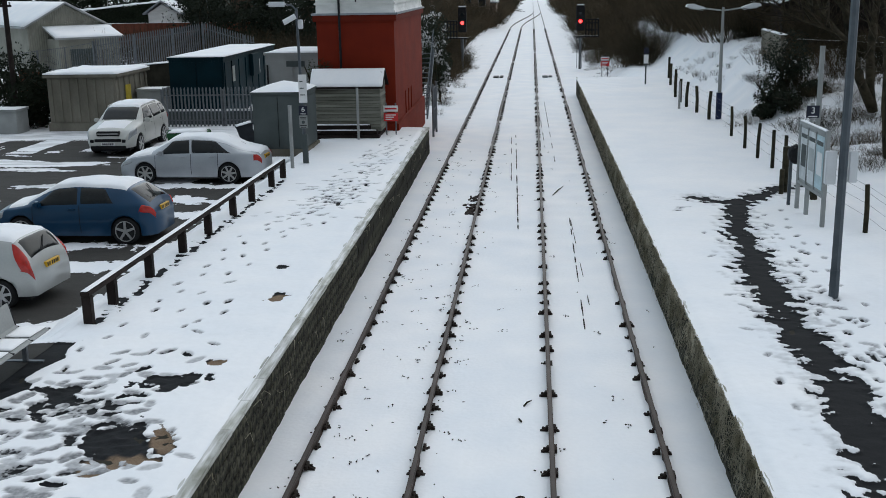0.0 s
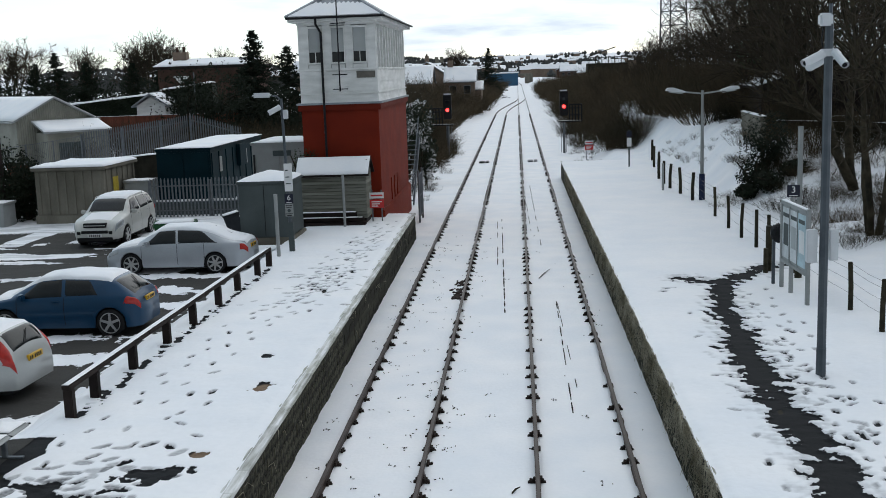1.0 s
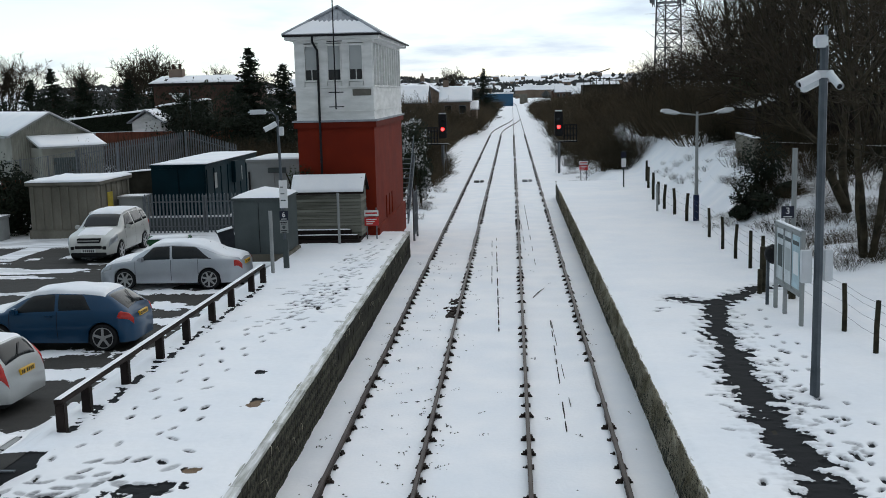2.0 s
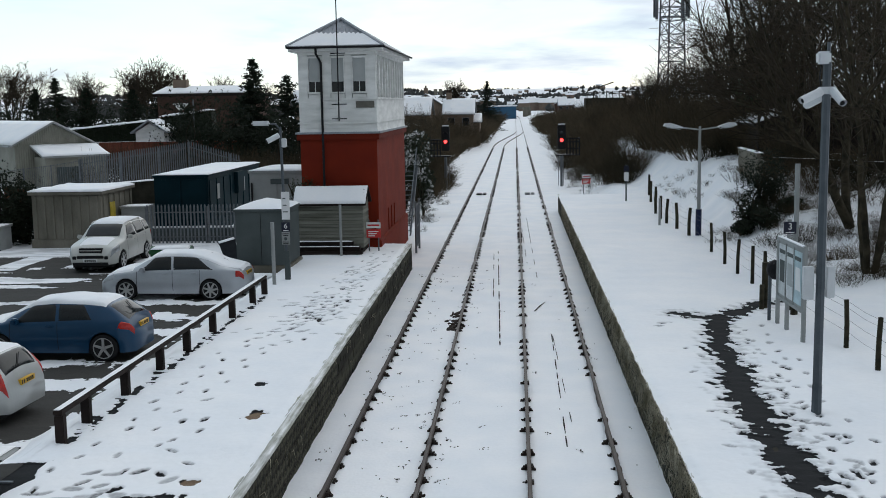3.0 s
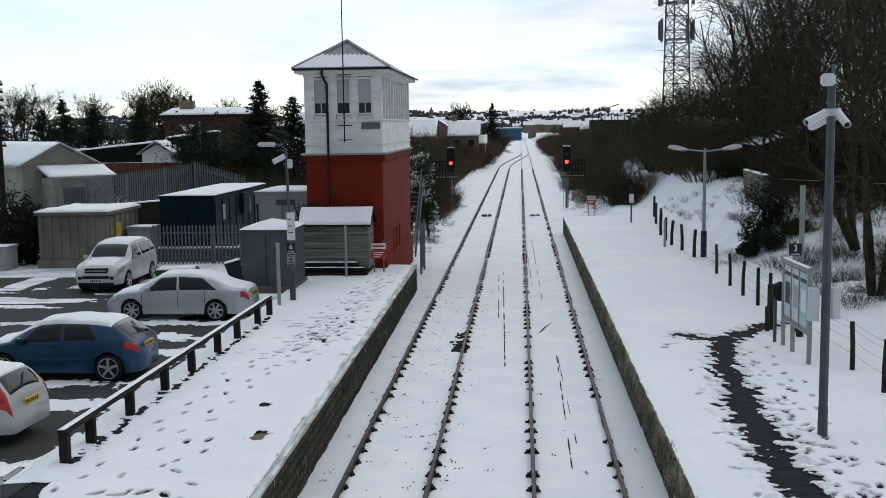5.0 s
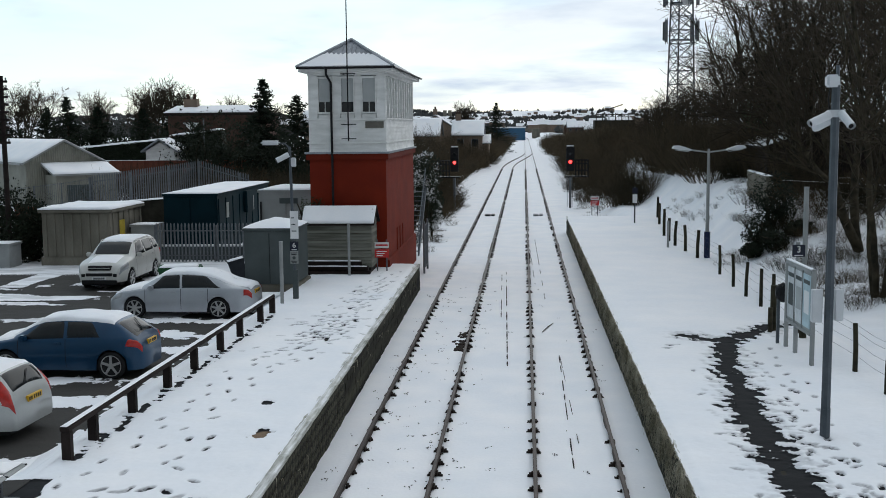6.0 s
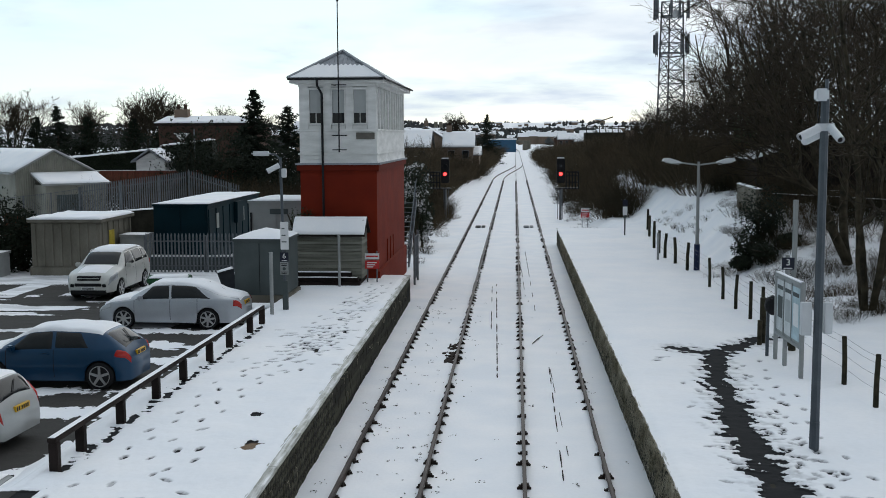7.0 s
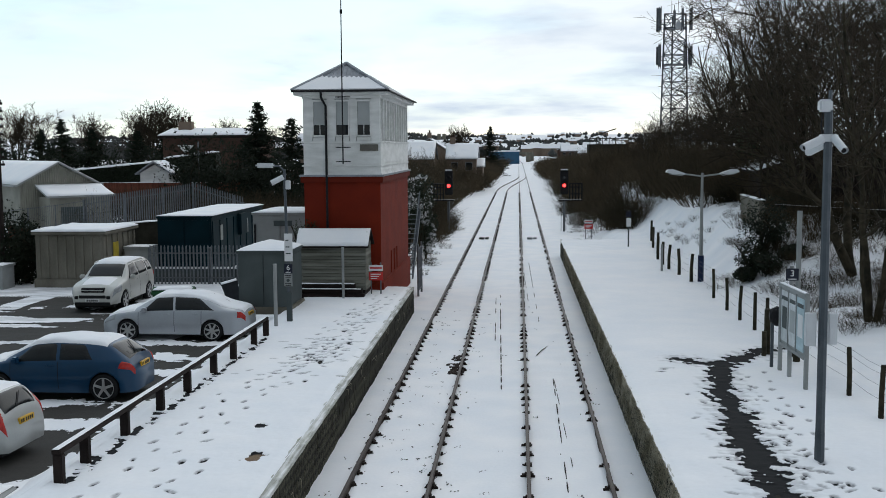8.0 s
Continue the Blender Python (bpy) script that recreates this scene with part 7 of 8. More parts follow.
def bush(name, label, lumps, n, size, mat, seed, z=None):
    rng = random.Random(seed)
    V, F = [], []
    x, y = lumps[0][0][0], lumps[0][0][1]
    for c, r in lumps:
        leaf_cloud(rng, V, F, c, r, n, size)
    t = thing(name, label, "bush" if "tree" not in name else "tree", pose(0, 0, 0))
    w = Wood()
    for c, r in lumps:
        for _ in range(5):
            w.limb([Vector((c[0], c[1], height_at(c[0], c[1]) - 0.1)), Vector((c[0] + rng.gauss(0, r[0] * 0.3), c[1] + rng.gauss(0, r[1] * 0.3), c[2])), Vector((c[0] + rng.gauss(0, r[0] * 0.5), c[1] + rng.gauss(0, r[1] * 0.5), c[2] + r[2] * 0.6))], [0.07, 0.05, 0.01], 5)
    wo = new("trunk", w.mesh("trunk", M_BARK))
    wo.parent = t
    me = bpy.data.meshes.new("foliage")
    me.from_pydata(V, [], F)
    me.materials.append(mat.m)
    new("foliage", me).parent = t
    return t


bush("evergreen_bush", "dark evergreen bush speckled with snow beside the track", [((-5.5, 59, 3.2), (1.0, 1.4, 1.5)), ((-6.4, 62, 2.6), (1.2, 1.6, 1.9)), ((-5.2, 60, 1.5), (0.7, 1.3, 1.2))], 2600, 0.075, M_LEAF_SNOW, 301)
bush("evergreen_bush", "dark evergreen bush dusted with snow on the bank", [((-7.4, 70, 2.4), (1.3, 2.0, 2.0))], 2600, 0.075, M_LEAF_SNOW, 309)
bush("evergreen_hedge", "tall dark evergreen hedge behind the fence", [((-21.5, 70, 4.4), (2.4, 2.0, 2.6)), ((-18.5, 68, 4.2), (2.2, 2.0, 2.6)), ((-15.6, 70, 3.6), (2.0, 2.0, 2.2)), ((-13.4, 72, 3.2), (1.6, 2.0, 2.2))], 3000, 0.09, M_LEAF, 302)
def clipped_hedge(label, x0, x1, y, z0, z1, deep, seed):
    """A clipped hedge from x0 to x1 whose top climbs from z0 to z1, with snow along it."""
    rng = random.Random(seed)
    t = thing("clipped_hedge", label, "hedge", pose(0, 0, 0))
    V, F = [], []
    n = int(abs(x1 - x0) * 520)
    for _ in range(n):
        f = rng.random()
        top = z0 + (z1 - z0) * f + 0.10 * noise.noise(Vector((f * 9, seed, 0)))
        low = height_at(x0 + (x1 - x0) * f, y) - 0.1
        p = Vector((x0 + (x1 - x0) * f, y - deep / 2 + abs(rng.gauss(0, 0.16)) + 0.06 * noise.noise(Vector((f * 25, 0, 3))), low + (top - low) * rng.random()))
        a = Vector((rng.gauss(0, 1), rng.gauss(0, 1), rng.gauss(0, 1))).normalized()
        b, q, c = a.orthogonal().normalized(), 0.10 * rng.uniform(0.6, 1.4), len(V)
        V.extend([tuple(p - a * q), tuple(p + b * q * 0.5), tuple(p + a * q), tuple(p - b * q * 0.5)])
        F.append((c, c + 1, c + 2, c + 3))
    me = bpy.data.meshes.new("foliage")
    me.from_pydata(V, [], F)
    me.materials.append(M_LEAF.m)
    new("foliage", me).parent = t
    low = height_at(x0, y) - 0.2
    part("woody_core", extrude([(x0, low), (x1, low), (x1, z1 - 0.08), (x0, z0 - 0.08)], "y", y - deep / 2 + 0.12, y + deep / 2), M_LEAF, t)
    snow_cap([(x0, y - deep / 2, z0), (x1, y - deep / 2, z1), (x1, y + deep / 2, z1), (x0, y + deep / 2, z0)], 0.16, "snow", t, lip=0.2, seed=seed, res=0.22)


bush("evergreen_bush", "dark evergreen bush beside the white garage", [((-23.4, 77, 4.2), (1.7, 1.6, 1.5))], 3000, 0.09, M_LEAF, 310)
clipped_hedge("long dark clipped hedge topped with a line of snow", -35.5, -26.4, 80, 4.4, 5.25, 1.2, 303)
clipped_hedge("tall dark clipped hedge with snow on its top", -26.3, -22.4, 79, 5.45, 5.9, 1.4, 304)
bush("dark_bush", "dark shrub on the snowy bank by the wall", [((x, y, height_at(x, y) + h * 0.45), (r, r, h * 0.55)) for x, y, r, h in ((9.25, 41.2, 0.85, 2.2), (8.75, 40.6, 0.65, 1.3), (9.7, 41.0, 0.7, 1.9), (8.3, 39.6, 0.5, 0.5), (9.1, 39.4, 0.6, 0.7), (9.95, 39.7, 0.5, 0.6))], 1500, 0.05, M_LEAF, 304)
bush("ivy_tree", "ivy covered tree among bare branches", [((17.0, 52, 7.4), (2.4, 2.0, 1.8)), ((14.9, 57, 7.2), (2.0, 2.0, 1.4)), ((18.6, 50, 5.4), (2.0, 2.0, 1.6)), ((12.8, 58, 6.5), (1.5, 2.0, 1.2))], 1300, 0.10, M_IVY, 305)
bush("garden_bush", "dark overgrown bush by the concrete hut", [((-21.9, 46, 1.5), (1.0, 1.6, 1.5)), ((-23.4, 47, 2.0), (1.5, 1.8, 1.7)), ((-22.6, 46.4, 0.9), (1.4, 1.2, 1.0))], 3200, 0.07, M_LEAF, 306)
bush("creeper", "green creeper at the foot of the red tower", [((-8.15, 39.4, 2.7), (0.3, 0.25, 0.9)), ((-7.65, 39.12, 2.9), (0.35, 0.08, 0.7))], 260, 0.045, M_IVY, 307)


bush("evergreen_thicket", "dark evergreen thicket under the bare trees", [((-34 - 4.2 * k, 104 + (k % 3), 3.3 + 0.5 * ((k * 7) % 3)), (2.9, 2.2, 2.4)) for k in range(8)], 2200, 0.13, M_LEAF, 308)


def conifer(x, y, h, r, seed):
    rng = random.Random(seed)
    z0 = height_at(x, y)
    t = thing("conifer_tree", "dark pointed conifer against the sky", "tree", pose(x, y, z0), "conifers")
    w = Wood()
    w.limb([Vector((0, 0, -0.2)), Vector((0, 0, h * 0.6)), Vector((0, 0, h))], [0.14, 0.09, 0.015], 6)
    V, F = [], []
    tiers = int(h / 0.28)
    for i in range(tiers):
        z = 0.5 + (h - 0.5) * i / tiers
        reach = r * (1 - z / h) ** 0.92 + 0.07
        for k in range(12):
            a = rng.uniform(0, 6.283)
            L = reach * rng.uniform(0.35, 1.3)
            d = Vector((math.cos(a), math.sin(a), rng.uniform(-0.3, 0.45)))
            e = Vector((0, 0, z)) + d * L
            w.limb([Vector((0, 0, z)), e], [0.02, 0.004], 3)
            for q in range(int(8 + L * 18)):
                f = rng.uniform(0.15, 1.05)
                p = Vector((0, 0, z)).lerp(e, f) + Vector((rng.gauss(0, 0.06), rng.gauss(0, 0.06), rng.gauss(0, 0.05)))
                n = (d + Vector((rng.gauss(0, 0.6), rng.gauss(0, 0.6), rng.gauss(0, 0.5)))).normalized()
                b = n.orthogonal().normalized()
                s = rng.uniform(0.07, 0.15)
                c = len(V)
                V.extend([tuple(p - n * s), tuple(p + b * s * 0.4), tuple(p + n * s), tuple(p - b * s * 0.4)])
                F.append((c, c + 1, c + 2, c + 3))
    new("trunk", w.mesh("trunk", M_BARK)).parent = t
    me = bpy.data.meshes.new("foliage")
    me.from_pydata(V, [], F)
    me.materials.append(M_CONIFER.m)
    new("foliage", me).parent = t


for x, y, h, r, s in ((-17.6, 72, 7.6, 2.6, 1), (-16.6, 78, 6.4, 2.8, 2), (-18.8, 74, 5.2, 2.6, 11), (-47, 108, 6.0, 2.6, 3), (-43, 106, 5.0, 2.4, 4), (-51, 112, 5.0, 2.6, 5), (-55, 110, 4.6, 2.8, 6), (-6.2, 240, 11.0, 4.0, 7), (-39, 108, 4.8, 2.4, 8), (-35.5, 106, 4.2, 2.4, 9)):
    conifer(x, y, h, r, s)


# ---------------------------------------------------------------- buildings and distance
def gable_house(name, label, x, y, z, turn, w, d, he, hr, wall, windows=2, chimney=False, group="houses"):
    """A house: w across its front, d deep with the ridge along the front."""
    t = thing(name, label, "house", pose(x, y, z, 0, 0, turn), group)
    part("wall_shell", box(-w / 2, w / 2, 0, d, -0.3, he), wall, t)
    part("gable", extrude([(0.02, he), (d - 0.02, he), (d / 2, hr - 0.15)], "x", -w / 2 + 0.01, w / 2 - 0.01), wall, t)
    o = 0.3
    roof = part("roof", extrude([(-o, he - 0.12), (d / 2, hr), (d + o, he - 0.12), (d + o, he - 0.02), (d / 2, hr + 0.12), (-o, he - 0.02)], "x", -w / 2 - o, w / 2 + o), M_GREYLEAD, t, "dark roof edge")
    snow_cap([(-w / 2 - o, -o, he - 0.01), (w / 2 + o, -o, he - 0.01), (w / 2 + o, d / 2, hr + 0.12), (-w / 2 - o, d / 2, hr + 0.12)], 0.10, "snow", roof, seed=x, res=0.5)
    for k in range(windows):
        a = -w / 2 + w * (k + 0.5) / windows - 0.45
        for zz in (he - 1.6,) if he < 4 else (he - 1.7, he - 4.2):
            q = part("window", box(a, a + 0.9, -0.03, 0.03, zz, zz + 1.1), M_GLASS, t)
            part("window_frame", box(a - 0.05, a + 0.95, -0.02, 0.02, zz - 0.05, zz + 1.15), M_GREYLEAD, q)
    if chimney:
        c = part("chimney", box(-w * 0.36 - 0.4, -w * 0.36 + 0.4, d / 2 - 0.3, d / 2 + 0.3, hr - 0.4, hr + 1.0), M_TAN, t)
        for s in (-0.2, 0.2):
            part("chimney_pot", tube([(-w * 0.36 + s, d / 2, hr + 1.0), (-w * 0.36 + s, d / 2, hr + 1.35)], 0.11, 8), M_BRICK, c)
    return t


def warehouse():
    t = thing("corrugated_workshop", "cream corrugated workshop with snowy roof", "workshop", pose(-27.3, 62.0, 0.75, 0, 0, 41))
    w, d, he, hr = 4.5, 12.0, 3.4, 4.6
    part("wall_shell", box(-w / 2, w / 2, 0, d, 0, he), M_CORRU, t)
    part("gable", extrude([(-w / 2, he), (w / 2, he), (0, hr - 0.05)], "y", 0.0, d), M_CORRU, t)
    n = 34
    for k in range(n):
        x = -w / 2 + w * (k + 0.5) / n
        z1 = he + (hr - he) * (1 - abs(x) / (w / 2)) - 0.08
        part("corrugation", extrude([(x - 0.045, 0.0), (x, -0.035), (x + 0.045, 0.0)], "z", 0, z1), M_CORRU, t)
    part("roof", extrude([(-w / 2 - 0.2, he - 0.13), (0, hr), (w / 2 + 0.2, he - 0.13), (w / 2 + 0.2, he - 0.03), (0, hr + 0.1), (-w / 2 - 0.2, he - 0.03)], "y", -0.2, d), M_BOXGREY, t)
    snow_cap([(-w / 2 - 0.2, -0.2, he - 0.03), (0, -0.2, hr + 0.1), (0, d, hr + 0.1), (-w / 2 - 0.2, d, he - 0.03)], 0.09, "snow", t, seed=2, res=0.5)
    snow_cap([(0, -0.2, hr + 0.1), (w / 2 + 0.2, -0.2, he - 0.03), (w / 2 + 0.2, d, he - 0.03), (0, d, hr + 0.1)], 0.09, "snow", t, seed=3, res=0.5)
    a = part("porch", box(-1.2, 2.3, -2.2, 0, 0, 2.65), M_CORRU, t)
    part("porch_roof", extrude([(-2.4, 2.65), (0, 3.25), (0, 3.35), (-2.4, 2.75)], "x", -1.4, 2.5), M_BOXGREY, a)
    snow_cap([(-1.4, -2.4, 2.75), (2.5, -2.4, 2.75), (2.5, 0, 3.35), (-1.4, 0, 3.35)], 0.08, "snow", a, seed=5, res=0.3)
    part("door", box(-0.6, 0.9, -2.25, -2.2, 0, 2.1), M_CABGREY, a)
    for k in range(20):
        x = -1.1 + 3.3 * k / 19
        part("corrugation", extrude([(x - 0.04, -2.2), (x, -2.23), (x + 0.04, -2.2)], "z", 0, 2.3), M_CORRU, a)
    for x in (-2.6, 2.6):
        part("gutter", tube([(x, -0.2, he - 0.1), (x, d, he - 0.1)], 0.06, 6), M_BOXGREY, t)


warehouse()


def brown_house():
    t = thing("flat_roofed_house", "brown brick house with low snowy roof", "house", pose(-31.0, 92, 2.6))
    part("wall_shell", box(0, 8.2, 0, 7, -0.5, 4.5), M_BRICK, t)
    part("fascia", box(-0.3, 8.5, -0.3, 7.3, 4.5, 4.75), M_DARKWOOD, t)
    snow_cap([(-0.3, -0.3, 4.75), (8.5, -0.3, 4.75), (8.5, 3.5, 5.4), (-0.3, 3.5, 5.4)], 0.15, "snow", t, seed=6, res=0.5)
    c = part("chimney", box(0.8, 2.0, 2.0, 2.8, 4.8, 6.0), M_TAN, t)
    for s in (1.1, 1.7):
        part("chimney_pot", tube([(s, 2.4, 6.0), (s, 2.4, 6.45)], 0.14, 8), M_BRICK, c)
    part("satellite_gable", extrude([(1.4, 3.9), (2.8, 3.9), (2.1, 3.2)], "y", -0.3, -0.1), M_WHITE, t)


brown_house()
gable_house("garage", "small white garage with snowy roof", -25.2, 77.4, 2.7, 90, 3.0, 2.1, 1.75, 2.5, M_WHITE, 0, group="outbuildings")
gable_house("outhouse", "cream outhouse with snowy roof behind the trees", -16.0, 82, 3.0, 0, 1.8, 2.5, 3.4, 4.2, M_TAN, 0, group="outbuildings")
t = thing("board_fence", "red brown board fence below the hedge", "fence", pose(-32, 74, 2.3))
pale = finish(box(0, 0.19, -0.02, 0.02, 0, 1.5), "board", M_BROWNFENCE)
for k in range(74):
    b = new("board", pale)
    b.parent, b.matrix_basis = t, pose(0.2 * k, 0, 0)
snow_cap([(0, -0.05, 1.5), (14.8, -0.05, 1.5), (14.8, 0.05, 1.5), (0, 0.05, 1.5)], 0.04, "snow", t, seed=1, res=0.1)
t = thing("dark_fence", "dark red timber fence beside the bushes", "fence", pose(-21.5, 46.5, 0.8))
for k in range(16):
    b = new("board", pale)
    b.parent, b.matrix_basis = t, pose(-0.2 * k, 0.22 * k, 0.2)
gable_house("house", "tan gabled house with snow covered roof", -14.6, 150, 0.0, 0, 5.2, 7.5, 4.6, 7.0, M_TAN, 3, True)
gable_house("house", "grey brown gabled house with snow covered roof", -8.2, 156, 0.0, 0, 4.2, 7.0, 4.6, 6.7, M_TAN, 2, True)
gable_house("house", "low extension with snow covered roof", -6.2, 158, 0.2, 0, 2.0, 5.0, 3.2, 4.3, M_TAN, 0)
gable_house("house", "distant house with snow covered roof", -11.0, 172, 0.8, 90, 6.0, 6.0, 4.8, 6.8, M_TAN, 2, True)


def telegraph_pole():
    t = thing("telegraph_pole", "dark telegraph pole crowded with cross arms", "pole", pose(-22.7, 45.5, 0.1))
    part("shaft", tube([(0, 0, -0.3), (0, 0, 8.3)], [0.13, 0.10], 10), M_DARKWOOD, t)
    for k in range(9):
        z = 8.05 - k * 0.33
        a = part("cross_arm", box(-0.9, 0.35, -0.16, -0.1, z - 0.05, z + 0.05, 0.01), M_DARKWOOD, t)
        for x in (-0.8, -0.5, -0.2, 0.28):
            part("insulator", tube([(x, -0.13, z + 0.05), (x, -0.13, z + 0.17)], 0.035, 8), M_BOXGREY, a)


telegraph_pole()
for i, (x, y, z, h) in enumerate(((-23.0, 76, 2.2, 4.5),)):
    post("thin_pole", "thin grey pole behind the fence", x, y, z, z + h, 0.05, M_GALV)


def lattice_mast():
    t = thing("lattice_mast", "steel lattice telecom mast with panel antennas", "mast", pose(17.0, 120, 1.5))
    H, n = 19.0, 13
    at = lambda z: 1.9 - 0.6 * z / H
    legs = [radians(90), radians(210), radians(330)]
    P = lambda k, z: Vector((math.cos(legs[k % 3]) * at(z), math.sin(legs[k % 3]) * at(z), z))
    for k in range(3):
        part("leg", tube([P(k, 0), P(k, H)], 0.09, 6), M_POLE, t)
        for i in range(n):
            z0, z1 = H * i / n, H * (i + 1) / n
            part("brace", tube([P(k, z0), P(k + 1, z1)], 0.05, 4), M_POLE, t)
            part("strut", tube([P(k, z1), P(k + 1, z1)], 0.05, 4), M_POLE, t)
            part("brace", tube([P(k + 1, z0), P(k, z1)], 0.05, 4), M_POLE, t)
    for z, spots in ((14.0, ((188, 1.0), (205, 1.2), (352, 1.1), (15, 0.9), (300, 1.2))), (17.9, ((186, 1.3), (205, 1.2), (340, 1.2), (2, 1.1), (262, 0.8), (290, 1.0)))):
        part("platform", tube([(0, 0, z - 0.5), (0, 0, z - 0.4)], 1.25, 12), M_POLE, t)
        part("guard_rail", tube([(1.6 * math.cos(a * 0.5236), 1.6 * math.sin(a * 0.5236), z + 0.4) for a in range(13)], 0.035, 4), M_POLE, t)
        for deg, h in spots:
            x, y = 1.85 * math.cos(radians(deg)), 1.85 * math.sin(radians(deg))
            p = part("panel_antenna", box(x - 0.13, x + 0.13, y - 0.1, y + 0.1, z + 0.5 - h, z + 0.5 + h, 0.03), M_GALV, t, "grey panel antenna")
            part("antenna_pole", tube([(x * 0.9, y * 0.9, z - 0.9), (x * 0.9, y * 0.9, z + 1.9)], 0.04, 5), M_POLE, p)
            part("arm", tube([(x * 0.5, y * 0.5, z), (x * 0.9, y * 0.9, z)], 0.04, 4), M_POLE, p)
    part("dish", tube([(0.3, -1.3, 17.6), (0.3, -1.5, 17.6)], [0.38, 0.42], 16), M_CAMWHITE, t, "white dish antenna")
    for x in (-0.3, 0.4):
        part("whip", tube([(x, 0, H), (x, 0, H + 2.4)], 0.03, 4), M_POLE, t)


lattice_mast()


def garden_wall():
    t = thing("block_wall", "pale block wall end with snow on its coping", "wall", pose(9.92, 48.2, 2.85, 0, 0, -93))
    for r in range(5):
        for k in range(11):
            o = 0.22 if r % 2 else 0
            part("block", box(k * 0.45 + o, k * 0.45 + o + 0.435, -0.1, 0.1, r * 0.225, r * 0.225 + 0.21, 0.008), M_CONCRETE, t)
    snow_cap([(0, -0.13, 1.12), (5.1, -0.13, 1.12), (5.1, 0.13, 1.12), (0, 0.13, 1.12)], 0.07, "snow", t, seed=1, res=0.1)


garden_wall()


def dark_outbuilding():
    t = thing("dark_outbuilding", "dark timber outbuilding under the trees with snowy roof", "outbuilding", pose(11.75, 53.0, 3.2))
    part("wall_shell", box(0, 8, 0, 6, -0.8, 1.7), M_DARKWOOD, t)
    part("gable", extrude([(0.02, 1.7), (7.98, 1.7), (4, 2.95)], "y", 0.01, 5.98), M_DARKWOOD, t)
    part("roof", extrude([(-0.3, 1.62), (4, 3.0), (8.3, 1.62), (8.3, 1.72), (4, 3.1), (-0.3, 1.72)], "y", -0.4, 6.4), M_DARKWOOD, t)
    for k in range(18):
        part("cladding", box(0.02 + 0.443 * k, 0.02 + 0.443 * k + 0.42, -0.03, -0.002, -0.7, 1.68), M_DARKWOOD, t)
    snow_cap([(-0.3, -0.4, 1.73), (4, -0.4, 3.11), (4, 6.4, 3.11), (-0.3, 6.4, 1.73)], 0.05, "snow", t, lip=0.2, seed=2, res=0.3)
    f = thing("board_fence", "dark weathered board fence under the trees", "fence", pose(10.6, 45.0, 2.5))
    bd = finish(box(0, 0.24, -0.02, 0.02, -0.7, 1.2), "board", M_DARKWOOD)
    for k in range(44):
        b = new("board", bd)
        b.parent, b.matrix_basis = f, pose(0.25 * k, -0.10 * k, -0.01 * k)
    snow_cap([(0, -0.04, 1.2), (11, -4.44, 0.76), (11, -4.36, 0.76), (0, 0.04, 1.2)], 0.05, "snow", f, seed=3, res=0.12)


dark_outbuilding()


def frame_building():
    t = thing("framed_building", "unfinished brown framed building in the distance", "building", pose(13.5, 205, 0.5))
    part("wall_shell", box(0, 10, 2, 8, 0, 6.2), M_MORTAR, t)
    for k in range(9):
        part("upright", box(k * 1.2, k * 1.2 + 0.14, 0, 0.14, 0, 7.5), M_POST, t)
    for z in (1.8, 3.6, 5.4, 7.2):
        part("ledger", box(0, 10, 0, 0.12, z, z + 0.14), M_POST, t)
    part("roof_beam", extrude([(0, 7.4), (5, 9.0), (5, 9.2), (0, 7.6)], "y", 0, 0.15), M_POST, t)
    part("gable_wall", box(7.5, 9.0, -0.3, 2, 0, 6.6), M_TAN, t)


frame_building()

# distant works beside the line and the town on the hills
M_BLUESHED = Mat("blue_steel_shed", (0.05, 0.13, 0.22, 1), rough=0.6, scale=0.2, fine=2)
t = thing("blue_shed", "long blue industrial shed with snowy roof", "industrial shed", pose(-12.0, 420, -1.0))
part("wall_shell", box(0, 12.5, 0, 30, 0, 5.6), M_BLUESHED, t)
part("snow", box(-0.3, 12.8, -0.3, 30, 5.6, 6.1, 0.1), M_SNOW, t)
t = thing("stone_bridge", "pale stone overbridge across the line", "bridge", pose(0, 480, -1.5))
part("abutment", box(3.5, 7, 0, 8, 0, 4.6), M_CONCRETE, t)
part("parapet", box(-6, 7, 0, 8, 4.6, 5.6), M_CONCRETE, t)
rng = random.Random(44)
for k in range(26):
    y = rng.uniform(360, 800)
    x = rng.uniform(10, 130) * (y / 420) + 8
    w, h = rng.uniform(6, 11), rng.uniform(3.0, 5)
    gable_house("house", "distant town house with snow covered roof", x, y, height_at(x, y) - 0.2, rng.choice((0, 0, 90, 20, -15)), w, rng.uniform(6, 9), h, h + rng.uniform(1.8, 2.6), rng.choice((M_TAN, M_BRICK, M_CONCRETE)), 3, False, "distant houses")
V, F, V2, F2 = [], [], [], []
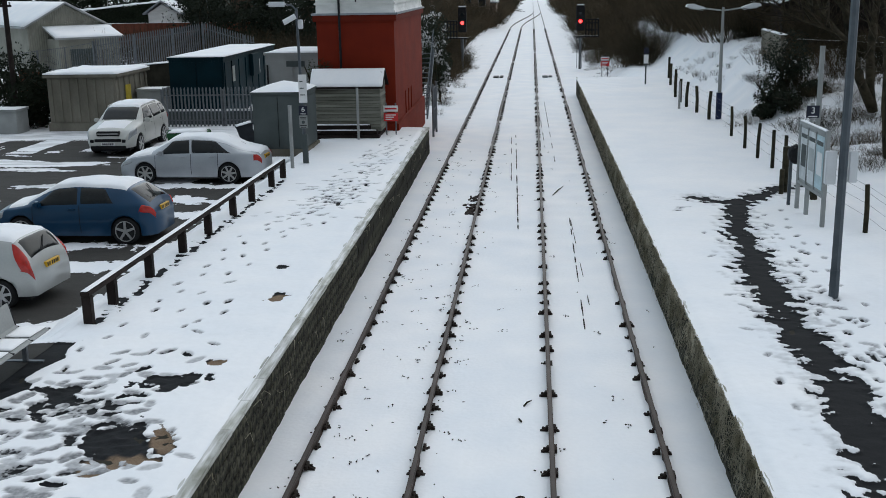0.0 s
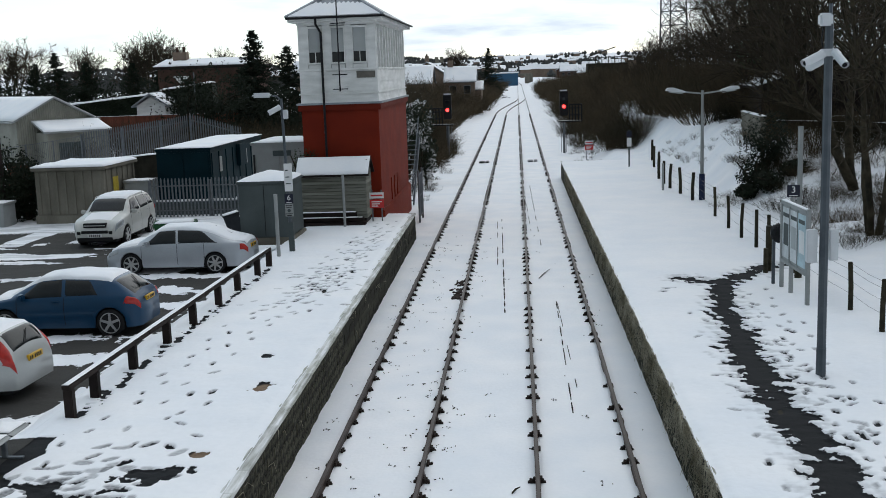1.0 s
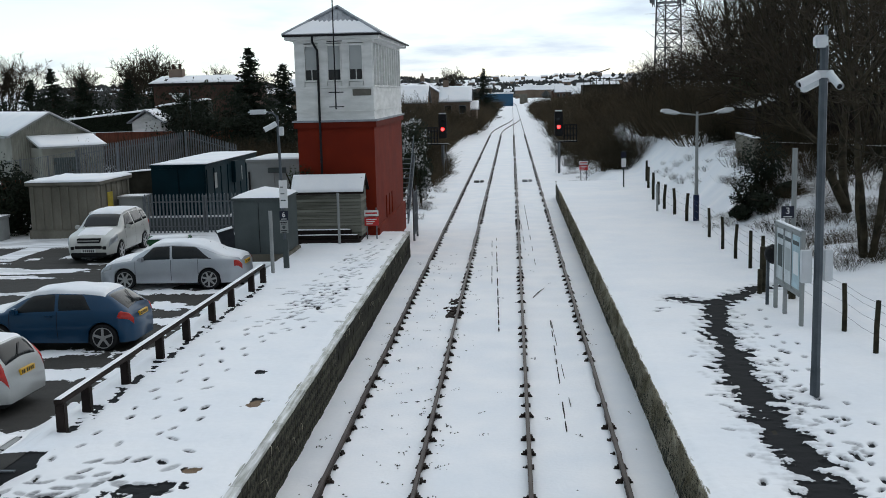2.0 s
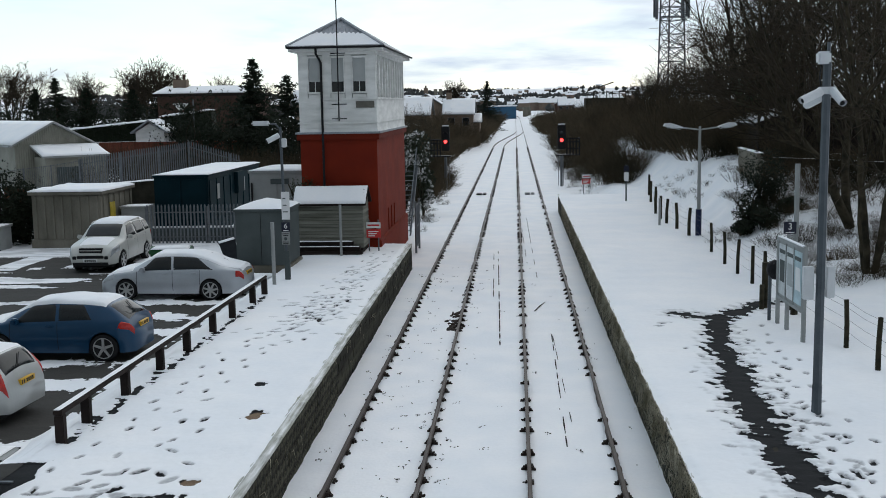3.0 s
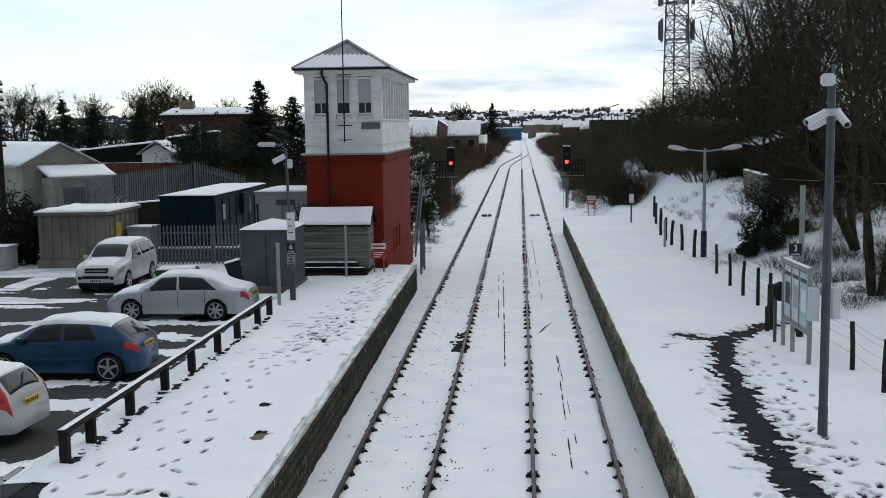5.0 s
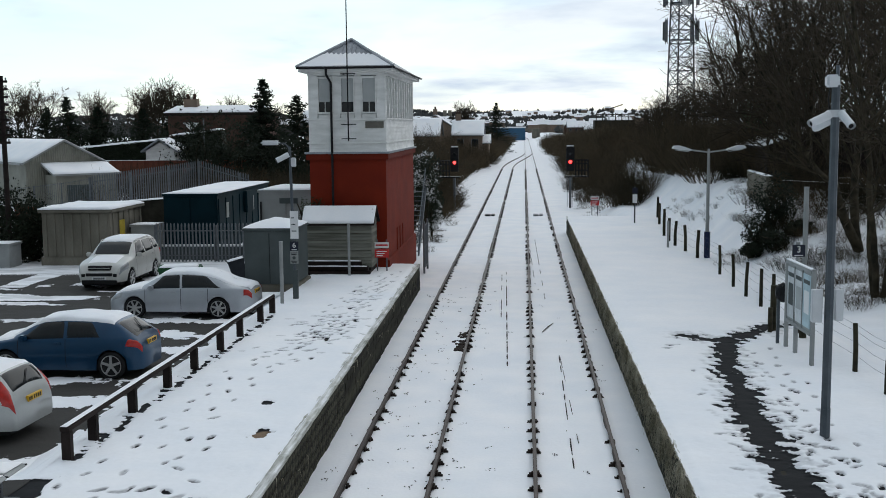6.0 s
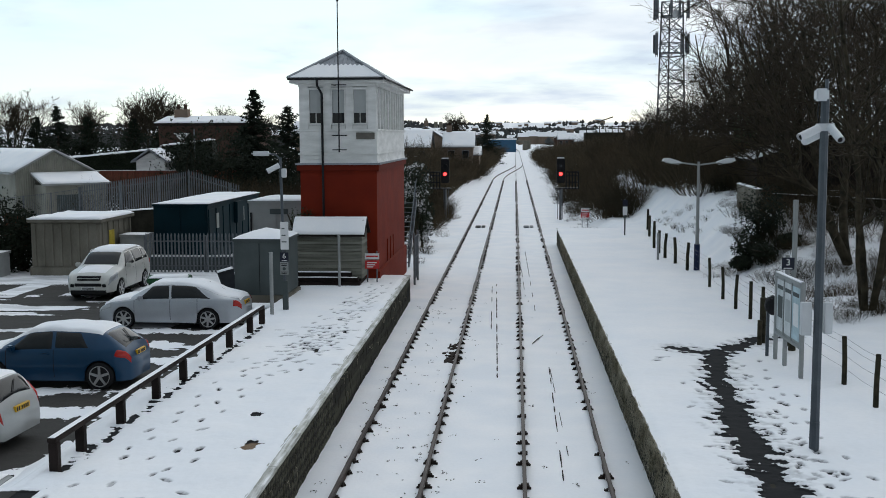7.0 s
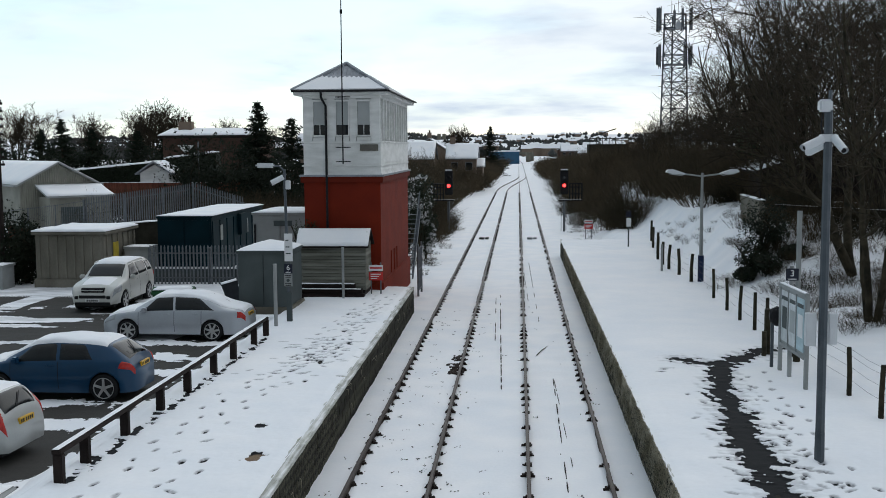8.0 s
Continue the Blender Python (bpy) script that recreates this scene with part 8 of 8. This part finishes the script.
for k in range(300):
    y = rng.uniform(700, 2600)
    x = rng.uniform(-0.35, 0.5) * y
    z = height_at(x, y)
    w, d, h = rng.uniform(7, 16), rng.uniform(7, 12), rng.uniform(4, 7)
    b = len(V)
    V.extend([(x, y, z - 3), (x + w, y, z - 3), (x + w, y, z + h), (x, y, z + h), (x, y + d, z - 3), (x + w, y + d, z - 3), (x + w, y + d, z + h), (x, y + d, z + h)])
    F.extend([(b, b + 1, b + 2, b + 3), (b + 1, b + 5, b + 6, b + 2), (b + 4, b, b + 3, b + 7), (b + 5, b + 4, b + 7, b + 6)])
    b = len(V2)
    V2.extend([(x - 0.5, y - 0.5, z + h), (x + w + 0.5, y - 0.5, z + h), (x + w + 0.5, y + d / 2, z + h + 3), (x - 0.5, y + d / 2, z + h + 3), (x - 0.5, y + d, z + h), (x + w + 0.5, y + d, z + h)])
    F2.extend([(b, b + 1, b + 2, b + 3), (b + 3, b + 2, b + 5, b + 4), (b, b + 3, b + 4), (b + 1, b + 5, b + 2)])
for nm, v, f, m, lab in (("far_town_walls", V, F, M_TAN, "walls of a distant town on the hills"), ("far_town_roofs", V2, F2, M_SNOW, "snowy roofs of a distant town on the hills")):
    me = bpy.data.meshes.new(nm)
    me.from_pydata(v, [], f)
    me.materials.append(m.m)
    tagged(new(nm, me), lab, "town", "", "stuff")
block = finish(box(-4, 4, -4, 4, -12, 13), "tower_shell", M_CONCRETE)
for x in (-191, -179, -152, -135):
    t = thing("tower_block", "pale tower block on the distant hill", "tower block", pose(x, 2600, max(height_at(x, 2600), 28)), "tower blocks")
    new("tower_shell", block).parent = t
V, F = [], []
for k in range(20000):
    band = rng.random()
    y = rng.uniform(500, 1200) if band < 0.3 else rng.uniform(1200, 2400) if band < 0.55 else rng.uniform(2600, 3500)
    x = rng.uniform(-0.45, 0.55) * y
    if abs(x) < 20 and y < 900:
        continue
    if W_FAR(np.array([x * 3]), np.array([y * 2.2]))[0] < (-0.28 if y < 2600 else -0.6):
        continue
    z = height_at(x, y)
    s = rng.uniform(2, 4.5) * (0.6 + y / 3000)
    b = len(V)
    for q in range(5):
        a = q * 1.2566
        V.append((x + s * 0.9 * math.cos(a) * rng.uniform(0.6, 1.2), y + s * 0.9 * math.sin(a), z + s * rng.uniform(0.3, 0.7)))
    V.extend([(x, y, z - 2), (x + rng.uniform(-1, 1), y, z + s * 1.5)])
    for q in range(5):
        F.extend([(b + q, b + (q + 1) % 5, b + 6), (b + (q + 1) % 5, b + q, b + 5)])
me = bpy.data.meshes.new("far_woods")
me.from_pydata(V, [], F)
me.materials.append(Mat("far_wood", (0.06, 0.062, 0.06, 1), rough=0.95, scale=0.02, fine=0.4, bump=0).m)
tagged(new("far_woods", me), "dark leafless woods on the distant hills", "woods", "", "stuff")
